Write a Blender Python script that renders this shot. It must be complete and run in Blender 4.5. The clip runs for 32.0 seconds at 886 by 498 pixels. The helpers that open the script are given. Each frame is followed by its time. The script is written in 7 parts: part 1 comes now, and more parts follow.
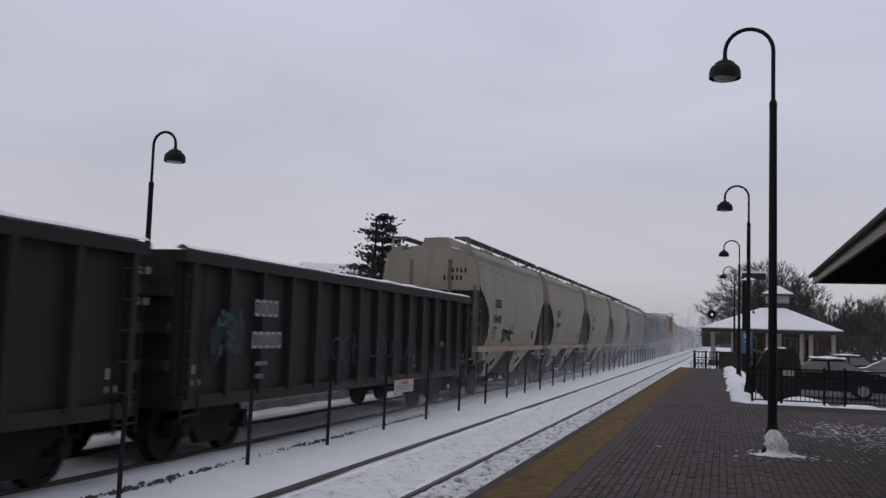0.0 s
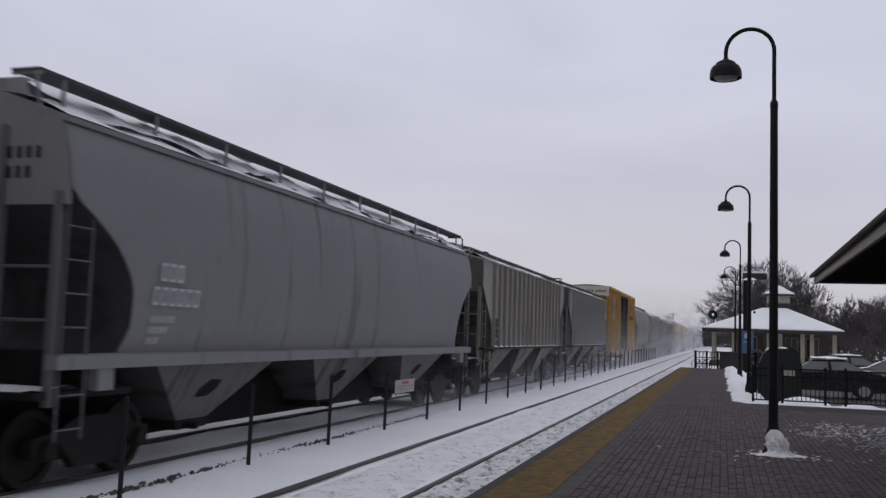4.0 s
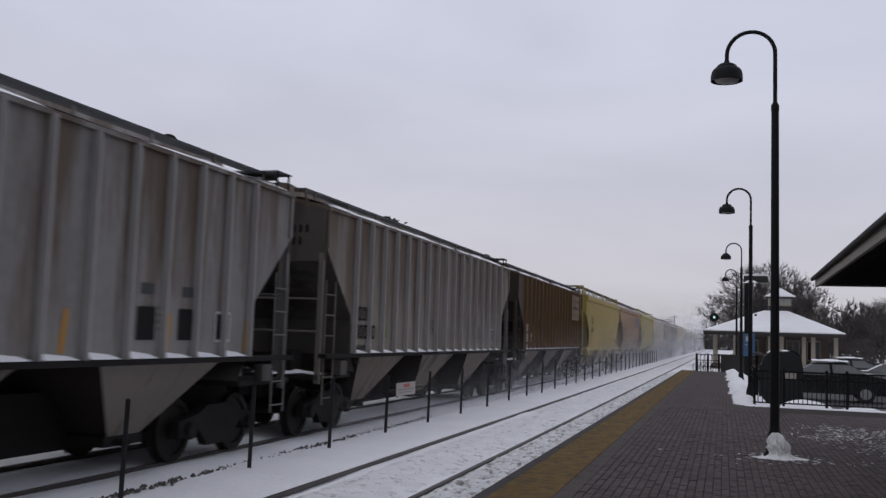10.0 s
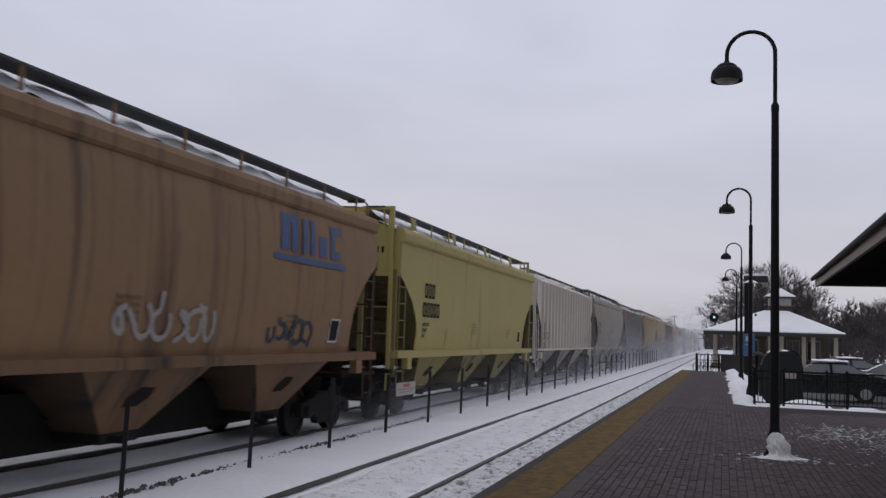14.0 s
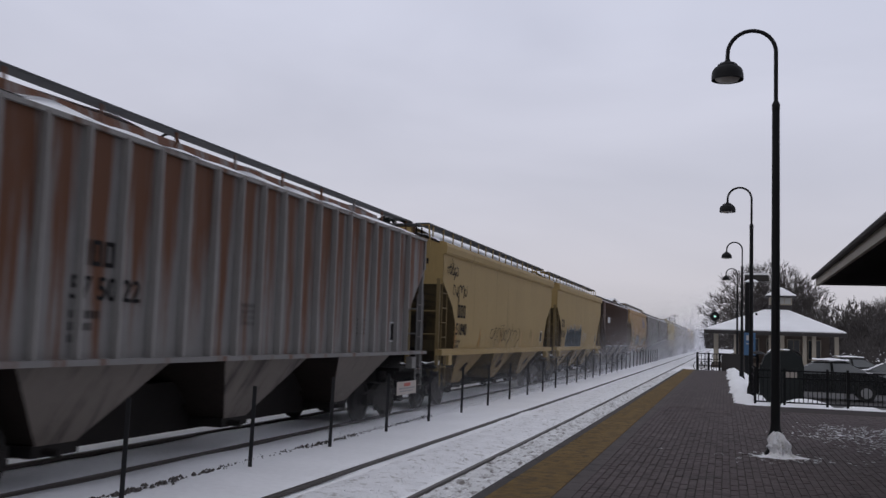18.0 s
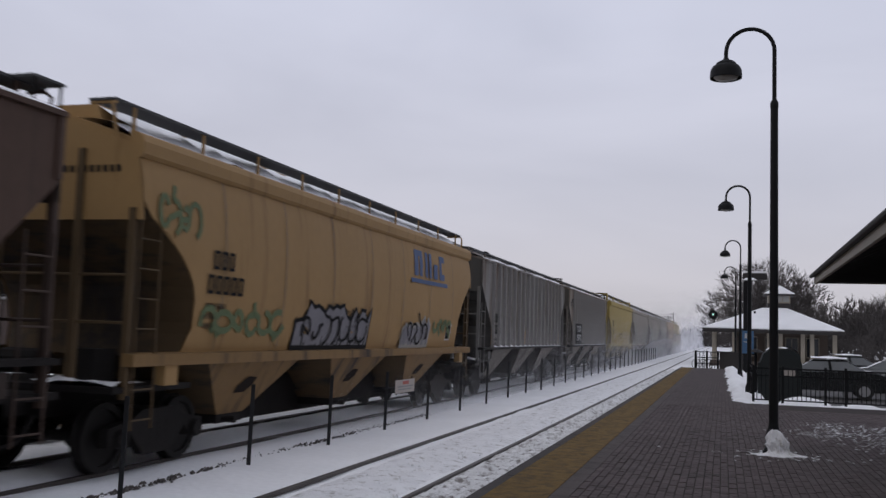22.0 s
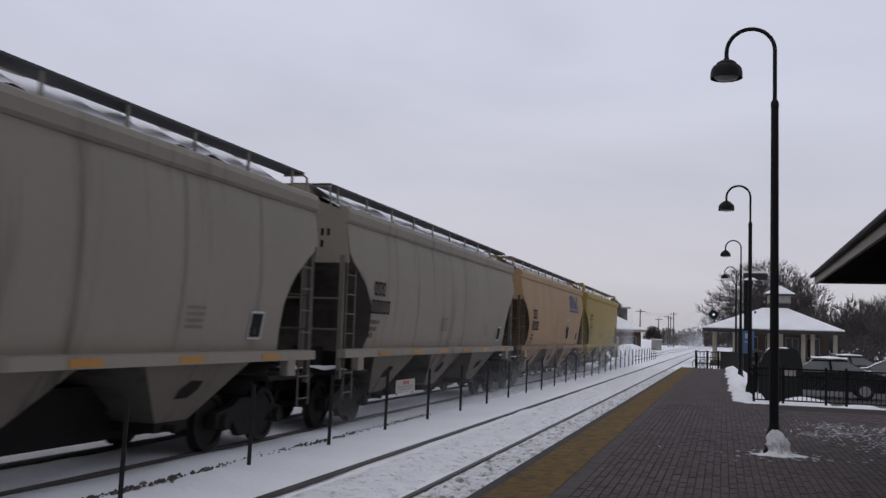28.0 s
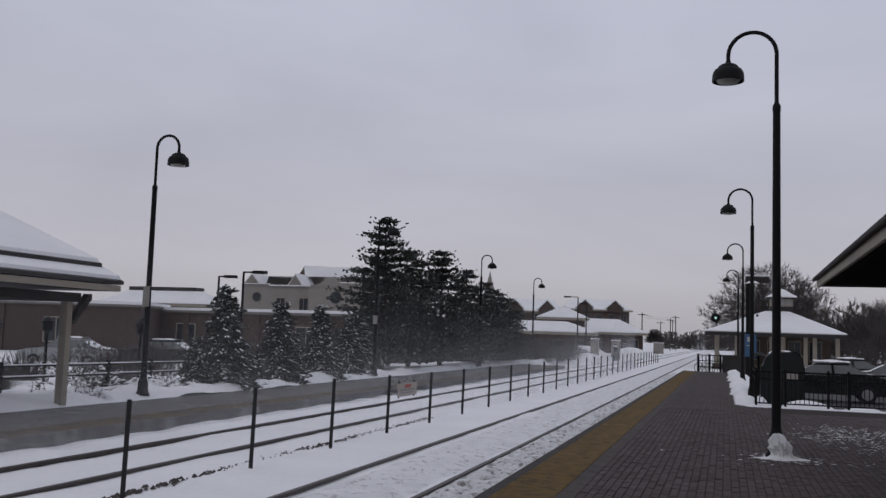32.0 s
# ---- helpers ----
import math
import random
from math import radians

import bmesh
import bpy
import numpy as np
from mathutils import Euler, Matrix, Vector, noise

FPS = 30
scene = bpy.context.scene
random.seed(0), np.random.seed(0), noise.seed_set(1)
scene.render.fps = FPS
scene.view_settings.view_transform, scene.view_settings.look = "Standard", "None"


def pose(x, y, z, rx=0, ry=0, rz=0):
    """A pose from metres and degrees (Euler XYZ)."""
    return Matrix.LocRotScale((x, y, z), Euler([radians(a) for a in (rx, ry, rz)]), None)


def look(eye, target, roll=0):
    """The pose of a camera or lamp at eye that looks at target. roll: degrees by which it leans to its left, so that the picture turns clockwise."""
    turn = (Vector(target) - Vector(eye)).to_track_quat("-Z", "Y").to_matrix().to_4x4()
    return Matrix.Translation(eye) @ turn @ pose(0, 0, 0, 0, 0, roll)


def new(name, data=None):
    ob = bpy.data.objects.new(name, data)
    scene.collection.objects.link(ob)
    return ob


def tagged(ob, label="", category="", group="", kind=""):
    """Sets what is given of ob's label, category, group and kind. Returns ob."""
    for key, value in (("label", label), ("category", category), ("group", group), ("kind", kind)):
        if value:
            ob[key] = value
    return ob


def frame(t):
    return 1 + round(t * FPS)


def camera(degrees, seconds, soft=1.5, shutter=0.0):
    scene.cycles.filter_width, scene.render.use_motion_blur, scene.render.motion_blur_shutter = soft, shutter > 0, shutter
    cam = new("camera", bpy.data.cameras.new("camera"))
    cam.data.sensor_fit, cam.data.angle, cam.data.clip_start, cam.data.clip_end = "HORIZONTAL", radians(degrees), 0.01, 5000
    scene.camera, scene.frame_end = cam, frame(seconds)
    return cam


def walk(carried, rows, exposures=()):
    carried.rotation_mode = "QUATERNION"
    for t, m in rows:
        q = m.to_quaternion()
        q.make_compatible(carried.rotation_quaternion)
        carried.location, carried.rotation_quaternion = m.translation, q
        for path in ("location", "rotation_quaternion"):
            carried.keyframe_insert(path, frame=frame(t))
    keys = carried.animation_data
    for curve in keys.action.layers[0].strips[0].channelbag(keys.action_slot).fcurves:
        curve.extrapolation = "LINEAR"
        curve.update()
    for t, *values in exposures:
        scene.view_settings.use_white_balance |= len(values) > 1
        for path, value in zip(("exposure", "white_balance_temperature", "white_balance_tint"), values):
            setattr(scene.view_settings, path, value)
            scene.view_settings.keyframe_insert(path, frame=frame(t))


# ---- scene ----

# Camera: a tripod on the near platform, nudged a little now and then.
EYE = Vector((0.0, 0.0, 1.964))
cam = camera(50.03, 32.0, soft=1.45, shutter=0.18)


def aim(left, up):
    """The pose that looks so many degrees left of the track and up from level."""
    a, p = radians(left), radians(up)
    return look(EYE, EYE + Vector((-math.sin(a) * math.cos(p), math.cos(a) * math.cos(p), math.sin(p))), 1.891)


walk(cam, [(t, aim(a, p)) for t, a, p in (
    (0.0, 16.461, 5.011), (0.5, 16.477, 5.011), (1.0, 16.502, 5.010), (1.5, 16.524, 5.009), (3.5, 16.524, 5.009),
    (5.5, 16.430, 5.036), (6.0, 16.430, 5.063), (6.5, 16.462, 5.113), (7.0, 16.524, 5.161), (7.5, 16.571, 5.160),
    (8.0, 16.587, 5.183), (9.0, 16.603, 5.176), (10.0, 16.581, 5.176), (11.0, 16.534, 5.161), (12.0, 16.524, 5.128),
    (13.0, 16.546, 5.150), (14.0, 16.581, 5.170), (14.5, 16.609, 5.175), (16.5, 16.671, 5.163), (17.0, 16.656, 5.157),
    (18.0, 16.618, 5.114), (19.0, 16.586, 5.075), (20.0, 16.533, 5.043), (20.5, 16.524, 5.019), (21.0, 16.524, 5.009),
    (27.5, 16.524, 5.009), (28.0, 16.549, 5.008), (30.0, 16.549, 5.008), (30.5, 16.533, 4.992), (31.0, 16.539, 5.009),
    (31.5, 16.587, 5.098), (32.0, 16.665, 5.207))],
    exposures=[(0.0, 0.0), (0.6, 0.05), (1.5, 0.13), (30.5, 0.13), (31.2, -0.02), (32.0, -0.17)])

# Overcast winter daylight.
SUN_UP, SUN_ROUND = radians(38), radians(200)
world = bpy.data.worlds.new("overcast_sky")
scene.world = world
world.use_nodes = True
wn, wl = world.node_tree.nodes, world.node_tree.links
wn.clear()


def sky_node(kind, **values):
    n = wn.new(kind)
    for k, v in values.items():
        n.inputs[k].default_value = v
    return n


w_out = wn.new("ShaderNodeOutputWorld")
w_bg = sky_node("ShaderNodeBackground", Strength=1.0)
w_sky = wn.new("ShaderNodeTexSky")
w_sky.sky_type, w_sky.sun_disc = "NISHITA", False
w_sky.sun_elevation, w_sky.sun_rotation = SUN_UP, SUN_ROUND
w_pos = wn.new("ShaderNodeTexCoord")
w_sep = wn.new("ShaderNodeSeparateXYZ")
w_ramp = wn.new("ShaderNodeValToRGB")
w_map = wn.new("ShaderNodeMapping")
w_map.inputs["Scale"].default_value = (1.0, 1.0, 3.2)
w_noise = sky_node("ShaderNodeTexNoise", Scale=2.3, Detail=4.0, Roughness=0.5, Distortion=0.4)
w_cloud = wn.new("ShaderNodeValToRGB")
w_mul = wn.new("ShaderNodeMixRGB")
w_mul.blend_type = "MULTIPLY"
w_mul.inputs["Fac"].default_value = 1.0
w_side = wn.new("ShaderNodeMapRange")              # unseen sky behind the camera dimmed, added to darken the sides facing it
for key, value in (("From Min", -0.75), ("From Max", 0.55), ("To Min", 0.42), ("To Max", 1.0)):
    w_side.inputs[key].default_value = value
w_dim = wn.new("ShaderNodeMixRGB")
w_dim.blend_type = "MULTIPLY"
w_dim.inputs["Fac"].default_value = 1.0
w_add = wn.new("ShaderNodeMixRGB")
w_add.blend_type = "ADD"
w_add.inputs["Fac"].default_value = 0.006
el = w_ramp.color_ramp.elements
el[0].position, el[0].color = 0.0, (0.43, 0.42, 0.46, 1)
el[1].position, el[1].color = 1.0, (0.62, 0.645, 0.75, 1)
for where, colour in ((0.06, (0.53, 0.51, 0.565, 1)), (0.16, (0.50, 0.50, 0.575, 1)), (0.32, (0.545, 0.56, 0.665, 1))):
    e = el.new(where)
    e.color = colour
ce = w_cloud.color_ramp.elements
ce[0].position, ce[0].color = 0.30, (0.90, 0.90, 0.905, 1)
ce[1].position, ce[1].color = 0.72, (1.07, 1.065, 1.06, 1)
wl.new(w_pos.outputs["Generated"], w_sep.inputs[0])
wl.new(w_sep.outputs["Z"], w_ramp.inputs[0])
wl.new(w_pos.outputs["Generated"], w_map.inputs[0])
wl.new(w_map.outputs[0], w_noise.inputs["Vector"])
wl.new(w_noise.outputs[0], w_cloud.inputs[0])
wl.new(w_ramp.outputs[0], w_mul.inputs[1])
wl.new(w_cloud.outputs[0], w_mul.inputs[2])
wl.new(w_sep.outputs["Y"], w_side.inputs[0])
wl.new(w_mul.outputs[0], w_dim.inputs[1])
wl.new(w_side.outputs[0], w_dim.inputs[2])
wl.new(w_dim.outputs[0], w_add.inputs[1])
wl.new(w_sky.outputs[0], w_add.inputs[2])
wl.new(w_add.outputs[0], w_bg.inputs[0])
wl.new(w_bg.outputs[0], w_out.inputs[0])

sun = new("sun", bpy.data.lights.new("sun", "SUN"))
sun.data.energy, sun.data.angle, sun.data.color = 0.35, radians(40), (1.0, 0.97, 0.94)
sun.matrix_world = look((0, 0, 60), (0 + 20, 40, 0))


# ---- materials ----
def material(name, colour, rough=0.6, metal=0.0, scale=4.0, vary=0.25, bump=0.0, second=None, grime=0.0, per_piece=0.0,
             streak=None, spec=0.5, from_top=0.0, period=0.0):
    """A painted or raw surface: base colour, cloudy variation at two scales, a second colour in patches, streaks, bump."""
    m = bpy.data.materials.new(name)
    m.use_nodes = True
    n, l = m.node_tree.nodes, m.node_tree.links
    b = n["Principled BSDF"]
    b.inputs["Roughness"].default_value, b.inputs["Metallic"].default_value = rough, metal
    b.inputs["Specular IOR Level"].default_value = spec
    co = n.new("ShaderNodeTexCoord")
    big, fine = n.new("ShaderNodeTexNoise"), n.new("ShaderNodeTexNoise")
    big.inputs["Scale"].default_value, big.inputs["Detail"].default_value = scale * 0.25, 5
    fine.inputs["Scale"].default_value, fine.inputs["Detail"].default_value = scale * 4, 4
    for t in (big, fine):
        l.new(co.outputs["Object"], t.inputs["Vector"])
    mix = n.new("ShaderNodeMixRGB")
    dark = tuple(c * (1 - vary) for c in colour)
    light = tuple(min(1, c * (1 + vary * 0.6)) for c in colour)
    mix.inputs[1].default_value, mix.inputs[2].default_value = (*dark, 1), (*light, 1)
    ad = n.new("ShaderNodeMath")
    ad.operation = "MULTIPLY_ADD"
    l.new(fine.outputs[0], ad.inputs[0])
    ad.inputs[1].default_value = 0.5
    l.new(big.outputs[0], ad.inputs[2])
    sub = n.new("ShaderNodeMath")
    sub.operation, sub.inputs[1].default_value = "SUBTRACT", 0.25
    l.new(ad.outputs[0], sub.inputs[0])
    l.new(sub.outputs[0], mix.inputs[0])
    last = mix.outputs[0]
    if second:
        patch = n.new("ShaderNodeTexNoise")
        patch.inputs["Scale"].default_value, patch.inputs["Detail"].default_value = scale * 0.6, 7
        patch.inputs["Roughness"].default_value = 0.65
        pm = n.new("ShaderNodeMapping")
        if streak:
            pm.inputs["Scale"].default_value = streak
        l.new(co.outputs["Object"], pm.inputs[0])
        l.new(pm.outputs[0], patch.inputs["Vector"])
        mask = patch.outputs[0]
        if from_top:                                    # stains that begin under the roof and thin out downwards
            xyz, fall, plus = n.new("ShaderNodeSeparateXYZ"), n.new("ShaderNodeMapRange"), n.new("ShaderNodeMath")
            l.new(co.outputs["Object"], xyz.inputs[0])
            l.new(xyz.outputs["Z"], fall.inputs[0])
            for key, value in (("From Min", 1.6), ("From Max", 4.2), ("To Min", -from_top), ("To Max", from_top)):
                fall.inputs[key].default_value = value
            l.new(mask, plus.inputs[0])
            l.new(fall.outputs[0], plus.inputs[1])
            mask = plus.outputs[0]
            if period:                                  # one stain down the middle of each panel between ribs
                turn, wave, join = n.new("ShaderNodeMath"), n.new("ShaderNodeMath"), n.new("ShaderNodeMath")
                turn.operation, turn.inputs[1].default_value = "MULTIPLY", 2 * math.pi / period
                l.new(xyz.outputs["Y"], turn.inputs[0])
                wave.operation = "COSINE"
                l.new(turn.outputs[0], wave.inputs[0])
                join.operation, join.inputs[1].default_value = "MULTIPLY_ADD", -0.11
                l.new(wave.outputs[0], join.inputs[0])
                l.new(mask, join.inputs[2])
                mask = join.outputs[0]
        r = n.new("ShaderNodeValToRGB")
        r.color_ramp.elements[0].position, r.color_ramp.elements[1].position = 0.62 - grime * 0.3, 0.74 - grime * 0.2
        l.new(mask, r.inputs[0])
        mx = n.new("ShaderNodeMixRGB")
        mx.inputs[2].default_value = (*second, 1)
        l.new(r.outputs[0], mx.inputs[0])
        l.new(last, mx.inputs[1])
        last = mx.outputs[0]
    if per_piece:
        info = n.new("ShaderNodeObjectInfo")
        geo = n.new("ShaderNodeNewGeometry")
        add = n.new("ShaderNodeMath")
        l.new(info.outputs["Random"], add.inputs[0])
        l.new(geo.outputs["Random Per Island"], add.inputs[1])
        fr = n.new("ShaderNodeMath")
        fr.operation = "FRACT"
        l.new(add.outputs[0], fr.inputs[0])
        hsv = n.new("ShaderNodeHueSaturation")
        mr = n.new("ShaderNodeMapRange")
        mr.inputs["To Min"].default_value, mr.inputs["To Max"].default_value = 1 - per_piece, 1 + per_piece
        l.new(fr.outputs[0], mr.inputs[0])
        l.new(mr.outputs[0], hsv.inputs["Value"])
        l.new(last, hsv.inputs["Color"])
        last = hsv.outputs[0]
    l.new(last, b.inputs["Base Color"])
    if bump:
        bp = n.new("ShaderNodeBump")
        bp.inputs["Strength"].default_value, bp.inputs["Distance"].default_value = min(1.0, bump), 0.02
        l.new(fine.outputs[0], bp.inputs["Height"])
        l.new(bp.outputs[0], b.inputs["Normal"])
    return m


M = {
    "snow": material("snow", (0.91, 0.91, 0.925), 0.8, scale=2.2, vary=0.13, bump=0.7, spec=0.2),
    "snow_trod": material("trodden_snow", (0.86, 0.86, 0.88), 0.85, scale=9, vary=0.22, bump=1.0, second=(0.40, 0.38, 0.36), grime=0.24, spec=0.2),
    "snow_crumb": material("crumbled_dirty_snow", (0.82, 0.82, 0.83), 0.9, scale=14, vary=0.3, bump=1.0, second=(0.22, 0.20, 0.19), grime=0.42, spec=0.1),
    "rail": material("rusty_rail", (0.06, 0.05, 0.045), 0.5, 0.4, scale=6, vary=0.3),
    "asphalt": material("wet_asphalt", (0.062, 0.058, 0.058), 0.75, scale=3, vary=0.3, bump=0.3, second=(0.16, 0.155, 0.155), grime=0.15, spec=0.25),
    "grout": material("paver_joint", (0.050, 0.041, 0.040), 0.9, scale=6, vary=0.3, spec=0.1),
    "paver": material("brick_paver", (0.084, 0.066, 0.065), 0.8, scale=4, vary=0.28, bump=0.5, second=(0.056, 0.045, 0.044), grime=0.35, per_piece=0.17, spec=0.15),
    "yellow_edge": material("worn_yellow_edge", (0.175, 0.114, 0.046), 0.9, scale=9, vary=0.45, bump=0.9, second=(0.088, 0.064, 0.036), grime=0.55, spec=0.1),
    "border_course": material("worn_border_course", (0.086, 0.073, 0.070), 0.85, scale=6, vary=0.3, bump=0.5, second=(0.055, 0.048, 0.047), grime=0.4, spec=0.15),
    "concrete": material("edge_concrete", (0.20, 0.19, 0.18), 0.8, scale=5, vary=0.25, bump=0.5),
    "edge_dark": material("dark_edge_course", (0.060, 0.055, 0.054), 0.85, scale=5, vary=0.3, bump=0.4, spec=0.15),
    "far_yellow": material("dirty_yellow_edge", (0.11, 0.075, 0.035), 0.85, scale=3, vary=0.35, second=(0.06, 0.05, 0.042), grime=0.6, spec=0.15),
    "iron": material("black_painted_iron", (0.010, 0.010, 0.011), 0.6, 0.0, scale=5, vary=0.3, spec=0.2),
    "post": material("black_fence_post", (0.014, 0.014, 0.016), 0.6, scale=8, vary=0.3),
    "lens": material("lamp_glass", (0.35, 0.33, 0.30), 0.3, scale=5, vary=0.1),
    "steel": material("dirty_steel", (0.020, 0.0175, 0.0165), 0.8, 0.0, scale=5, vary=0.4, spec=0.15),
    "wheel": material("worn_wheel", (0.017, 0.015, 0.014), 0.7, 0.0, scale=6, vary=0.3, spec=0.2),
}


# ---- mesh building ----
class Mesh:
    """Collects plain faces for one mesh."""

    def __init__(self):
        self.v, self.f = [], []

    def add(self, verts, faces):
        k = len(self.v)
        self.v += [tuple(p) for p in verts]
        self.f += [tuple(i + k for i in f) for f in faces]
        return self

    def box(self, x0, x1, y0, y1, z0, z1):
        return self.add([(x0, y0, z0), (x1, y0, z0), (x1, y1, z0), (x0, y1, z0), (x0, y0, z1), (x1, y0, z1), (x1, y1, z1), (x0, y1, z1)],
                        [(0, 3, 2, 1), (4, 5, 6, 7), (0, 1, 5, 4), (1, 2, 6, 5), (2, 3, 7, 6), (3, 0, 4, 7)])

    def tube(self, path, r, n=8, caps=True):
        """A round bar along a path; r may be one radius or one for each point."""
        path = [Vector(p) for p in path]
        rs = r if isinstance(r, (list, tuple)) else [r] * len(path)
        verts, faces, prev = [], [], None
        for i, p in enumerate(path):
            d = (path[min(i + 1, len(path) - 1)] - path[max(i - 1, 0)]).normalized()
            side = prev if prev is not None else (Vector((0, 0, 1)) if abs(d.z) < 0.9 else Vector((1, 0, 0)))
            u = (side - d * side.dot(d)).normalized()
            prev, w = u, d.cross(u)
            for k in range(n):
                a = 2 * math.pi * k / n
                verts.append(p + (u * math.cos(a) + w * math.sin(a)) * rs[i])
        for i in range(len(path) - 1):
            for k in range(n):
                a, b = i * n + k, i * n + (k + 1) % n
                faces.append((a, b, b + n, a + n))
        if caps:
            faces += [tuple(range(n))[::-1], tuple(range((len(path) - 1) * n, len(path) * n))]
        return self.add(verts, faces)

    def prism(self, outline, axis, a, b):
        """An outline of (u, v) pairs swept from a to b along axis x, y or z (u, v are the other two axes in order)."""
        def at(u, v, w):
            return {"x": (w, u, v), "y": (u, w, v), "z": (u, v, w)}[axis]
        n = len(outline)
        return self.add([at(u, v, a) for u, v in outline] + [at(u, v, b) for u, v in outline],
                        [(i, (i + 1) % n, n + (i + 1) % n, n + i) for i in range(n)] + [tuple(range(n))[::-1], tuple(range(n, 2 * n))])

    def lathe(self, outline, n=16, centre=(0, 0, 0)):
        """(r, z) pairs turned round the upright axis."""
        cx, cy, cz = centre
        verts = [(cx + r * math.cos(2 * math.pi * k / n), cy + r * math.sin(2 * math.pi * k / n), cz + z) for r, z in outline for k in range(n)]
        faces = [(i * n + k, i * n + (k + 1) % n, (i + 1) * n + (k + 1) % n, (i + 1) * n + k) for i in range(len(outline) - 1) for k in range(n)]
        return self.add(verts, faces)

    def sheet(self, xs, ys, height):
        """A grid over xs, ys with z = height(x, y)."""
        nx = len(xs)
        verts = [(x, y, height(x, y)) for y in ys for x in xs]
        faces = [(j * nx + i, j * nx + i + 1, (j + 1) * nx + i + 1, (j + 1) * nx + i) for j in range(len(ys) - 1) for i in range(nx - 1)]
        return self.add(verts, faces)

    def quad(self, a, b, c, d):
        return self.add([a, b, c, d], [(0, 1, 2, 3)])

    def data(self, name, mat, smooth=False):
        me = bpy.data.meshes.new(name)
        me.from_pydata(self.v, [], self.f)
        me.materials.append(M[mat] if isinstance(mat, str) else mat)
        if smooth:
            me.polygons.foreach_set("use_smooth", [True] * len(me.polygons))
            me.set_sharp_from_angle(angle=radians(40))
        me.update()
        return me


def part(name, mesh, mat, parent, label="", smooth=False, at=None, kind=""):
    """One mesh object under a thing or a part."""
    ob = new(name, mesh.data(name, mat, smooth) if isinstance(mesh, Mesh) else mesh)
    ob.parent = parent
    if at is not None:
        ob.matrix_basis = at
    return tagged(ob, label=label, kind=kind)


def thing(name, label, category, at=None, group="", kind=""):
    ob = new(name)
    ob.empty_display_size = 0.2
    if at is not None:
        ob.matrix_basis = at
    return tagged(ob, label, category, group, kind)


def solid(name, mesh, mat, label, category="", kind="", smooth=False, group="", at=None):
    """A thing that is one mesh."""
    ob = new(name, mesh.data(name, mat, smooth))
    if at is not None:
        ob.matrix_basis = at
    return tagged(ob, label, category, group, kind)


def wob(x, y, s=1.0, seed=0.0):
    return noise.noise(Vector((x * s, y * s, seed)))


def steps(a, b, n):
    return [a + (b - a) * i / n for i in range(n + 1)]


# ---- ground and tracks ----
NEAR_TRACK, FAR_TRACK = -4.35, -8.53


def ground_height(x, y):
    z = -0.05 + 0.03 * wob(x, y, 0.5) + 0.015 * wob(x, y, 2.1, 3)
    if -7.6 < x < -5.2:                                # smooth snow between the tracks, a little higher
        z += 0.05
    if -3.5 < x < -2.7:                                # lumpy strip under the platform edge
        z += 0.05 + 0.05 * wob(x, y, 3.0, 9)
    if x < -13.3 and y < 170:                          # bank behind the far platform
        k = min(1.0, (-13.3 - x) / 0.5)
        z += k * (0.36 + 0.16 * wob(x, y, 0.7, 5)) - min(0.3, max(0, (-15.5 - x) * 0.08))
    if -10.42 < x < -9.45 and y < 66:                  # snow drifted against the far platform
        z = -0.03 + 0.05 * wob(x, y, 1.1, 6) + 0.05 * max(0.0, (-9.7 - x))
    if -13.3 <= x <= -10.42 and y < 66:
        z = -0.15
    if -2.6 < x < 30 and y < 66:
        z = -0.15 if y < 29.5 else z - 0.02
    if 0.2 < x < 1.4 and 29.0 < y < 66:
        z += 0.22 * min(1, (y - 29.0) / 2) * max(0.0, 1 - abs(x - 0.8) / 0.7)
    if abs(x) > 60 or y > 260 or y < -30:
        z = -0.05
    return z


gx = sorted(set([-3000, -1200, -500, -250, -150, -100, -80, -60, -45, -35, -28, -22, -18] + steps(-16.5, -13.2, 11) + [-13.0, -11.5, -10.43, -10.37, -10.2, -10.05, -9.9, -9.75, -9.6, -9.45]
                + steps(-9.3, -2.62, 36) + [-2.58, -1.0] + steps(0.0, 2.0, 8) + [4, 8, 12, 16, 22, 30, 31, 45, 60, 100, 200, 500, 1200, 3000]))
gy = sorted(set([-400, -120, -60, -31] + steps(-20, 6, 8) + steps(6.3, 40, 110) + steps(40.7, 80, 56) + steps(82, 200, 40) + [230, 259, 262, 330, 450, 700, 1200, 2000, 4200]))
solid("ground", Mesh().sheet(gx, gy, ground_height), "snow", "flat ground under fresh white snow", kind="structure", smooth=True)


def rail_line(x):
    """One rail: head, web and foot, with its bolted joints."""
    head = [(-0.036, 0.0), (-0.03, 0.008), (0.03, 0.008), (0.036, 0.0), (0.036, -0.035), (0.01, -0.045), (0.01, -0.13), (0.07, -0.15), (-0.07, -0.15), (-0.01, -0.13), (-0.01, -0.045), (-0.036, -0.035)]
    return Mesh().prism([(x + u, v) for u, v in head[::-1]], "y", -60, 420)


for name, centre in (("near_track", NEAR_TRACK), ("far_track", FAR_TRACK)):
    t = thing(name, "railway track with rusty steel rails in snow", "track", kind="structure")
    for side in (-0.755, 0.755):
        r = part("rail", rail_line(centre + side), "rail", t)

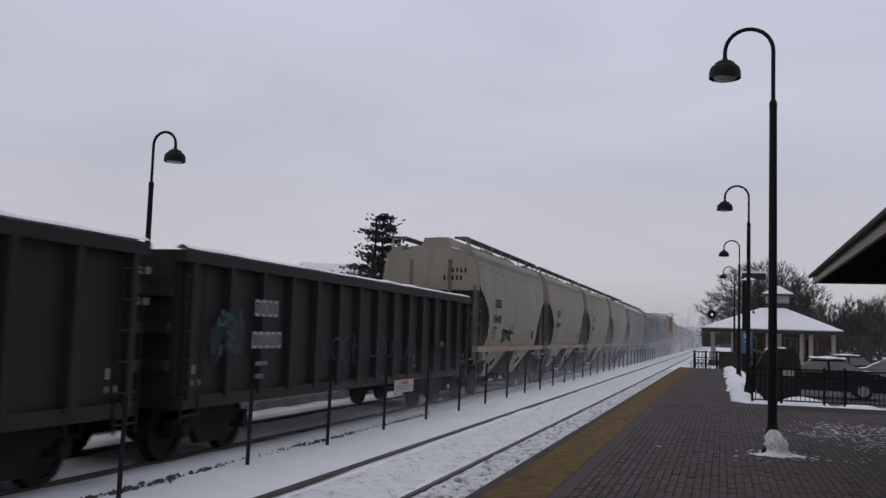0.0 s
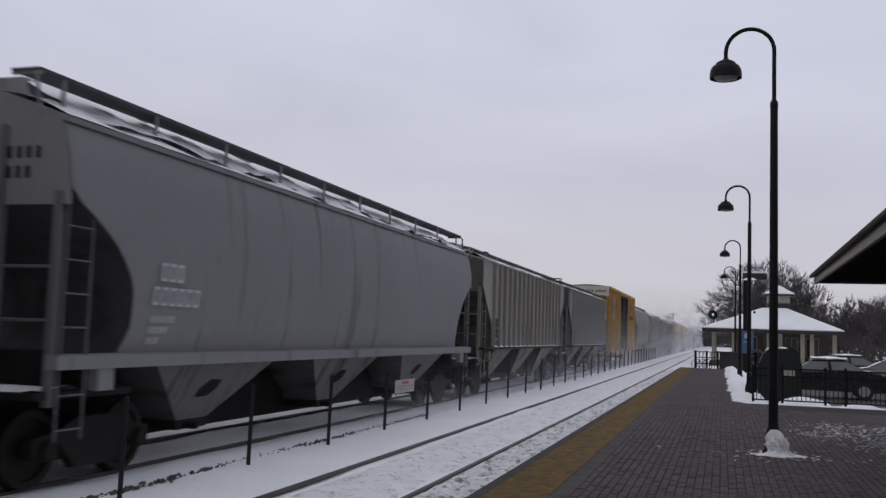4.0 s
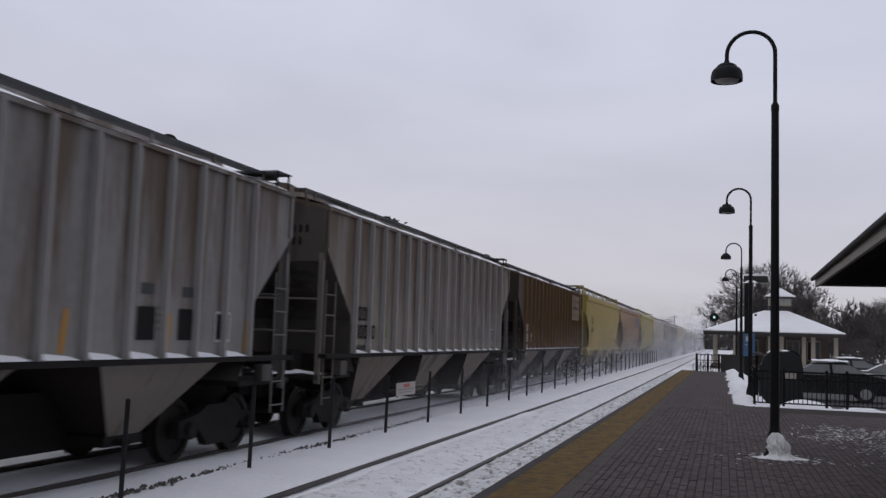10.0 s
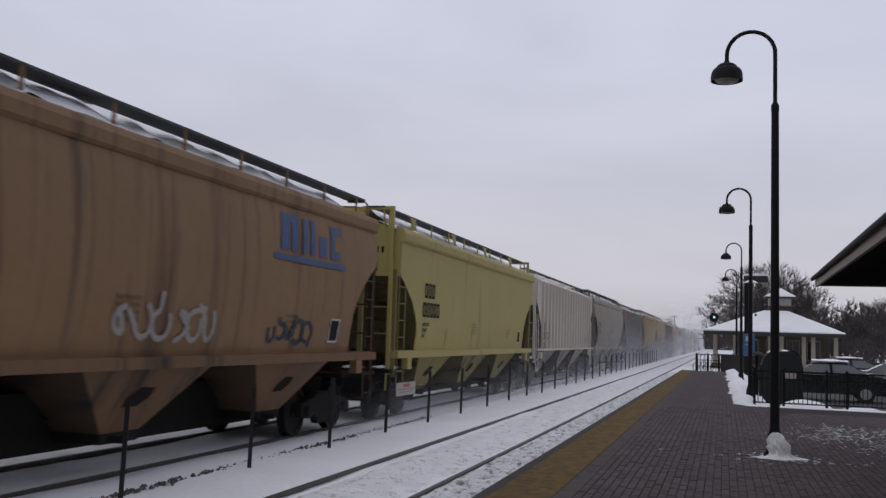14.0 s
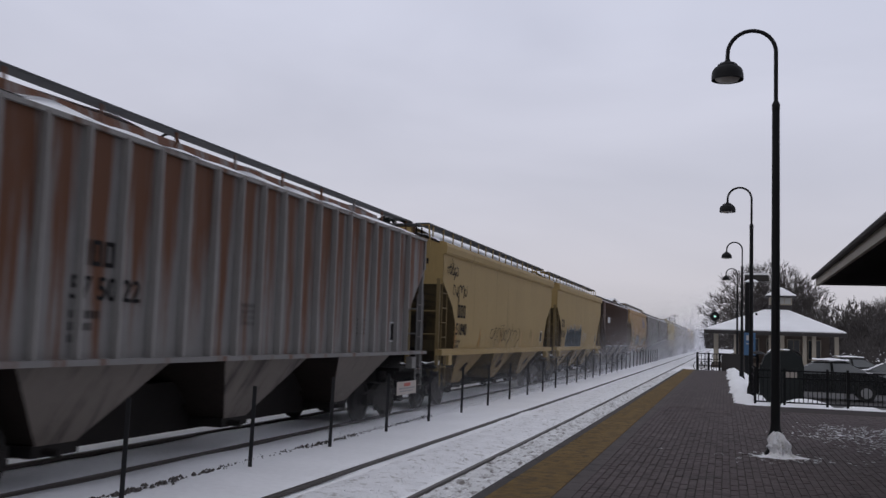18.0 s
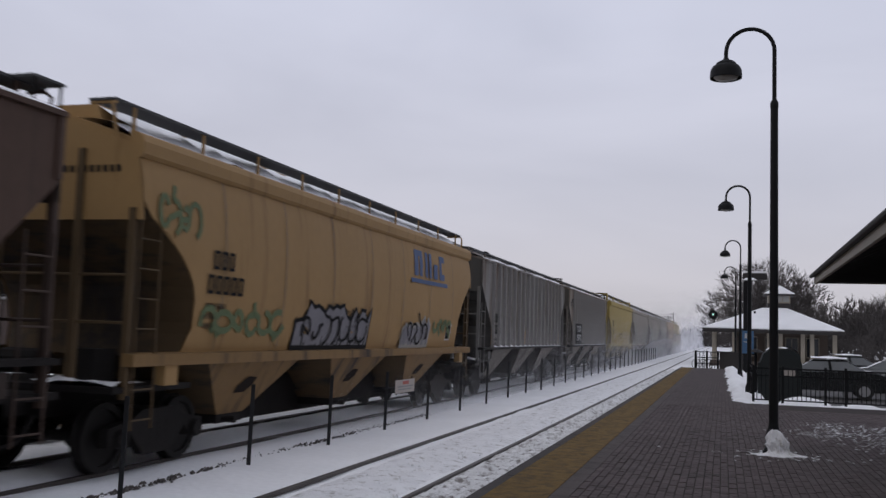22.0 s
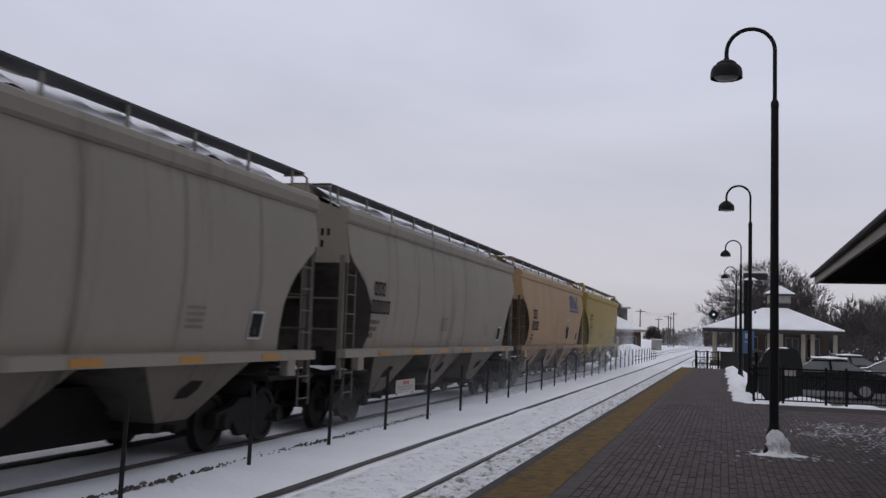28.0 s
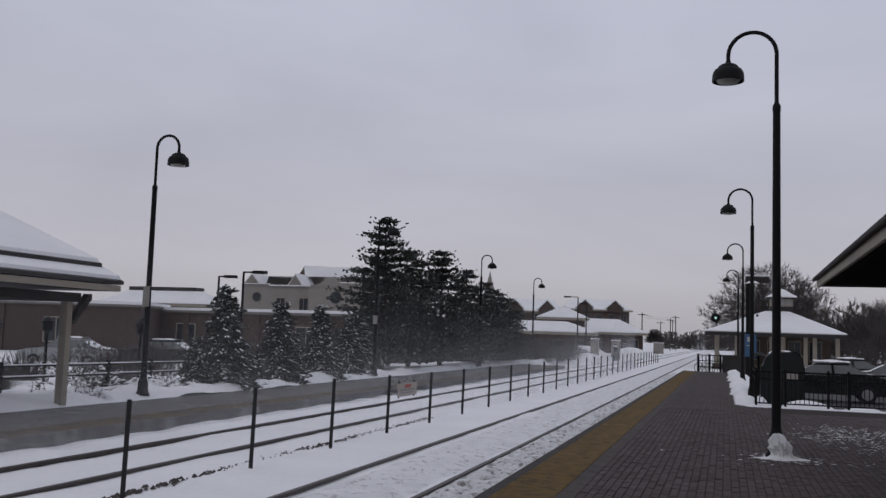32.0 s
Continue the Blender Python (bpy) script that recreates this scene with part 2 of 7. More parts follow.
# Drifted snow lying between the rails, broken by the rails' own grooves.
for name, centre in (("snow_bed_near", NEAR_TRACK), ("snow_bed_far", FAR_TRACK)):
    fine = name.endswith("near")
    sx = [centre + u for u in steps(-0.66, 0.66, 24 if fine else 8)]
    sy = (steps(7, 30, 420) + steps(30.2, 60, 150) if fine else steps(4, 60, 220)) + steps(61, 200, 60)
    edge = lambda x, c=centre: max(0.0, 1 - ((x - c) / 0.66) ** 4)
    solid(name, Mesh().sheet(sx, sy, lambda x, y, e=edge: -0.075 + e(x) * (0.06 + 0.02 * wob(x, y, 1.6, 2) + 0.018 * wob(x, y, 5, 4) + (0.028 * wob(x, y, 11, 8) + 0.012 * wob(x, y, 23, 5) if fine else 0.0))),
          "snow_trod" if name.endswith("near") else "snow", "trodden snow lying between the rails", kind="structure", smooth=True)

rough = Mesh().sheet(steps(-3.53, -2.65, 18), steps(7, 30, 420) + steps(30.2, 64, 160),
                     lambda x, y: -0.02 + max(0.0, 1 - ((x + 3.09) / 0.46) ** 4) * (0.05 + 0.06 * wob(x, y, 2.6, 9) + 0.06 * wob(x, y, 7, 3) + 0.04 * wob(x, y, 15, 6)))
solid("rough_snow", rough, "snow_crumb", "crumbled snow thrown beside the platform edge", kind="structure", smooth=True)
clods = Mesh()
rnd = random.Random(31)
for k in range(520):
    y = 8.0 + 14.0 * rnd.random() ** 1.2
    x, r = -6.62 - 0.006 * y + rnd.gauss(0, 0.05), rnd.uniform(0.012, 0.04) * (1.2 - 0.03 * y)
    clods.add([(x + r * math.cos(a), y + 1.8 * r * math.sin(a), 0.0) for a in (0.3, 1.5, 2.7, 3.9, 5.2)] + [(x, y, r * 0.9 + 0.01)], [(i, (i + 1) % 5, 5) for i in range(5)])
solid("frozen_clods", clods, "rail", "line of dark frozen clods in the snow", kind="stuff")
lumps = Mesh()
for k in range(2600):
    y = 7.0 + 50 * rnd.random() ** 1.6
    x = rnd.choice((-3.0, -3.2, -2.85, -4.2)) + rnd.gauss(0, 0.16 if x > -4 else 0.35)
    if abs(x + 3.595) < 0.08 or abs(x + 5.105) < 0.08:
        continue
    r = rnd.uniform(0.012, 0.05)
    z = -0.03 if x < -3.6 else 0.0
    lumps.add([(x + r * math.cos(a), y + 1.3 * r * math.sin(a), z - 0.03) for a in (0.3, 1.5, 2.7, 3.9, 5.2)] + [(x + 0.3 * r, y, z + r * 0.8)], [(i, (i + 1) % 5, 5) for i in range(5)])
solid("snow_lumps", lumps, "snow_trod", "loose lumps of broken snow by the rails", kind="stuff")

# ---- near platform ----
PLAT = 0.2
deck = Mesh().box(-2.60, 30, -14, 29.4, -0.3, PLAT - 0.012).box(-2.60, 0.62, 29.4, 64.5, -0.3, PLAT - 0.012)
platform = solid("platform", deck, "grout", "station platform paved in dark brick pavers", kind="structure")
edge = Mesh()
for y in steps(-13.8, 63.3, 42):
    edge.box(-2.64, -2.50, y, y + 1.81, -0.1, PLAT + 0.004)
part("platform_edge", edge, "edge_dark", platform)
strip = Mesh()
for i, y in enumerate(steps(-13.8, 63.8, 127)):
    strip.box(-2.495, -1.83, y, y + 0.607, 0.1, PLAT + 0.006)
part("warning_strip", strip, "yellow_edge", platform, "worn yellow warning strip")
border = Mesh()
for y in steps(-13.8, 63.8, 127):
    border.box(-1.825, -1.62, y, y + 0.6, 0.1, PLAT + 0.003)
part("border", border, "border_course", platform)


# ---- fence between the tracks ----
POST_Y = [9.32, 12.31] + [15.15 + 2.81 * i for i in range(30)]
fence = thing("track_fence", "row of thin black fence posts between the tracks", "fence")
for i, y in enumerate(POST_Y):
    lean = 0.02 * wob(i, 3, 1.7)
    m = Mesh().prism([(-0.03, -0.03), (0.03, -0.03), (0.03, -0.022), (-0.022, -0.022), (-0.022, 0.03), (-0.03, 0.03)], "z", -0.3, 1.14 + 0.05 * wob(i, 1, 2.3))
    part("post", m, "post", fence, at=pose(-6.40 + lean, y, 0.0) @ Matrix.Rotation(-0.012 + lean * 1.5, 4, "X") @ Matrix.Rotation(0.012, 4, "Y"))


# ---- platform lamps ----
def lamp_parts(owner, height, reach, flip):
    """A tall black gooseneck lamp: base, pole, hooked neck and dome."""
    base = Mesh().lathe([(0.17, 0), (0.17, 0.05), (0.13, 0.10), (0.12, 0.32), (0.085, 0.42), (0.075, 0.50)], 12)
    part("base", base, "iron", owner, smooth=True)
    part("pole", Mesh().tube([(0, 0, 0.4), (0, 0, 2.5), (0, 0, height - 1.35)], [0.075, 0.068, 0.06], 12), "iron", owner, smooth=True)
    part("collar", Mesh().lathe([(0.06, 0), (0.066, 0.02), (0.064, 0.10), (0.04, 0.15)], 12, (0, 0, height - 1.37)), "iron", owner, smooth=True)
    r = reach / 2
    arc = [(0, 0, height - 1.3), (0, 0, height - r)] + [(flip * r * (1 - math.cos(a)), 0, height - r + r * math.sin(a)) for a in steps(0.15, math.pi, 14)]
    arc.append((flip * reach, 0, height - r - 0.12))
    part("neck", Mesh().tube(arc, 0.034, 10), "iron", owner, smooth=True)
    top = height - r - 0.13
    dome = Mesh().lathe([(0.04, 0.04), (0.055, 0.0), (0.12, -0.02), (0.165, -0.055), (0.172, -0.085), (0.215, -0.105), (0.245, -0.15), (0.258, -0.21), (0.262, -0.31), (0.25, -0.315), (0.235, -0.2), (0.1, -0.1)], 20, (flip * reach, 0, top))
    part("dome", dome, "iron", owner, smooth=True)
    part("glass", Mesh().lathe([(0.0, -0.345), (0.10, -0.34), (0.17, -0.32), (0.21, -0.28)], 16, (flip * reach, 0, top)), "lens", owner, smooth=True)


LAMPS_NEAR = [(0.79, 16.3), (0.84, 33.1), (0.85, 51.2), (0.84, 69.3)]
for i, (x, y) in enumerate(LAMPS_NEAR):
    t = thing("platform_lamp", "tall black gooseneck lamp on the brick platform", "street lamp", pose(x, y, 0.19), "platform lamps")
    lamp_parts(t, 7.0, 0.77, -1)
for i, (x, y) in enumerate([(-13.52, 20.2), (-13.50, 36.0), (-13.5, 53.0), (-14.35, 73.0)]):
    t = thing("platform_lamp", "tall black gooseneck lamp in snow behind the far platform", "street lamp", pose(x, y, 0.28), "platform lamps")
    lamp_parts(t, 6.38, 0.62, 1)
    if i < 2:
        part("plate", Mesh().box(-0.09, 0.09, -0.10, -0.085, 2.15 - 0.1 * i, 2.65 - 0.25 * i), "lens", t, "small pale plate on the pole")


# ---- far platform ----
fdeck = Mesh().box(-13.35, -10.36, -10, 64, -0.3, PLAT)
M["far_asphalt"] = material("worn_wet_asphalt", (0.105, 0.098, 0.095), 0.75, scale=2, vary=0.3, bump=0.3, second=(0.24, 0.235, 0.235), grime=0.25, spec=0.25)
far_platform = solid("far_platform", fdeck, "far_asphalt", "far station platform of dark wet asphalt", kind="structure")
part("warning_strip", Mesh().box(-11.15, -10.42, -10, 64, 0.1, PLAT + 0.006), "far_yellow", far_platform, "worn yellow warning strip")


def lerp_rows(rows, z):
    rows = sorted(rows)
    if z <= rows[0][0]:
        return rows[0][1]
    for (a, va), (b, vb) in zip(rows, rows[1:]):
        if z <= b:
            return va + (vb - va) * (z - a) / (b - a)
    return rows[-1][1]


def lerp_edge(x):
    """The height of the bin's lid."""
    return lerp_rows([(-0.55, 1.62), (-0.30, 1.80), (0.45, 1.78), (0.66, 1.60)], x)


def bush_mesh(count, radius, high, seed):
    rnd = random.Random(seed)
    m = Mesh()
    for k in range(count):
        a, b = rnd.uniform(0, 6.28), math.acos(rnd.uniform(-0.3, 1))
        r = radius * rnd.uniform(0.5, 1.05)
        e = Vector((r * math.cos(a) * math.sin(b), r * math.sin(a) * math.sin(b), high + high * 0.95 * math.cos(b) * rnd.uniform(0.6, 1.05)))
        s = Vector((rnd.gauss(0, 1), rnd.gauss(0, 1), rnd.gauss(0, 1))).normalized() * 0.06
        o = e * 0.55 + Vector((0, 0, high * 0.3))
        m.add([o - s, o + s, e + s, e - s], [(0, 1, 2, 3)])
    return m


# ---- surroundings: materials ----
M.update({
    "white_ink": material("white_lettering", (0.55, 0.55, 0.55), 0.6, scale=5, vary=0.2),
    "beige": material("beige_painted_wood", (0.34, 0.30, 0.24), 0.6, scale=4, vary=0.15, bump=0.1),
    "dark_wood": material("dark_stained_boards", (0.030, 0.026, 0.024), 0.7, scale=5, vary=0.35, bump=0.2),
    "shingle": material("dark_shingle", (0.045, 0.04, 0.04), 0.8, scale=5, vary=0.3, bump=0.4),
    "brick": material("red_brown_brick", (0.082, 0.058, 0.050), 0.85, scale=6, vary=0.25, bump=0.3),
    "brick_tan": material("brown_brick", (0.115, 0.09, 0.074), 0.85, scale=6, vary=0.25, bump=0.3),
    "stucco": material("grey_stucco", (0.30, 0.275, 0.25), 0.85, scale=3, vary=0.12, bump=0.2),
    "glass": material("dark_window_glass", (0.035, 0.04, 0.048), 0.12, scale=3, vary=0.2),
    "window_pale": material("pale_window", (0.38, 0.38, 0.36), 0.3, scale=3, vary=0.2),
    "bark": material("dark_bark", (0.055, 0.045, 0.04), 0.9, scale=8, vary=0.35, bump=0.6),
    "twig": material("grey_twigs", (0.088, 0.078, 0.075), 0.9, scale=6, vary=0.3),
    "needle": material("dark_pine_needles", (0.085, 0.092, 0.085), 0.9, scale=5, vary=0.4, per_piece=0.45, spec=0.1),
    "bin_green": material("dark_green_plastic", (0.005, 0.009, 0.009), 0.6, scale=4, vary=0.2),
    "car_dark": material("dark_car_paint", (0.012, 0.014, 0.015), 0.22, scale=3, vary=0.15),
    "car_pale": material("silver_car_paint", (0.32, 0.33, 0.34), 0.3, scale=3, vary=0.1),
    "tyre": material("tyre_rubber", (0.02, 0.02, 0.02), 0.85, scale=6, vary=0.2),
    # the sky's reflection is painted in as a pale base colour
    "car_glass": material("glass_with_painted_sky", (0.19, 0.20, 0.205), 0.12, scale=3, vary=0.2),
    "alloy": material("alloy_wheel", (0.4, 0.4, 0.41), 0.35, 0.6, scale=4, vary=0.1),
    "blue_sign": material("blue_sign_face", (0.07, 0.16, 0.30), 0.5, scale=4, vary=0.1),
    "sign_pale": material("pale_sign_face", (0.42, 0.37, 0.33), 0.6, scale=4, vary=0.15),
    "sign_red": material("sign_red", (0.40, 0.09, 0.07), 0.6, scale=4, vary=0.1),
    "galv": material("galvanised_steel", (0.25, 0.25, 0.25), 0.5, 0.3, scale=5, vary=0.15),
})
M["green_light"] = bpy.data.materials.new("green_signal_glow")
M["green_light"].use_nodes = True
gl = M["green_light"].node_tree.nodes["Principled BSDF"].inputs
gl["Base Color"].default_value, gl["Emission Color"].default_value, gl["Emission Strength"].default_value = (0.1, 0.4, 0.3, 1), (0.6, 1.0, 0.88, 1), 0.9

# ---- snow heaped round the lamp and on the platform ----
heap = Mesh()
rings, seg = [(0.30, 0.0), (0.20, 0.025), (0.155, 0.06), (0.15, 0.11), (0.165, 0.16), (0.16, 0.21), (0.145, 0.26), (0.12, 0.30), (0.09, 0.35), (0.05, 0.38)], 30
for j, (r, z) in enumerate(rings):
    for k in range(seg):
        a = 2 * math.pi * k / seg
        w = 1 + 0.5 * wob(math.cos(a) * 1.3, math.sin(a) * 1.3 + z * 3, 2.1, 7) + 0.24 * wob(a * 2, z * 9, 1.9, 3) + (0.4 * max(0, math.sin(a * 2 + 1)) if j == 0 else 0)
        heap.v.append((r * w * math.cos(a) + 0.05 - 0.10 * z, r * w * math.sin(a) - 0.10, z + 0.05 * wob(a * 1.7, z * 4, 1.3, 11) * (z > 0)))
for j in range(len(rings) - 1):
    for k in range(seg):
        heap.f.append((j * seg + k, j * seg + (k + 1) % seg, (j + 1) * seg + (k + 1) % seg, (j + 1) * seg + k))
heap.f.append(tuple(range((len(rings) - 1) * seg, len(rings) * seg)))
solid("snow_mound", heap, "snow_trod", "lumpy heap of old snow round a lamp's foot", "snow", smooth=True, at=pose(0.80, 16.26, PLAT))
crumbs = Mesh()
rnd = random.Random(5)
for k in range(900):
    if k < 60:
        x, y, r = 0.82 + rnd.gauss(0, 0.5), 16.0 + rnd.gauss(0, 0.3), rnd.uniform(0.006, 0.02)
    else:
        c = rnd.choice(((1.9, 20.4), (2.7, 21.2), (2.3, 22.6), (3.4, 22.0), (3.1, 19.6), (3.4, 17.6), (2.9, 18.4)))
        x, y, r = c[0] + rnd.gauss(0, 0.42), round((c[1] + rnd.gauss(0, 0.5)) / 0.2) * 0.2 + rnd.gauss(0, 0.03), rnd.uniform(0.004, 0.017)
    crumbs.add([(x + r * 2.6 * math.cos(a), y + r * math.sin(a), PLAT + 0.002) for a in (0, 1.2, 2.5, 3.6, 5.1)] + [(x, y, PLAT + 0.004 + r * 0.15)], [(i, (i + 1) % 5, 5) for i in range(5)])
solid("snow_crumbs", crumbs, "snow", "scattered crumbs of snow on the brick platform", kind="stuff")
bank = Mesh().sheet(steps(-0.1, 1.3, 24), steps(29.4, 64, 150), lambda x, y: PLAT - 0.03 + (0.20 + 0.16 * wob(x, y, 1.3, 4) + 0.07 * wob(x, y, 4, 2)) * max(0, 1 - ((x - 0.64 + 0.004 * (y - 30) - 0.18 * wob(y, 2, 0.9) - 0.06 * wob(y, 7, 3.1)) / 0.38) ** 2) * min(1, max(0, (y - 29.5) / 1.2)))
solid("snow_bank", bank, "snow", "low shovelled bank of snow beside the platform", "snow", smooth=True)
apron = Mesh().sheet(steps(0.9, 12, 24), steps(29.0, 30.4, 6), lambda x, y: PLAT - 0.02 + 0.05 * max(0, 1 - abs(y - 29.75 + 0.25 * wob(x, 1, 1.3)) / (0.22 + 0.12 * wob(x, 5, 1.7))))
lot = Mesh().box(1.6, 26, 30.6, 58, -0.3, -0.03)
solid("car_park", lot, "asphalt", "wet dark asphalt of the car park", kind="structure")
solid("snow_fringe", apron, "snow", "thin fringe of snow along the iron fence", "snow", smooth=True)

# ---- the platform canopy ----
CANOPY_TURN = -0.6
CANOPY = Matrix.Translation((1.69, 20.3, 0)) @ Matrix.Rotation(radians(CANOPY_TURN), 4, "Z") @ Matrix.Translation((-1.69, -20.3, 0))
canopy = thing("platform_canopy", "dark wooden platform canopy with a beige fascia", "canopy", CANOPY)
CX, CY, CZ = 1.74, 20.3, 3.20
part("roof_slab", Mesh().prism([(CX - 0.06, CZ + 0.16), (CX, CZ + 0.10), (7.5, CZ + 0.10 + 2.6), (7.5, CZ + 2.75)][::-1], "y", -12, CY), "shingle", canopy)
part("fascia", Mesh().box(CX, CX + 0.05, -12, CY - 0.03, CZ - 0.04, CZ + 0.095), "beige", canopy, "beige fascia board")
part("gutter", Mesh().tube([(CX - 0.05, -12, CZ + 0.12), (CX - 0.05, CY, CZ + 0.12)], 0.04, 8), "dark_wood", canopy)
part("end_beam", Mesh().box(CX + 0.05, 7.5, CY - 0.16, CY - 0.03, CZ - 0.02, CZ + 0.2), "dark_wood", canopy)
part("soffit", Mesh().prism([(CX + 0.05, CZ + 0.09), (CX + 0.05, CZ + 0.12), (7.5, CZ + 2.72), (7.5, CZ + 2.69)], "y", -12, CY - 0.03), "dark_wood", canopy)
for y in steps(-11.4, CY - 0.8, 26):
    part("rafter", Mesh().prism([(CX + 0.06, CZ - 0.05), (CX + 0.06, CZ + 0.11), (7.5, CZ + 2.68), (7.5, CZ + 2.45)], "y", y - 0.05, y + 0.05), "dark_wood", canopy)
part("gable_wall", Mesh().prism([(CX + 0.07, CZ + 0.0), (7.5, CZ + 0.0), (7.5, CZ + 2.6), (CX + 0.07, CZ + 0.08)], "y", CY - 0.30, CY - 0.17), "dark_wood", canopy)
part("purlin", Mesh().box(3.9, 4.1, -12, CY - 0.2, CZ - 0.15, CZ + 0.9), "dark_wood", canopy)
for y in (-8.0, -2.0, 4.0, 10.0, 16.0):
    part("column", Mesh().box(3.88, 4.12, y - 0.12, y + 0.12, PLAT - 0.02, CZ + 0.2), "dark_wood", canopy)

# ---- iron fence, bin, sign ----
railing = thing("iron_fence", "low black iron picket fence at the platform's edge", "fence", pose(0, 0, 0))
FY, FT = 29.95, 1.24
for z0, z1 in ((FT - 0.05, FT), (FT - 0.26, FT - 0.22), (0.27, 0.31)):
    part("rail", Mesh().box(0.88, 11.0, FY - 0.02, FY + 0.02, z0, z1), "iron", railing)
    part("rail", Mesh().box(0.86, 0.90, FY, 33.4, z0, z1), "iron", railing)
picket = Mesh().box(-0.011, 0.011, -0.011, 0.011, 0.28, FT - 0.04).data("picket", M["iron"])
for i in range(82):
    part("picket", picket, None, railing, at=pose(0.98 + 0.125 * i, FY, 0))
for i in range(26):
    part("picket", picket, None, railing, at=pose(0.88, FY + 0.13 * (i + 1), 0))
fpost = Mesh().box(-0.035, 0.035, -0.035, 0.035, PLAT - 0.02, FT + 0.06).data("fence_post", M["iron"])
for x, y in ((0.88, FY), (0.88, 33.4), (1.70, FY), (2.88, FY), (3.43, FY), (5.4, FY), (7.4, FY), (9.4, FY), (0.88, 31.6)):
    part("fence_post", fpost, None, railing, at=pose(x, y, 0))

recycling = thing("recycling_bin", "large dark green bin with a domed lid under snow", "bin", pose(1.95, 36.4, -0.03))
body = [(-0.70, 0.0), (0.70, 0.0), (0.74, 1.15), (0.66, 1.60), (0.45, 1.78), (-0.30, 1.80), (-0.55, 1.62), (-0.78, 1.0)]
part("body", Mesh().prism(body[::-1], "y", -0.6, 0.6), "bin_green", recycling)
part("lid_snow", Mesh().sheet(steps(-0.45, 0.66, 9), steps(-0.58, 0.58, 5), lambda x, y: lerp_edge(x) + 0.05 * (1 + wob(x * 2, y * 2, 1.5))), "snow", recycling, "snow on the lid", smooth=True)
part("label", Mesh().box(0.05, 0.50, -0.612, -0.606, 0.86, 1.06), "sign_pale", recycling)
for x in (-0.72, 0.70):
    part("lifting_bar", Mesh().box(x - 0.03, x + 0.03, -0.66, -0.58, 0.1, 1.3), "bin_green", recycling)
part("lid_edge", Mesh().box(-0.72, 0.72, -0.63, -0.59, 1.12, 1.18), "bin_green", recycling)

sign = thing("platform_sign", "small blue sign with a white symbol on a steel post", "sign", pose(0.92, 38.2, 0.16))
part("post", Mesh().tube([(0, 0.03, 0), (0, 0.03, 2.3)], 0.03, 8), "galv", sign)
part("face", Mesh().box(-0.21, 0.21, -0.02, 0.0, 1.38, 2.24), "blue_sign", sign)
part("symbol", Mesh().box(-0.12, 0.06, -0.026, -0.022, 1.95, 2.14), "white_ink", sign)
part("writing", Mesh().box(-0.14, 0.14, -0.026, -0.022, 1.80, 1.83), "white_ink", sign)
for x, y, h in ((1.05, 41.0, 4.4), (1.15, 36.5, 1.5)):
    pp = thing("thin_pole", "thin dark steel pole beside the platform", "pole", pose(x, y, 0.1))
    part("shaft", Mesh().tube([(0, 0, 0), (0, 0, h)], 0.05, 8), "iron", pp)
    part("cap", Mesh().lathe([(0.0, 0.14), (0.16, 0.10), (0.28, 0.02), (0.05, 0.0)], 12, (0, 0, h)), "iron" if h < 3 else "snow", pp, smooth=True)

# ---- signal ----
sig = thing("railway_signal", "round black railway signal showing a green light", "signal", pose(-0.95, 99.0, -0.1))
part("mast", Mesh().tube([(0.12, 0.2, 0), (0.12, 0.2, 4.9)], 0.06, 8), "iron", sig)
part("target", Mesh().tube([(0, 0.08, 4.72), (0, 0.12, 4.72)], 0.46, 24), "iron", sig)
part("hood", Mesh().tube([(0, -0.25, 4.76), (0, 0.08, 4.72)], 0.17, 14, caps=False), "iron", sig)
part("lamp", Mesh().tube([(0, 0.05, 4.72), (0, 0.07, 4.72)], 0.10, 14), "green_light", sig, "glowing green lens")

# ---- platform end: rack and low wall ----
rack = thing("end_railing", "short black railing with leaning bicycles at the platform end", "railing", pose(0, 0, 0))
for x in (-1.72, -1.0, -0.3):
    part("post", Mesh().box(x - 0.07, x + 0.07, 65.4, 65.54, 0.05, 1.32), "iron", rack)
for z in (0.45, 0.85, 1.22):
    part("rail", Mesh().box(-1.75, -0.25, 65.44, 65.50, z, z + 0.05), "iron", rack)
for i in range(9):
    part("bar", Mesh().tube([(-1.62 + 0.16 * i, 65.47, 0.1), (-1.62 + 0.16 * i + 0.05 * ((i * 7) % 3 - 1), 65.47, 1.22)], 0.02, 5), "iron", rack)
for x in (-1.45, -0.75):
    for dx in (-0.2, 0.2):
        part("hoop", Mesh().tube([(x + dx + 0.3 * math.cos(a), 65.30, 0.42 + 0.33 * math.sin(a)) for a in steps(0, 6.283, 16)], 0.02, 5), "iron", rack)
solid("low_wall", Mesh().box(-0.2, 1.5, 66.0, 66.4, -0.1, 1.22).box(-0.25, 1.55, 65.95, 66.45, 1.22, 1.30), "dark_wood", "low dark boarded wall at the platform end", "wall")


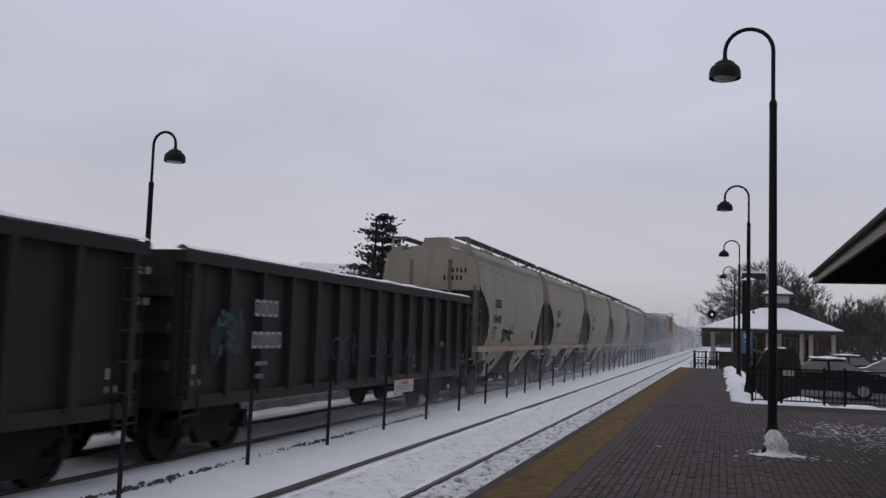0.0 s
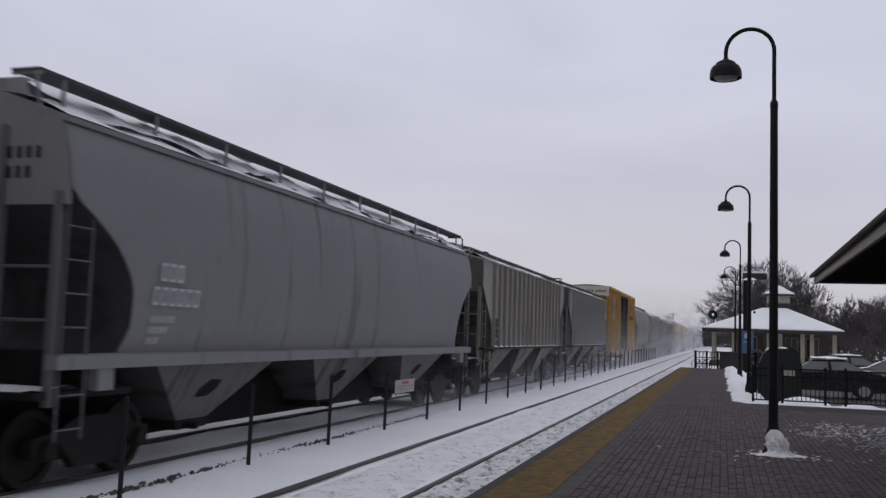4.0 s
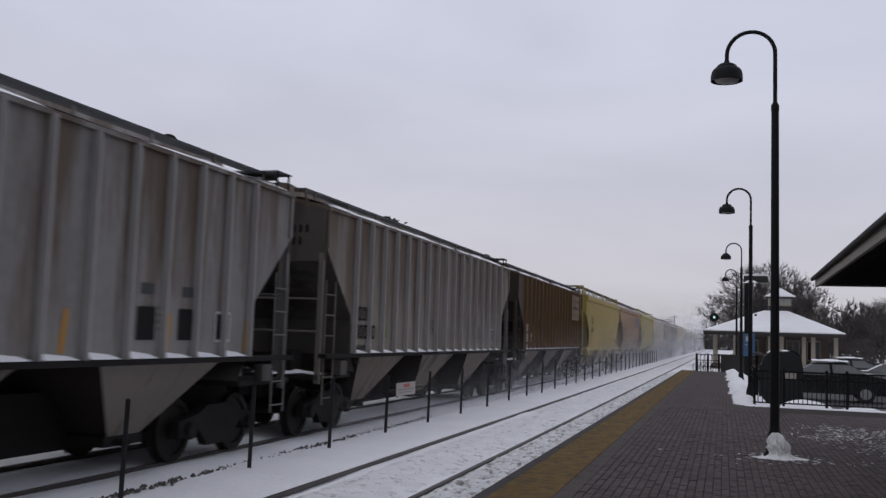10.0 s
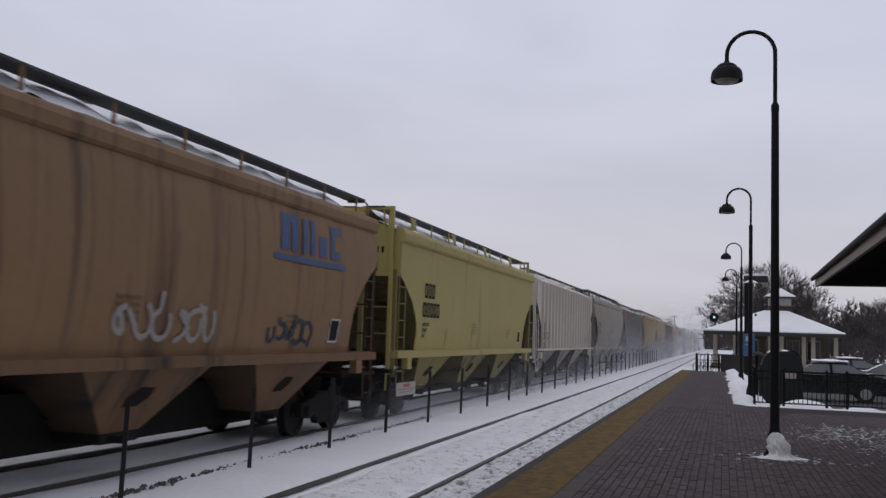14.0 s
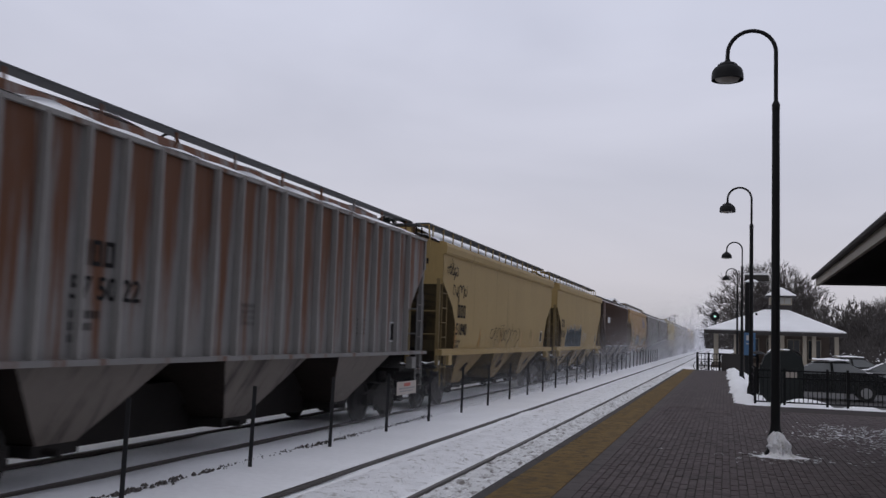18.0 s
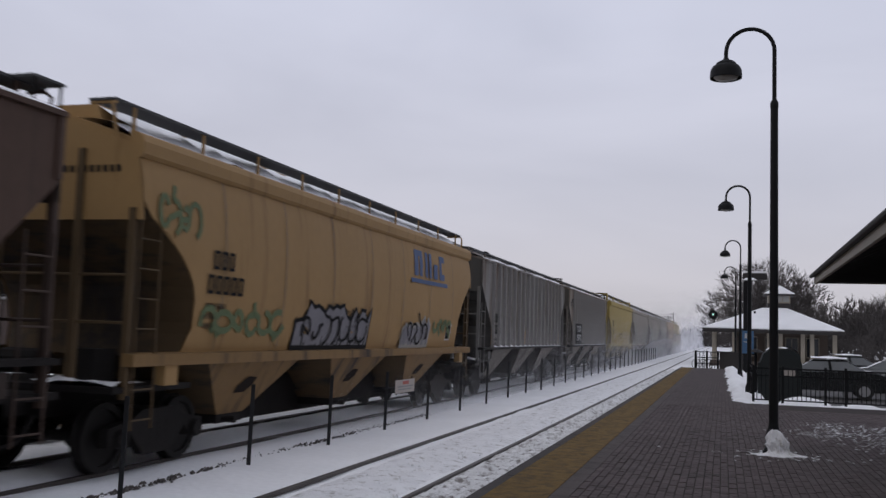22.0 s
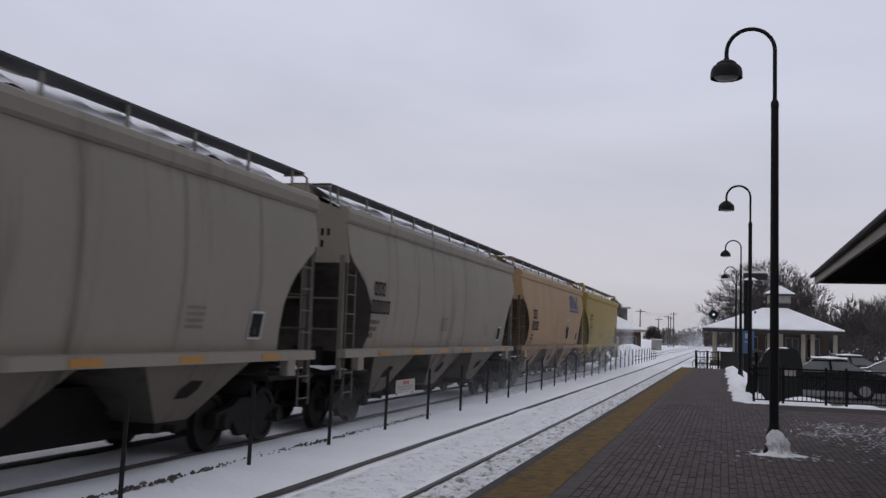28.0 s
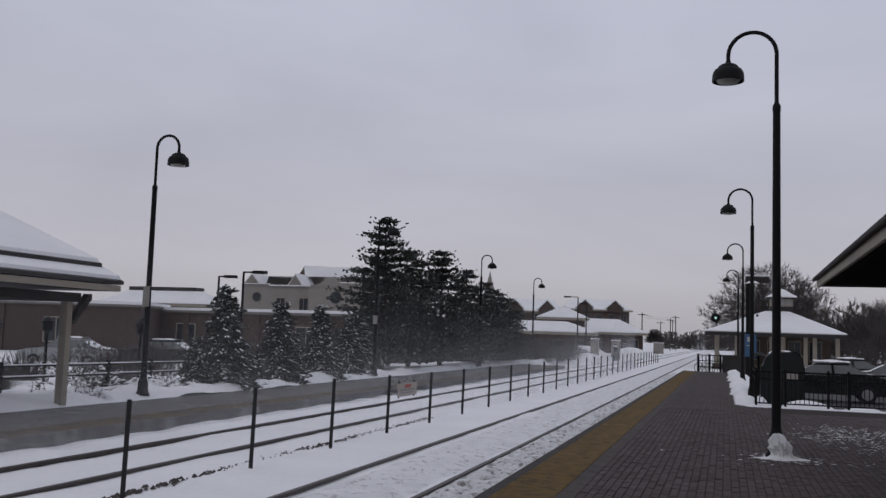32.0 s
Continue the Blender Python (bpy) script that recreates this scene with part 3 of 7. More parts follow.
# ---- station building ----
def window_on(owner, x0, x1, z0, z1, y, glass="glass", frame_mat="beige"):
    w = part("window", Mesh().box(x0, x1, y - 0.02, y + 0.02, z0, z1), glass, owner)
    m = Mesh().box(x0 - 0.06, x1 + 0.06, y - 0.05, y, z1, z1 + 0.07).box(x0 - 0.06, x1 + 0.06, y - 0.07, y, z0 - 0.07, z0)
    m.box(x0 - 0.06, x0, y - 0.05, y, z0, z1).box(x1, x1 + 0.06, y - 0.05, y, z0, z1)
    m.box((x0 + x1) / 2 - 0.025, (x0 + x1) / 2 + 0.025, y - 0.04, y, z0, z1)
    part("window_frame", m, frame_mat, w)


def hip_roof(x0, x1, y0, y1, z0, ridge_x0, ridge_x1, ridge_y0, ridge_y1, z1, thick=0.12):
    lo, hi = [(x0, y0), (x1, y0), (x1, y1), (x0, y1)], [(ridge_x0, ridge_y0), (ridge_x1, ridge_y0), (ridge_x1, ridge_y1), (ridge_x0, ridge_y1)]
    v = [(x, y, z0) for x, y in lo] + [(x, y, z1) for x, y in hi] + [(x, y, z0 - thick) for x, y in lo]
    return Mesh().add(v, [(0, 1, 5, 4), (1, 2, 6, 5), (2, 3, 7, 6), (3, 0, 4, 7), (4, 5, 6, 7), (8, 11, 10, 9), (0, 8, 9, 1), (1, 9, 10, 2), (2, 10, 11, 3), (3, 11, 8, 0)])


depot = thing("station_building", "low station building with a snowy hipped roof and cupola", "building", pose(0, 0, -0.1))
part("wall", Mesh().box(1.2, 8.2, 83.5, 95.0, 0, 3.05), "brick_tan", depot)
part("roof", hip_roof(-1.65, 9.3, 81.0, 97.0, 3.14, 3.4, 5.2, 87.6, 90.5, 4.95), "shingle", depot)
part("roof_snow", hip_roof(-1.60, 9.2, 81.05, 96.9, 3.24, 3.3, 5.3, 87.5, 90.6, 5.12, 0.10), "snow", depot, "thick white snow")
part("eave_board", Mesh().box(-1.60, 9.25, 81.04, 81.10, 2.84, 3.02).box(-1.60, -1.54, 81.04, 96.9, 2.84, 3.02), "dark_wood", depot)
for x, y in ((-0.7, 82.2), (0.9, 82.2), (3.6, 82.2), (4.5, 82.2), (6.2, 82.2), (6.9, 82.2), (8.6, 82.2), (-0.7, 88.0), (-0.7, 94.0)):
    part("column", Mesh().box(x - 0.16, x + 0.16, y - 0.16, y + 0.16, 0, 3.0), "beige", depot)
part("plinth", Mesh().box(-1.0, 9.0, 81.9, 83.4, 0, 0.5), "brick_tan", depot)
for x in (1.8, 3.4, 5.0, 6.6):
    window_on(depot, x, x + 0.9, 1.0, 2.5, 83.48)
part("cupola_base", Mesh().box(3.75, 5.65, 87.95, 90.15, 4.4, 5.55), "shingle", depot)
cup = part("cupola", Mesh().box(3.78, 5.62, 88.0, 90.1, 5.55, 6.30), "beige", depot, "square glazed cupola")
for x in (3.9, 4.46, 5.02):
    part("pane", Mesh().box(x, x + 0.48, 87.96, 88.02, 5.68, 6.18), "window_pale", cup)
part("cupola_roof", hip_roof(3.42, 5.98, 87.6, 90.5, 6.34, 4.6, 4.85, 88.8, 89.3, 6.98), "shingle", cup)
part("cupola_snow", hip_roof(3.46, 5.94, 87.63, 90.47, 6.42, 4.6, 4.85, 88.8, 89.3, 7.14, 0.07), "snow", cup)
for x in (1.0, 2.6):
    part("roof_vent", Mesh().tube([(x, 85.6, 4.0), (x, 85.6, 4.75)], 0.09, 8), "iron", depot)

box_sign = thing("box_sign", "dark box sign with snow on top, on a thick post", "sign", pose(1.35, 62.0, 0.1))
part("post", Mesh().box(-0.14, 0.14, -0.14, 0.14, 0, 5.9), "iron", box_sign)
part("box", Mesh().box(-0.18, 1.25, -0.2, 0.2, 5.75, 6.15), "dark_wood", box_sign)
part("snow_cap", Mesh().box(-0.18, 1.25, -0.2, 0.2, 6.15, 6.27), "snow", box_sign)


# ---- parked cars ----
def parked_car(at, coat, label, snow=True):
    car = thing("parked_car", label, "car", at, "parked cars")
    low = [(-2.3, 0.30), (-2.34, 0.62), (-2.2, 0.82), (-1.55, 0.92), (-0.95, 0.97), (1.25, 1.0), (1.95, 0.96), (2.28, 0.85), (2.32, 0.45), (2.2, 0.28)]
    part("body", Mesh().prism(low[::-1], "y", -0.88, 0.88), coat, car)
    cab = [(-1.15, 0.96), (-0.35, 1.40), (0.75, 1.43), (1.55, 1.02)]
    part("cabin", Mesh().add([(x, s * (0.80 - 0.14 * (z - 0.96) / 0.45), z) for s in (-1, 1) for x, z in cab], [(0, 1, 2, 3), (7, 6, 5, 4), (0, 4, 5, 1), (1, 5, 6, 2), (2, 6, 7, 3)]), "car_glass", car, "windows painted pale like reflected sky")
    part("roof", Mesh().prism([(-0.45, 1.37), (-0.35, 1.43), (0.75, 1.46), (0.88, 1.39)][::-1], "y", -0.68, 0.68), coat, car)
    part("pillar", Mesh().prism([(0.22, 1.0), (0.32, 1.0), (0.26, 1.4), (0.18, 1.4)], "y", -0.80, 0.80), coat, car)
    for x in (-1.42, 1.42):
        for y in (-0.80, 0.80):
            w = part("wheel", Mesh().tube([(x, y - 0.1, 0.32), (x, y + 0.1, 0.32)], 0.32, 18), "tyre", car)
            part("rim", Mesh().tube([(x, y - 0.115, 0.32), (x, y + 0.115, 0.32)], 0.2, 14), "alloy", w)
    part("tail_light", Mesh().box(2.26, 2.33, -0.85, -0.55, 0.66, 0.82), "sign_red", car)
    part("headlight", Mesh().box(-2.33, -2.25, -0.82, -0.5, 0.62, 0.76), "window_pale", car)
    if snow:
        part("roof_snow", Mesh().sheet(steps(-0.42, 0.85, 8), steps(-0.66, 0.66, 5), lambda x, y: 1.45 + 0.10 * (1 + 0.5 * wob(x, y, 2)) * (1 - (y / 0.75) ** 4)), "snow", car, smooth=True)
        part("window_snow", Mesh().sheet(steps(0.95, 1.5, 5), steps(-0.62, 0.62, 5), lambda x, y: 1.43 - (x - 0.75) * 0.51 + 0.03), "snow", car, smooth=True)
        part("hood_snow", Mesh().sheet(steps(-2.15, -1.2, 6), steps(-0.8, 0.8, 5), lambda x, y: lerp_rows([(-2.2, 0.83), (-1.55, 0.93), (-0.95, 0.98)], x) + 0.05), "snow", car, smooth=True)
        part("boot_snow", Mesh().sheet(steps(1.45, 2.15, 5), steps(-0.8, 0.8, 5), lambda x, y: 1.02 - (x - 1.4) * 0.12 + 0.06), "snow", car, smooth=True)
    return car


parked_car(pose(3.65, 39.2, -0.03, 0, 0, -3), "car_dark", "dark sedan with snow on its roof and bonnet")
parked_car(pose(7.6, 45.5, -0.03, 0, 0, 175), "car_pale", "pale sedan buried under thick snow")
parked_car(pose(6.0, 54.0, -0.03, 0, 0, 5), "car_dark", "dark sedan with a snowy roof in the car park")
parked_car(pose(-32.0, 41.2, -0.25, 0, 0, 12), "car_pale", "silver car parked beyond the far platform")
parked_car(pose(-29.5, 45.8, -0.25, 0, 0, 8), "car_dark", "dark car with a snowy roof beyond the far platform")
for x, y, r, h in ((2.6, 33.6, 0.9, 0.30), (10.2, 46.5, 2.4, 1.3), (4.2, 33.2, 0.8, 0.18), (8.6, 49.0, 2.2, 1.5)):
    solid("ploughed_snow", Mesh().sheet(steps(x - r, x + r, 14), steps(y - r * 0.7, y + r * 0.7, 10), lambda u, v: -0.1 + h * max(0, 1 - ((u - x) / r) ** 2 - ((v - y) / (r * 0.7)) ** 2) ** 0.7 * (1 + 0.35 * wob(u, v, 1.2, h))), "snow", "ploughed pile of snow in the car park", "snow", smooth=True)


# ---- trees ----
def bare_tree_meshes(height, seed, limbs=5, twigs=4):
    """Trunk with forking limbs, and a haze of thin twigs."""
    rnd = random.Random(seed)
    wood, fine = Mesh(), Mesh()

    def grow(p, d, length, r, level):
        pts, q = [p], p
        for i in range(3):
            d = (d + Vector((rnd.uniform(-1, 1), rnd.uniform(-1, 1), rnd.uniform(-0.2, 0.6))) * 0.22).normalized()
            q = q + d * length / 3
            pts.append(q)
        (wood if level < 2 else fine).tube(pts, [max(r, 0.013) * q for q in (1, 0.85, 0.7, 0.5)], 6 if level < 2 else 3, caps=False)
        if level < 4:
            n = (limbs, limbs, twigs + 1, twigs)[level]
            for k in range(n):
                b = pts[1 + k % 3] if level else pts[2 + k % 2]
                a = rnd.uniform(0, 6.283)
                out = Vector((math.cos(a), math.sin(a), rnd.uniform(0.1, 0.9)))
                grow(b, (d * 0.55 + out * 0.75).normalized(), length * rnd.uniform(0.5, 0.72), r * 0.45, level + 1)

    grow(Vector((0, 0, -0.2)), Vector((0, 0, 1)), height * 0.42, height * 0.022, 0)
    return wood.data("trunk", "bark", True), fine.data("twigs", "twig")


TREES = [bare_tree_meshes(10.5, 3, 6, 8), bare_tree_meshes(9.0, 8, 6, 7), bare_tree_meshes(7.0, 14, 6, 6)]


def bare_tree(x, y, kind, turn, size, label="leafless winter tree with a fine grey crown"):
    t = thing("bare_tree", label, "tree", pose(x, y, -0.1, 0, 0, turn) @ Matrix.Scale(size, 4), "bare trees")
    t.scale = (size, size, size)
    part("trunk", TREES[kind][0], None, t)
    part("crown", TREES[kind][1], None, t)


rnd = random.Random(12)
for x, y, k, s in ((4.6, 116, 0, 1.12), (2.2, 121, 1, 0.95), (8.6, 122, 0, 0.95), (11.5, 104, 1, 0.65), (14.5, 99, 2, 0.85), (17.0, 106, 1, 0.7), (19.5, 92, 0, 0.6),
                   (13, 110, 1, 0.8), (16, 116, 0, 0.85), (20, 112, 1, 1.0), (24, 118, 0, 1.0), (23, 104, 2, 1.0), (28, 112, 1, 1.1), (32, 120, 0, 1.05), (27, 98, 2, 1.0), (10.5, 112, 2, 0.9), (33, 106, 1, 1.05)):
    bare_tree(x, y, k, rnd.uniform(0, 360), s)

# Far woods along the line: masses of fine twigs
def twig_mass(name, label, clumps, seed):
    """Rounded leafless crowns: (x, y, half width, foot, top, how many sprays, twig width) each, shared out over the crown."""
    rnd = random.Random(seed)
    m = Mesh()
    for cx, cy, wide, z0, z1, count, w in clumps:
        for k in range(count):
            a, b, r = rnd.uniform(0, 6.283), rnd.uniform(-1, 1), rnd.random() ** 0.4
            flat = math.sqrt(1 - b * b)
            lump = 1 + 0.22 * wob(math.cos(a) * flat * 2, b * 2, 1.3, cx)
            c = Vector((cx + wide * r * flat * math.cos(a) * lump, cy + 0.7 * wide * r * flat * math.sin(a), (z0 + z1) / 2 + (z1 - z0) / 2 * r * b * lump))
            out = Vector((c.x - cx, (c.y - cy), 0.9 * (c.z - (z0 * 0.8 + z1 * 0.2)))).normalized()
            for q in range(4):
                d = (out + Vector((rnd.gauss(0, 0.5), rnd.gauss(0, 0.5), rnd.gauss(0.25, 0.4)))).normalized() * rnd.uniform(0.35, 1.0) * (z1 - z0) * 0.13
                e = d.cross(Vector((0.2, 1.0, 0.1))).normalized() * w * rnd.uniform(0.6, 1.3)
                m.add([c - e, c + e, c + d + e * 0.3, c + d - e * 0.3], [(0, 1, 2, 3)])
    solid(name, m, "twig", label, kind="stuff")


twig_mass("station_grove", "fine grey leafless crowns behind the station", [(4.6, 117, 5.6, 3.0, 11.0, 1500, 0.020), (1.6, 121, 4.6, 1.0, 8.0, 900, 0.022), (8.4, 121, 4.2, 2.0, 9.8, 900, 0.022)], 5)
rnd = random.Random(9)
twig_mass("thicket_belt", "dense dark leafless thicket beside the car park",
          [(10.0 + 2.3 * i, 108 + rnd.uniform(-6, 8), 3.0, -0.5, 5.6 + rnd.uniform(-0.4, 1.3), 620, 0.030) for i in range(11)]
          + [(9.0 + 2.4 * i, 96 + rnd.uniform(-3, 3), 2.2, -0.5, 3.0 + rnd.uniform(-0.4, 0.8), 260, 0.030) for i in range(9)], 6)
rnd = random.Random(15)
twig_mass("shrub_tangle", "tangle of dark leafless shrubs beyond the far platform",
          [(-15.9 - 0.75 * i + rnd.uniform(-0.5, 0.5), 22.5 + 1.15 * i + rnd.uniform(-2.5, 2.5), rnd.uniform(0.9, 1.5), -0.3, rnd.uniform(0.8, 1.5), 170, 0.011) for i in range(16)]
          + [(-15.7 - 0.2 * i, 33.0 + 1.1 * i, 1.1, -0.2, rnd.uniform(1.0, 1.7), 170, 0.011) for i in range(8)], 19)
twig_mass("far_woods", "grey leafless woods along the railway",
          [(-20 + 2.1 * i, 345 + rnd.uniform(-15, 25), 4.0, -1.0, 4.4 + 0.16 * i + rnd.uniform(-0.6, 1.6), 420, 0.075) for i in range(13)]
          + [(7 + 4.5 * i, 265 + rnd.uniform(-15, 25), 4.0, -1.0, 8.0 + rnd.uniform(-1, 2), 420, 0.06) for i in range(8)], 7)


def conifer_meshes(height, radius, seed, tiers, sparse=False, snowy=0.25):
    """Trunk, drooping boughs of needle clumps with gaps, and snow resting on them."""
    rnd = random.Random(seed)
    wood, leaf, snow = Mesh(), Mesh(), Mesh()
    wood.tube([(0, 0, -0.3), (0.03, 0, height * 0.5), (0, 0.02, height * 0.97)], [height * 0.022, height * 0.014, 0.02], 7)
    for i in range(tiers):
        f = i / (tiers - 1)
        z = height * (0.06 + 0.90 * f)
        reach = radius * ((1 - f) ** (0.55 if sparse else 0.8) * 0.95 + 0.07) * rnd.uniform(0.72, 1.12)
        for k in range(max(4, int((10 if sparse else 9) * (1.1 - 0.6 * f)))):
            a = rnd.uniform(0, 6.283)
            long = reach * rnd.uniform(0.45, 1.15)
            lift = (0.18 if sparse else -0.22) * long
            tip = Vector((long * math.cos(a), long * math.sin(a), z + lift))
            wood.tube([(0, 0, z), tuple(tip * 0.5 + Vector((0, 0, z * 0.5 + 0.05))), tuple(tip)], [0.03, 0.02, 0.008], 3, caps=False)
            n = int(8 + 18 * long / radius) if not sparse else int(24 + 74 * long / radius)
            for j in range(n):
                g = (rnd.random() ** 0.6)
                c = Vector((0, 0, z)).lerp(tip, 0.15 + 0.85 * g) + Vector((rnd.gauss(0, 0.11), rnd.gauss(0, 0.11), rnd.gauss(0, 0.035 if sparse else 0.06))) * (1.0 + (1.4 * g if sparse else 0.0))
                size = rnd.uniform(0.08, 0.17)
                for q in range(2):
                    d = Vector((math.cos(a) + rnd.gauss(0, 0.6), math.sin(a) + rnd.gauss(0, 0.6), rnd.gauss(0.45 if sparse else 0.0, 0.28))).normalized() * size
                    s = d.cross(Vector((rnd.gauss(0, 1), rnd.gauss(0, 1), rnd.gauss(0, 1)))).normalized() * size * 0.42
                    leaf.add([c - d * 0.5, c + s, c + d * 0.9, c - s], [(0, 1, 2, 3)])
                if rnd.random() < snowy * 0.8:
                    s = size * rnd.uniform(0.2, 0.42)
                    b = c + Vector((0, 0, 0.04))
                    snow.add([b + Vector((s * (math.cos(t) + 0.9 * math.cos(a) * math.cos(t - a)), s * (math.sin(t) + 0.9 * math.sin(a) * math.cos(t - a)), -0.03 * math.cos(t - a))) for t in (0, 1.3, 2.6, 3.9, 5.1)] + [b + Vector((0, 0, s * 0.45))], [(m, (m + 1) % 5, 5) for m in range(5)])
    return wood.data("trunk", "bark"), leaf.data("needles", "needle"), snow.data("bough_snow", "snow")


SPRUCE = [conifer_meshes(2.9, 1.15, 4, 24, snowy=0.34), conifer_meshes(2.7, 1.1, 9, 22, snowy=0.22)]
PINE = [conifer_meshes(7.6, 3.0, 21, 19, True, 0.03), conifer_meshes(6.4, 3.0, 25, 19, True, 0.035)]


def conifer(x, y, z, meshes, turn, size, label, name):
    t = thing(name, label, "tree", pose(x, y, z, 0, 0, turn), "evergreens")
    t.scale = (size, size, size)
    for n, me in zip(("trunk", "needles", "bough_snow"), meshes):
        part(n, me, None, t, kind="" if n == "trunk" else "stuff")


for x, y, k, s in ((-14.2, 25.2, 0, 1.04), (-14.4, 29.3, 1, 1.0), (-14.3, 32.4, 0, 0.94), (-14.4, 35.6, 1, 0.90), (-15.2, 27.4, 1, 0.8), (-14.9, 38.4, 0, 0.75), (-14.4, 24.0, 1, 0.55)):
    conifer(x, y, 0.22, SPRUCE[k], x * 77 % 360, s, "young spruce with snow on its boughs", "spruce_tree")
for x, y, k, s in ((-15.55, 42.4, 0, 0.98), (-15.6, 46.5, 1, 0.98), (-15.2, 50.8, 1, 1.04), (-14.8, 54.6, 1, 0.92), (-14.6, 58.4, 1, 0.84), (-14.6, 62.6, 1, 0.77), (-15.0, 67.0, 1, 0.74), (-17.6, 49.0, 0, 0.8)):
    conifer(x, y, 0.1, PINE[k], y * 61 % 360, s, "broad dark pine dusted with snow", "pine_tree")


# Low shrubs and the far hedge
def shrub(x, y, z, w, h, seed, label, mat="twig", snow=True):
    rnd = random.Random(seed)
    t = thing("shrub", label, "shrub", pose(x, y, z), "shrubs")
    m, sn = Mesh(), Mesh()
    for k in range(int(230 * max(1, w))):
        a, r = rnd.uniform(0, 6.28), w * 0.5 * rnd.random() ** 0.5
        b = Vector((r * math.cos(a) * 0.5, r * math.sin(a) * 0.5, 0))
        e = Vector((r * math.cos(a) * 1.2 + rnd.gauss(0, 0.12), r * math.sin(a) * 1.2 + rnd.gauss(0, 0.12), h * rnd.uniform(0.25, 1.0) * (1 - 0.5 * (2 * r / w) ** 2)))
        s = Vector((math.cos(a + 1.57), math.sin(a + 1.57), 0)) * (0.009 if h < 1.8 else 0.018)
        m.add([b - s, b + s, e + s, e - s], [(0, 1, 2, 3)])
        if snow and rnd.random() < 0.3:
            c = rnd.uniform(0.05, 0.13)
            sn.add([e + Vector((c * math.cos(q), c * math.sin(q), 0)) for q in (0, 1.3, 2.6, 3.9, 5.1)] + [e + Vector((0, 0, c * 0.6))], [(i, (i + 1) % 5, 5) for i in range(5)])
    part("stem_mass", m, mat, t, kind="stuff")
    if sn.f:
        part("shrub_snow", sn, "snow", t, kind="stuff")


for i, (x, y, w, h) in enumerate(((-14.3, 21.6, 0.7, 0.5), (-14.0, 18.9, 0.6, 0.35), (-14.6, 23.0, 0.8, 0.5), (-16.0, 22.0, 1.2, 0.7), (-17.5, 24.5, 1.6, 1.0), (-18.5, 21.0, 1.4, 1.0), (-19.5, 27.5, 2.0, 1.3), (-17.0, 31.0, 1.6, 1.2), (-16.6, 35.0, 1.8, 1.4), (-22, 33, 2.2, 1.5), (-21, 25, 1.8, 1.1))):
    shrub(x, y, 0.15, w, h, 100 + i, "leafless shrub under clumps of snow" if i < 4 else "leafless dark shrub on the bank", snow=i < 4)
for i, (x, y, w, h) in enumerate(((-14.5, 76, 3.5, 2.0), (-14.3, 81, 3.5, 2.1), (-14.2, 86, 3.6, 2.0), (-14.0, 91, 3.4, 1.9), (-17.5, 80, 4, 2.3), (-17.2, 87, 4, 2.3))):
    shrub(x, y, 0.0, w, h, 140 + i, "dense dark hedge beyond the far platform", snow=False)

# ---- far shelter ----
shelter = thing("waiting_shelter", "open wooden waiting shelter with a snow-covered two-tier roof", "shelter", pose(0, 0, 0))
for y in (17.2, 12.6, 8.0):
    for x in (-13.5, -18.6):
        p = part("column", Mesh().box(x - 0.085, x + 0.085, y - 0.085, y + 0.085, PLAT - 0.02, 2.62), "beige", shelter)
        part("brace", Mesh().prism([(y + 0.1, 1.95), (y + 0.22, 1.95), (y + 0.75, 2.50), (y + 0.75, 2.62), (y + 0.6, 2.62)], "x", x - 0.06, x + 0.06), "dark_wood", p)
part("beam", Mesh().box(-13.62, -13.38, 5.0, 17.5, 2.42, 2.62), "dark_wood", shelter)
part("beam", Mesh().box(-18.72, -18.48, 5.0, 17.5, 2.42, 2.62), "dark_wood", shelter)
part("beam", Mesh().box(-18.5, -13.6, 17.1, 17.3, 2.42, 2.60), "dark_wood", shelter)
part("fascia", Mesh().box(-12.80, -12.74, 3.0, 17.98, 2.69, 2.82).box(-19.45, -12.80, 17.92, 17.98, 2.69, 2.82), "beige", shelter, "beige fascia board")
part("soffit", Mesh().box(-19.45, -12.80, 3.0, 17.92, 2.70, 2.73), "dark_wood", shelter)
lower = [(-12.72, 2.84), (-12.72, 2.92), (-13.35, 3.24), (-16.1, 4.2), (-18.85, 3.24), (-19.5, 2.92), (-19.5, 2.84)]
part("lower_roof", Mesh().prism(lower[::-1], "y", 3.0, 18.05), "shingle", shelter)
part("lower_snow", Mesh().prism([(-12.78, 2.93), (-12.80, 3.03), (-13.30, 3.26), (-13.5, 3.2)], "y", 3.0, 18.0), "snow", shelter, "thick white snow")
part("upper_roof", Mesh().prism([(-13.20, 3.22), (-13.20, 3.30), (-16.1, 4.38), (-19.0, 3.30), (-19.0, 3.22)][::-1], "y", 3.2, 17.9), "dark_wood", shelter)
part("upper_snow", Mesh().prism([(-13.24, 3.31), (-13.28, 3.40), (-16.1, 4.54), (-18.9, 3.40), (-18.95, 3.31), (-16.1, 4.39)][::-1], "y", 3.2, 17.85), "snow", shelter, "thick white snow")

ridge = Mesh().sheet(steps(-14.9, -13.25, 12), steps(6, 68, 210),
                     lambda x, y: 0.12 + max(0.0, 1 - abs((x + 13.95 + 0.22 * wob(y, 3, 0.5)) / 0.75) ** 2.2) * (0.26 + 0.22 * wob(x, y, 0.55, 5) + 0.12 * wob(x, y, 1.9, 8)))
solid("snow_ridge", ridge, "snow", "lumpy ridge of ploughed snow behind the far platform", kind="structure", smooth=True)

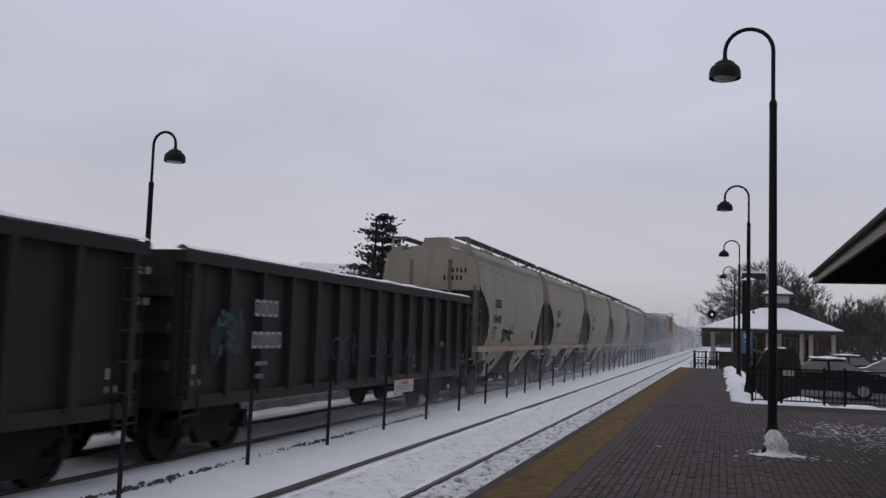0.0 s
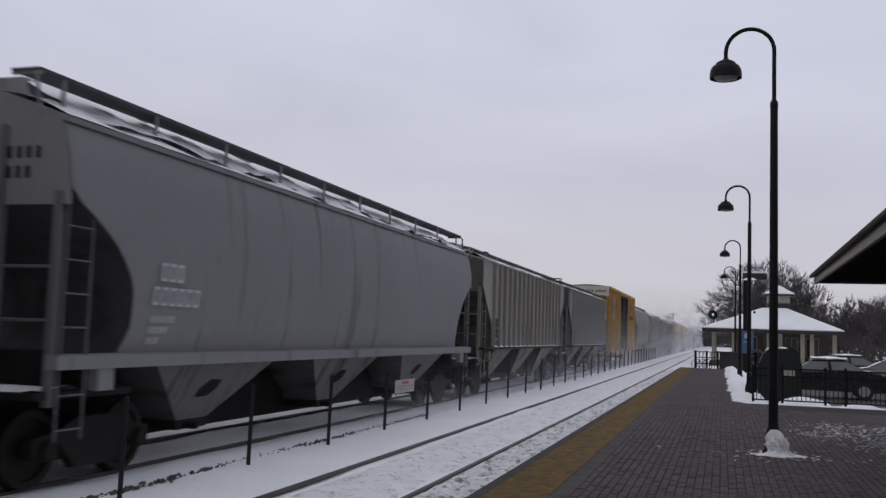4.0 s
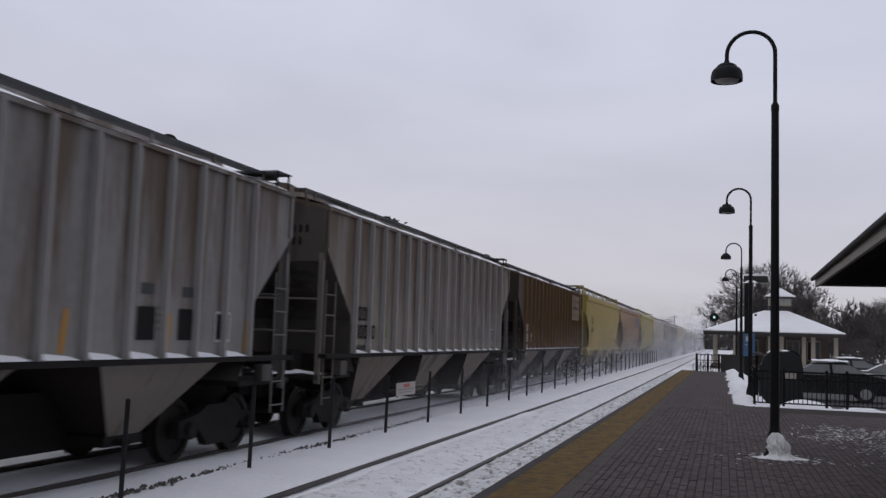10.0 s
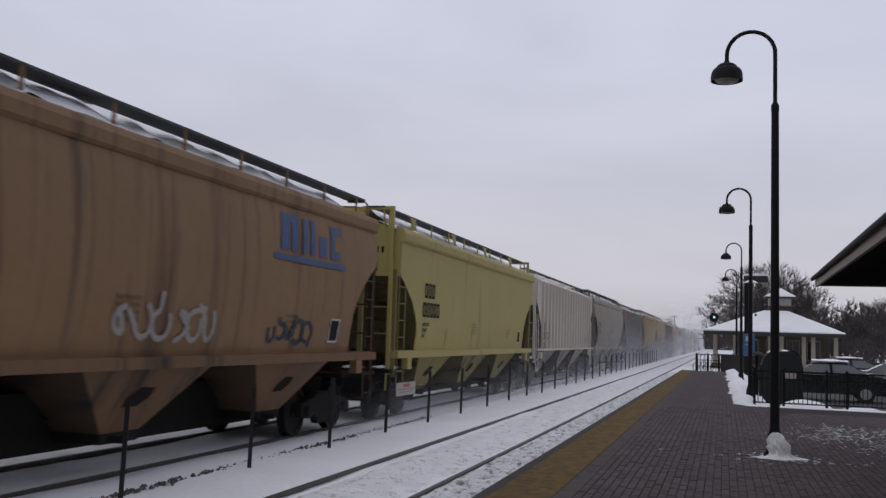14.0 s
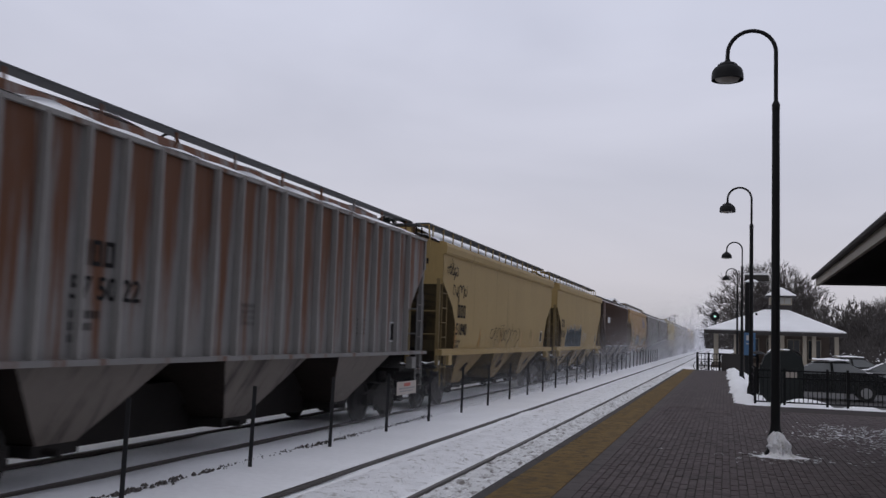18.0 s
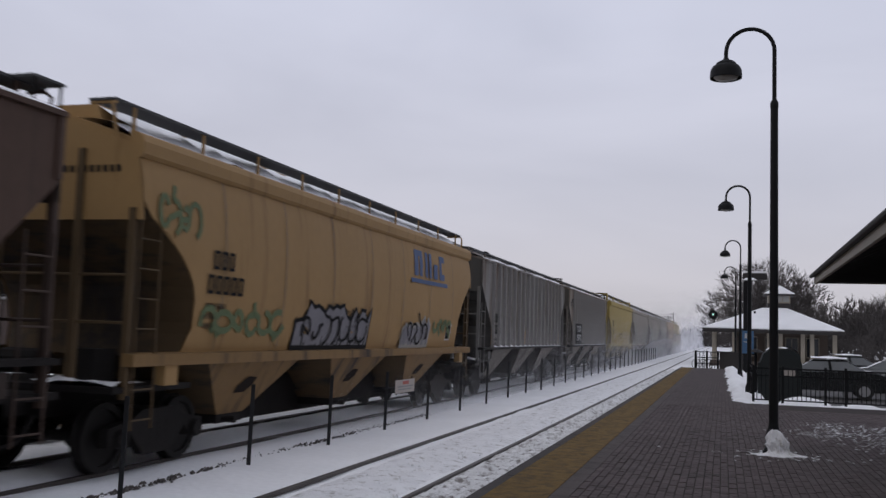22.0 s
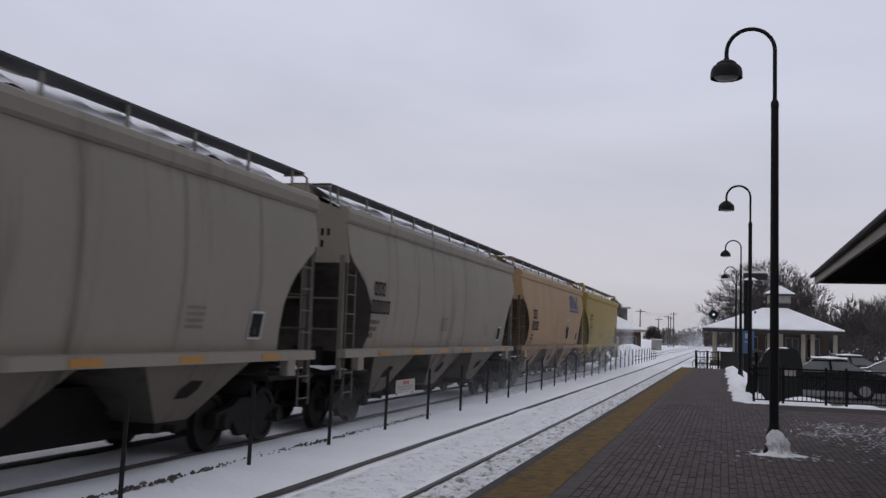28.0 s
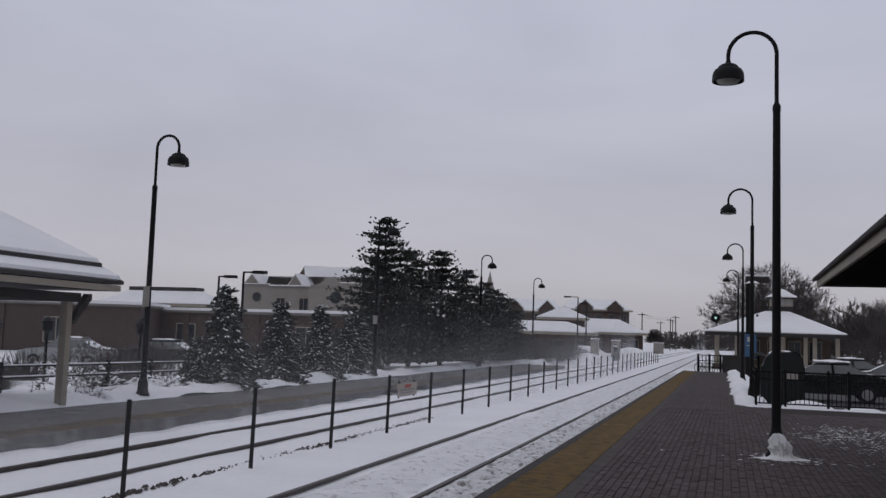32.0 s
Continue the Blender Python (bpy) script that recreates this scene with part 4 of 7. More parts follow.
# Railing on the bank behind the far platform
bankrail = thing("bank_railing", "black two-rail fence on the snowy bank", "fence", pose(0, 0, 0))
for z in (0.98, 0.72):
    part("rail", Mesh().tube([(-15.6, 8, z), (-15.6, 34, z - 0.1)], 0.025, 6), "iron", bankrail)
    part("rail_snow", Mesh().tube([(-15.6, 8, z + 0.03), (-15.6, 34, z - 0.07)], 0.018, 5), "snow", bankrail)
for i in range(14):
    part("post", Mesh().box(-15.64, -15.56, 8.0 + 1.95 * i, 8.08 + 1.95 * i, 0.0, 1.04), "iron", bankrail)

# ---- buildings beyond the far platform ----
def frame_of(a, b):
    """A pose whose x runs along the front from a to b, y going back from it."""
    return pose(a[0], a[1], -0.3, 0, 0, math.degrees(math.atan2(b[1] - a[1], b[0] - a[0])))


def span(a, b):
    return math.hypot(b[0] - a[0], b[1] - a[1])


def flat_building(a, b, deep, high, wall, label, windows=0, parapet=True):
    t = thing("flat_building", label, "building", frame_of(a, b))
    w = span(a, b)
    part("wall", Mesh().box(0, w, 0, deep, 0, high), wall, t)
    if parapet:
        part("coping", Mesh().box(-0.15, w + 0.15, -0.15, deep, high, high + 0.16), "concrete", t)
        part("coping_snow", Mesh().box(-0.15, w + 0.15, -0.15, deep, high + 0.16, high + 0.36), "snow", t)
    for i in range(windows):
        x = w * (i + 0.5) / windows
        window_on(t, x - 0.8, x + 0.8, high * 0.3, high * 0.75, -0.03)
    for i in range(int(w / 6)):
        part("pier", Mesh().box(i * 6 + 1.0, i * 6 + 1.5, -0.12, 0.02, 0, high), wall, t)
    return t


def gable_building(a, b, deep, eave, ridge, wall, label, rows=(), per=4, dormers=0, hip=1.5):
    t = thing("gable_building", label, "building", frame_of(a, b))
    w = span(a, b)
    part("wall", Mesh().box(0, w, 0, deep, 0, eave), wall, t)
    part("roof", hip_roof(-0.6, w + 0.6, -0.6, deep + 0.6, eave + 0.1, hip, w - hip, deep / 2 - 0.1, deep / 2 + 0.1, ridge), "shingle", t)
    part("roof_snow", hip_roof(-0.5, w + 0.5, -0.5, deep + 0.5, eave + 0.25, hip, w - hip, deep / 2 - 0.1, deep / 2 + 0.1, ridge + 0.2, 0.1), "snow", t, "white snow")
    part("eave_board", Mesh().box(-0.55, w + 0.55, -0.62, -0.56, eave - 0.15, eave + 0.1), "beige", t)
    for z0, z1 in rows:
        for i in range(per):
            x = w * (i + 0.5) / per
            window_on(t, x - w / per * 0.22, x + w / per * 0.22, z0, z1, -0.03)
    for i in range(dormers):
        x = w * (i + 0.5) / dormers
        h = (ridge - eave)
        d = part("dormer", Mesh().prism([(x - 1.6, eave - 0.3), (x + 1.6, eave - 0.3), (x + 1.6, eave + 0.5), (x, eave + h * 0.85), (x - 1.6, eave + 0.5)], "y", -0.8, deep / 2), wall, t)
        part("dormer_snow", Mesh().prism([(x - 1.9, eave + 0.42), (x, eave + h * 0.88), (x + 1.9, eave + 0.42), (x + 1.9, eave + 0.65), (x, eave + h * 0.88 + 0.28), (x - 1.9, eave + 0.65)], "y", -0.9, deep / 2), "snow", d)
    return t


flat_building((-62, 63.5), (-22.0, 58.2), 14, 3.30, "brick", "long low red-brown brick building with snowy coping", windows=4)
flat_building((-60, 50.0), (-38.0, 56.0), 6, 3.5, "brick", "dark brick wing behind the shelter", windows=2, parapet=True)
hall = gable_building((-69.0, 94.2), (-56.0, 94.6), 5, 4.7, 6.2, "brick_tan", "low hall with a broad snowy roof", hip=1.6)
part("roof_vent", Mesh().box(1.6, 10.4, 2.6, 4.5, 6.1, 6.85), "shingle", hall, "long dark ridge vent")
front = thing("stucco_building", "grey stucco building with snowy gables and a round window", "building", pose(-63.5, 117.0, -0.3))
part("wall", Mesh().box(0, 10.2, 0, 12, 0, 8.25), "stucco", front)
part("coping", Mesh().box(-0.15, 4.0, -0.15, 0.3, 8.25, 8.42).box(4.0, 10.2, -0.15, 0.3, 8.05, 8.22), "concrete", front)
part("coping_snow", Mesh().box(-0.1, 4.0, -0.1, 0.3, 8.42, 8.54).box(4.0, 10.2, -0.1, 0.3, 8.22, 8.40), "snow", front)
part("round_window", Mesh().tube([(2.2, -0.06, 6.7), (2.2, 0.05, 6.7)], 0.62, 20), "glass", front)
part("window_ring", Mesh().tube([(2.2 + 0.66 * math.cos(a), -0.05, 6.7 + 0.66 * math.sin(a)) for a in steps(0, 6.283, 20)], 0.06, 6, caps=False), "concrete", front)
for x, w, z in ((0.4, 1.35, 9.85), (7.0, 1.1, 9.85)):
    g = part("gable", Mesh().prism([(x - w, 8.3), (x + w, 8.3), (x, z)], "y", 1.6, 6.0), "stucco", front)
    part("gable_snow", Mesh().prism([(x - w - 0.2, 8.25), (x - w, 8.25), (x, z - 0.05), (x + w, 8.25), (x + w + 0.2, 8.25), (x, z + 0.25)], "y", 1.75, 6.1), "snow", g)
part("mansard", Mesh().prism([(1.9, 8.2), (6.2, 8.2), (5.9, 9.5), (2.3, 9.7)], "y", 3.0, 8.0), "shingle", front)
part("mansard_snow", Mesh().box(2.3, 5.9, 3.2, 8.0, 9.62, 9.78), "snow", front)
for x in (5.2, 8.6):
    window_on(front, x, x + 1.2, 4.6, 6.6, -0.03)
dome = thing("stucco_building", "grey stucco building with a curved parapet and round window", "building", pose(-52.2, 114.0, -0.3))
part("wall", Mesh().box(0, 7.6, 0, 10, 0, 8.1), "stucco", dome)
arc = [(0.2, 8.1), (0.2, 8.25)] + [(0.2 + 2.0 * math.sin(a), 8.25 + 1.1 * (1 - math.cos(a))) for a in steps(0.1, math.pi / 2, 6)] + [(4.2, 9.35), (4.3, 8.62), (7.6, 8.55), (7.6, 8.1)]
part("curved_parapet", Mesh().prism(arc, "y", -0.1, 0.4), "stucco", dome)
part("coping_snow", Mesh().box(2.2, 4.2, -0.1, 0.4, 9.35, 9.45).box(4.3, 7.6, -0.1, 0.4, 8.6, 8.72), "snow", dome)
part("round_window", Mesh().tube([(3.8, -0.06, 6.7), (3.8, 0.05, 6.7)], 0.75, 20), "glass", dome)
part("window_ring", Mesh().tube([(3.8 + 0.8 * math.cos(a), -0.05, 6.7 + 0.8 * math.sin(a)) for a in steps(0, 6.283, 20)], 0.06, 6, caps=False), "concrete", dome)
pitch = thing("gable_building", "house with a steep brown gable and snowy roof", "building", pose(-57.6, 124.0, -0.3))
part("wall", Mesh().box(-0.9, 11.5, 0, 9, 0, 10.0), "stucco", pitch)
part("gable_wall", Mesh().prism([(-1.0, 10.0), (0.9, 10.0), (0.0, 11.5)], "y", -0.1, 9.0), "brick_tan", pitch)
part("roof_snow", Mesh().add([(0.0, -0.3, 11.55), (11.5, -0.3, 11.2), (12.0, -1.8, 9.8), (0.9, -1.8, 9.9), (0.0, 4, 11.6), (11.5, 4, 11.2)], [(0, 3, 2, 1), (0, 1, 5, 4)]), "snow", pitch, "white snow")
gable_building((-27.5, 107.0), (-14.4, 109.0), 7, 2.95, 4.2, "brick", "long low station house with a snowy hipped roof", rows=((1.0, 2.2),), per=5, hip=3)
gable_building((-23.3, 123.5), (-17.6, 124.5), 6, 4.95, 6.6, "brick", "brick house with a snowy pyramid roof", hip=3)
gable_building((-20.5, 131), (-10.9, 134), 9, 3.3, 5.2, "brick", "brick hall with a snowy hipped roof", rows=((1.2, 2.5),), per=4, hip=2.5)
gable_building((-31.5, 199), (-19.4, 203), 14, 8.6, 11.0, "brick", "three-storey brick apartment house with snowy gables", rows=((1.0, 2.4), (3.8, 5.2), (6.2, 7.8)), per=5, dormers=2, hip=2)
gable_building((-43.5, 185), (-31.2, 189), 12, 7.6, 10.2, "brick", "brick apartment house with steep snowy gables", rows=((3.8, 5.2), (6.0, 7.2)), per=4, dormers=2, hip=1)
steeple = thing("church_spire", "slender pale church spire", "spire", pose(-42.8, 174.7, -0.1))
part("tower", Mesh().box(-1.2, 1.2, -1.2, 1.2, 0, 9.0), "stucco", steeple)
part("spire", Mesh().add([(-1.1, -1.1, 9), (1.1, -1.1, 9), (1.1, 1.1, 9), (-1.1, 1.1, 9), (0, 0, 14.6)], [(0, 1, 4), (1, 2, 4), (2, 3, 4), (3, 0, 4)]), "stucco", steeple)


# ---- poles, lot lamps, cabinets ----
def lot_lamp(x, y, h, arm, label="dark car-park lamp with a flat arm"):
    t = thing("lot_lamp", label, "street lamp", pose(x, y, -0.2), "car-park lamps")
    part("pole", Mesh().tube([(0, 0, 0), (0, 0, h)], [0.09, 0.06], 8), "iron", t)
    part("arm", Mesh().box(min(0, arm), max(0, arm), -0.04, 0.04, h - 0.05, h + 0.03), "iron", t)
    part("head", Mesh().box(arm - 0.35, arm + 0.35, -0.18, 0.18, h - 0.09, h + 0.07), "iron", t)


lot_lamp(-28.1, 48.9, 5.15, 0.75)
lot_lamp(-24.3, 44.8, 5.15, 0.95)
lot_lamp(-15.6, 104.7, 6.9, -1.2)
lot_lamp(-14.0, 100.0, 6.0, -0.4)
for x, y, h in ((-24.0, 27.0, 2.1), (-21.5, 26.5, 2.2), (-22.5, 33.5, 2.4), (-20.3, 30.0, 2.2)):
    t = thing("path_lamp", "short dark path lamp with a capped lantern", "street lamp", pose(x, y, -0.1), "path lamps")
    part("pole", Mesh().tube([(0, 0, 0), (0, 0, h - 0.4)], 0.05, 8), "iron", t)
    part("lantern", Mesh().lathe([(0.08, -0.45), (0.16, -0.4), (0.18, -0.12), (0.24, -0.08), (0.05, 0.06), (0, 0.07)], 10, (0, 0, h)), "iron", t)
for x, y, h in ((-19.3, 234, 9.2), (-14.4, 267, 8.8), (-13.4, 275, 9.8), (-15.5, 300, 9.0), (-18.5, 290, 8.5)):
    t = thing("utility_pole", "wooden utility pole with a crossarm", "pole", pose(x, y, -0.1), "utility poles")
    part("pole", Mesh().tube([(0, 0, 0), (0, 0, h)], [0.17, 0.11], 8), "bark", t)
    part("crossarm", Mesh().box(-1.1, 1.1, -0.08, 0.08, h - 0.6, h - 0.45), "bark", t)
wire = thing("overhead_wire", "thin sagging overhead wires", "wire", pose(0, 0, 0))
for dz in (0.0, -0.5):
    pts = [(-19.3 + 5.9 * s, 234 + 41 * s, 8.8 + dz - 1.2 * 4 * s * (1 - s) * 0.6 + 0.7 * s) for s in steps(0, 1, 10)]
    part("strand", Mesh().tube(pts, 0.02, 4, caps=False), "iron", wire)
for x, y, w, h, mat in ((-12.4, 95.0, 0.8, 2.2, "stucco"), (-11.0, 101.0, 0.9, 2.1, "stucco"), (-10.9, 100.0, 0.35, 1.5, "iron"), (-11.8, 180, 1.8, 2.0, "stucco")):
    t = thing("track_cabinet", "grey trackside equipment cabinet with a snowy top", "cabinet", pose(x, y, -0.1), "cabinets")
    part("body", Mesh().box(-w / 2, w / 2, -0.3, 0.3, 0, h), mat, t)
    part("door", Mesh().box(-w / 2 + 0.06, w / 2 - 0.06, -0.32, -0.30, 0.2, h - 0.15), mat, t)
    part("top_snow", Mesh().box(-w / 2, w / 2, -0.3, 0.3, h, h + 0.1), "snow", t)
solid("round_thicket", bush_mesh(900, 2.3, 2.6, 6), "twig", "dense round leafless thicket", kind="stuff", at=pose(-14.9, 215, 0))
for x, y, r, h in ((-12.2, 88, 2.0, 0.9), (-11.0, 118, 2.6, 1.4), (-14.0, 99, 3.0, 1.5)):
    solid("snow_mound", Mesh().sheet(steps(x - r, x + r, 14), steps(y - r * 2, y + r * 2, 14), lambda u, v: -0.1 + h * max(0, 1 - ((u - x) / r) ** 2 - ((v - y) / (r * 2)) ** 2) ** 0.8), "snow", "tall mound of ploughed snow", "snow", smooth=True)

# ---- the notice on the track fence ----
notice = thing("warning_notice", "pale warning notice with red and grey bars on the track fence", "sign", pose(-6.40, 19.12, 0.05))
part("plate", Mesh().box(-0.012, 0.0, -0.62, 0.62, 0.63, 0.90), "sign_pale", notice)
part("heading", Mesh().box(0.0, 0.004, -0.18, 0.22, 0.80, 0.87), "sign_red", notice)
part("writing", Mesh().box(0.0, 0.004, -0.5, 0.5, 0.745, 0.775).box(0.0, 0.004, -0.45, 0.4, 0.69, 0.715), "galv", notice)
for y in (-0.5, 0.5):
    part("bracket", Mesh().box(-0.03, -0.012, y - 0.02, y + 0.02, 0.6, 0.95), "iron", notice)
part("carrier", Mesh().box(-0.028, -0.014, -1.3, 1.3, 0.75, 0.78), "iron", notice)


# ---- the freight train ----


def run(t):
    """How far the train has gone: it slows a little all the while."""
    return 16.65 * t - 0.0145 * t * t


DIRT = (0.036, 0.029, 0.025)


def paint(name, colour, second=DIRT, grime=0.2, vary=0.16, from_top=0.0, streak=(1.0, 3.0, 0.16), period=0.0):
    return material(name, colour, 0.66, scale=1.6, vary=vary, second=second, grime=grime, streak=streak, bump=0.08, spec=0.25, from_top=from_top, period=period)


M.update({
    "gondola": paint("black_gondola_paint", (0.023, 0.0205, 0.021), (0.05, 0.04, 0.035), 0.1),
    "cream": paint("cream_grey_paint", (0.325, 0.29, 0.24), (0.19, 0.168, 0.135), 0.14, 0.14),
    "slate": paint("slate_grey_paint", (0.235, 0.232, 0.238), (0.10, 0.095, 0.095), 0.15),
    "putty": paint("putty_grey_paint", (0.325, 0.305, 0.265), (0.12, 0.10, 0.08), 0.36, 0.26),
    "grey": paint("weathered_grey_paint", (0.265, 0.252, 0.238), (0.135, 0.100, 0.078), 0.50, 0.40, 0.07, (1.0, 2.4, 0.30)),
    "grey_warm": paint("stained_grey_paint", (0.285, 0.250, 0.212), (0.175, 0.128, 0.092), 0.50, 0.36, 0.10, (1.0, 2.4, 0.25)),
    "grey_brown": paint("brown_stained_grey_paint", (0.235, 0.205, 0.175), (0.125, 0.090, 0.066), 0.55, 0.36, 0.12, (1.0, 2.4, 0.25)),
    "grey_rust": paint("rusting_blue_grey_paint", (0.205, 0.197, 0.192), (0.125, 0.052, 0.026), 0.58, 0.24, 0.12, (1.0, 8.0, 0.45), 12.96 / 18),
    "flaking_rust": paint("flaking_rust", (0.185, 0.082, 0.040), (0.13, 0.085, 0.062), 0.5, 0.3),
    "worn_patch": paint("worn_repainted_patch", (0.185, 0.108, 0.056), (0.040, 0.025, 0.018), 0.42, 0.35),
    "brown": paint("oxide_brown_paint", (0.105, 0.064, 0.047), (0.048, 0.031, 0.024), 0.40, 0.34),
    "brown_red": paint("rust_brown_paint", (0.064, 0.040, 0.025), (0.105, 0.058, 0.027), 0.38, 0.32, 0.05),
    "yellow": paint("mustard_yellow_paint", (0.365, 0.272, 0.080), (0.24, 0.18, 0.06), 0.09, 0.14),
    "yellow_pale": paint("pale_yellow_paint", (0.42, 0.35, 0.13), (0.22, 0.18, 0.08), 0.05, 0.10),
    "tan": paint("faded_tan_paint", (0.345, 0.246, 0.106), (0.23, 0.17, 0.075), 0.12, 0.16),
    "orange": paint("faded_orange_paint", (0.36, 0.222, 0.093), (0.21, 0.12, 0.05), 0.18, 0.16),
    "peach": paint("faded_peach_paint", (0.395, 0.265, 0.148), (0.24, 0.145, 0.070), 0.14, 0.14),
    "salmon": paint("faded_salmon_paint", (0.275, 0.165, 0.085), (0.15, 0.088, 0.050), 0.34, 0.2),
    "white": paint("dirty_white_paint", (0.66, 0.605, 0.53), (0.30, 0.24, 0.19), 0.10, 0.10),
    "pearl": paint("pearl_grey_paint", (0.285, 0.251, 0.207), (0.18, 0.155, 0.124), 0.22, 0.14),
    "gold": paint("golden_yellow_paint", (0.42, 0.245, 0.066), (0.30, 0.165, 0.045), 0.34, 0.2),
    "door_black": paint("black_door_paint", (0.011, 0.011, 0.014), (0.03, 0.028, 0.027), 0.05),
    "rib_grey": paint("pale_grey_rib_paint", (0.37, 0.355, 0.34), (0.15, 0.12, 0.10), 0.25, 0.2),
    "rib_dull": paint("dull_grey_rib_paint", (0.30, 0.287, 0.275), (0.13, 0.06, 0.03), 0.35, 0.2),
    "rib_tan": paint("tan_rib_paint", (0.185, 0.108, 0.050), (0.06, 0.036, 0.024), 0.3),
    "silver_spray": material("silver_spray", (0.20, 0.19, 0.21), 0.5, scale=3, vary=0.3),
    "grating": material("dark_grating", (0.055, 0.056, 0.058), 0.7, scale=6, vary=0.3),
    "ink": material("black_lettering", (0.019, 0.018, 0.018), 0.8, scale=5, vary=0.2, spec=0.12),
    "blue_ink": material("blue_lettering", (0.035, 0.075, 0.19), 0.6, scale=5, vary=0.2),
    "red_ink": material("red_lettering", (0.17, 0.025, 0.03), 0.6, scale=5, vary=0.2),
    "orange_ink": material("orange_reflector", (0.42, 0.20, 0.028), 0.4, scale=5, vary=0.15),
    "teal_ink": material("teal_panel", (0.03, 0.15, 0.23), 0.6, scale=5, vary=0.15),
    "green_ink": material("green_spray", (0.12, 0.16, 0.07), 0.7, scale=5, vary=0.3),
    "worn_ink": material("worn_pale_lettering", (0.34, 0.33, 0.32), 0.7, scale=4, vary=0.5),
    "ghost_ink": material("faded_dark_lettering", (0.030, 0.024, 0.018), 0.7, scale=4, vary=0.5, second=(0.064, 0.040, 0.025), grime=0.6),
    "teal_spray": material("teal_spray", (0.032, 0.085, 0.092), 0.7, scale=3, vary=0.5),
    "navy_spray": material("navy_spray", (0.017, 0.042, 0.062), 0.7, scale=3, vary=0.4),
    "pale_spray": material("pale_spray", (0.36, 0.34, 0.31), 0.7, scale=3, vary=0.2),
})


COATS = {name: M[name] for name in ("cream", "slate", "putty", "grey", "grey_warm", "grey_brown", "grey_rust", "brown", "brown_red", "yellow", "yellow_pale", "tan", "orange", "peach", "salmon", "white", "pearl")}
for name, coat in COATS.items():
    # the underside of a car carries years of road grime over its paint; the darkest coat adds painted shade for the
    # recessed ends
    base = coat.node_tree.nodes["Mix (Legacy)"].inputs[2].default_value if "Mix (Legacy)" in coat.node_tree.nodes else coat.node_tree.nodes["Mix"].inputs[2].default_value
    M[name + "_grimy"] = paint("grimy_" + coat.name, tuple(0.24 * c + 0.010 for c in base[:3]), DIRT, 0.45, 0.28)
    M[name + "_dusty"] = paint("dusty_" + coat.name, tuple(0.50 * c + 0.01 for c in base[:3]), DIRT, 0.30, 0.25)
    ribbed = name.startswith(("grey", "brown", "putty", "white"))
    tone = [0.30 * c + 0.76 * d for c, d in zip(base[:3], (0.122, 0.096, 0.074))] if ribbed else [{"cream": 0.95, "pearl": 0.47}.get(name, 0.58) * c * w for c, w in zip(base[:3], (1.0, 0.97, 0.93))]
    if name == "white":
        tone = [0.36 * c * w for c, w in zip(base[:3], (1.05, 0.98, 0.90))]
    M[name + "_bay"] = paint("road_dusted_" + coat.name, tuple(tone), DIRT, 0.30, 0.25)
# near-black brown: shade of the gaps between bays painted in with the dirt
M["bay_dark"] = material("bay_dirt_and_shade", (0.026, 0.020, 0.017), 0.9, scale=3, vary=0.4, spec=0.1)

EAVE, SILL = 4.22, 1.52
SIDES = {
    "ribbed": dict(x=[(1.5, 1.50), (4.3, 1.50)], cut=[(1.5, 1.35), (2.25, 1.35), (3.5, 0.0)], bays=3),
    "flat": dict(x=[(1.5, 1.46), (2.2, 1.52), (3.6, 1.54), (4.3, 1.54)], cut=[(1.5, 1.40), (1.75, 1.42), (2.3, 1.30), (2.7, 0.98), (3.0, 0.52), (3.3, 0.0)], bays=3),
    "round": dict(x=[(1.5, 1.40), (1.9, 1.50), (2.5, 1.57), (3.1, 1.58), (3.7, 1.53), (4.05, 1.46), (4.3, 1.36)],
                  cut=[(1.5, 1.18), (1.9, 1.34), (2.4, 1.30), (2.8, 0.98), (3.1, 0.55), (3.4, 0.0)], bays=3),
}


def side_x(style, z):
    return lerp_rows(SIDES[style]["x"], z)


def mark_x(style, z):
    """Where paint sits: just outside the bowed panels."""
    return side_x(style, z) + (0.02 if style == "round" else 0.0)


def side_sheet(style, half, panels, bulge, sign):
    """One side of a hopper, bowed out a little between its seams, cut back at the ends."""
    zs = [1.5, 1.7, 1.9, 2.1, 2.3, 2.5, 2.7, 2.85, 3.0, 3.15, 3.3, 3.5, 3.7, 3.9, 4.1, EAVE]
    n = panels * 4
    verts, faces = [], []
    for layer in (0.0, -0.02):
        for z in zs:
            reach = half - lerp_rows(SIDES[style]["cut"], z)
            for i in range(n + 1):
                y = max(-reach, min(reach, -half + 2 * half * i / n))
                k = (i % 4) / 4.0
                x = side_x(style, z) + bulge * math.sin(math.pi * k) + layer
                verts.append((sign * x, y, z))
    rows, w = len(zs), n + 1
    for r in range(rows - 1):
        for i in range(n):
            a = r * w + i
            if abs(verts[a][1] - verts[a + 1][1]) + abs(verts[a + w][1] - verts[a + w + 1][1]) > 1e-4:
                q = (a, a + 1, a + w + 1, a + w)
                b = tuple(j + rows * w for j in q)
                faces += [q, b[::-1]] if sign > 0 else [q[::-1], b]
    return Mesh().add(verts, faces)


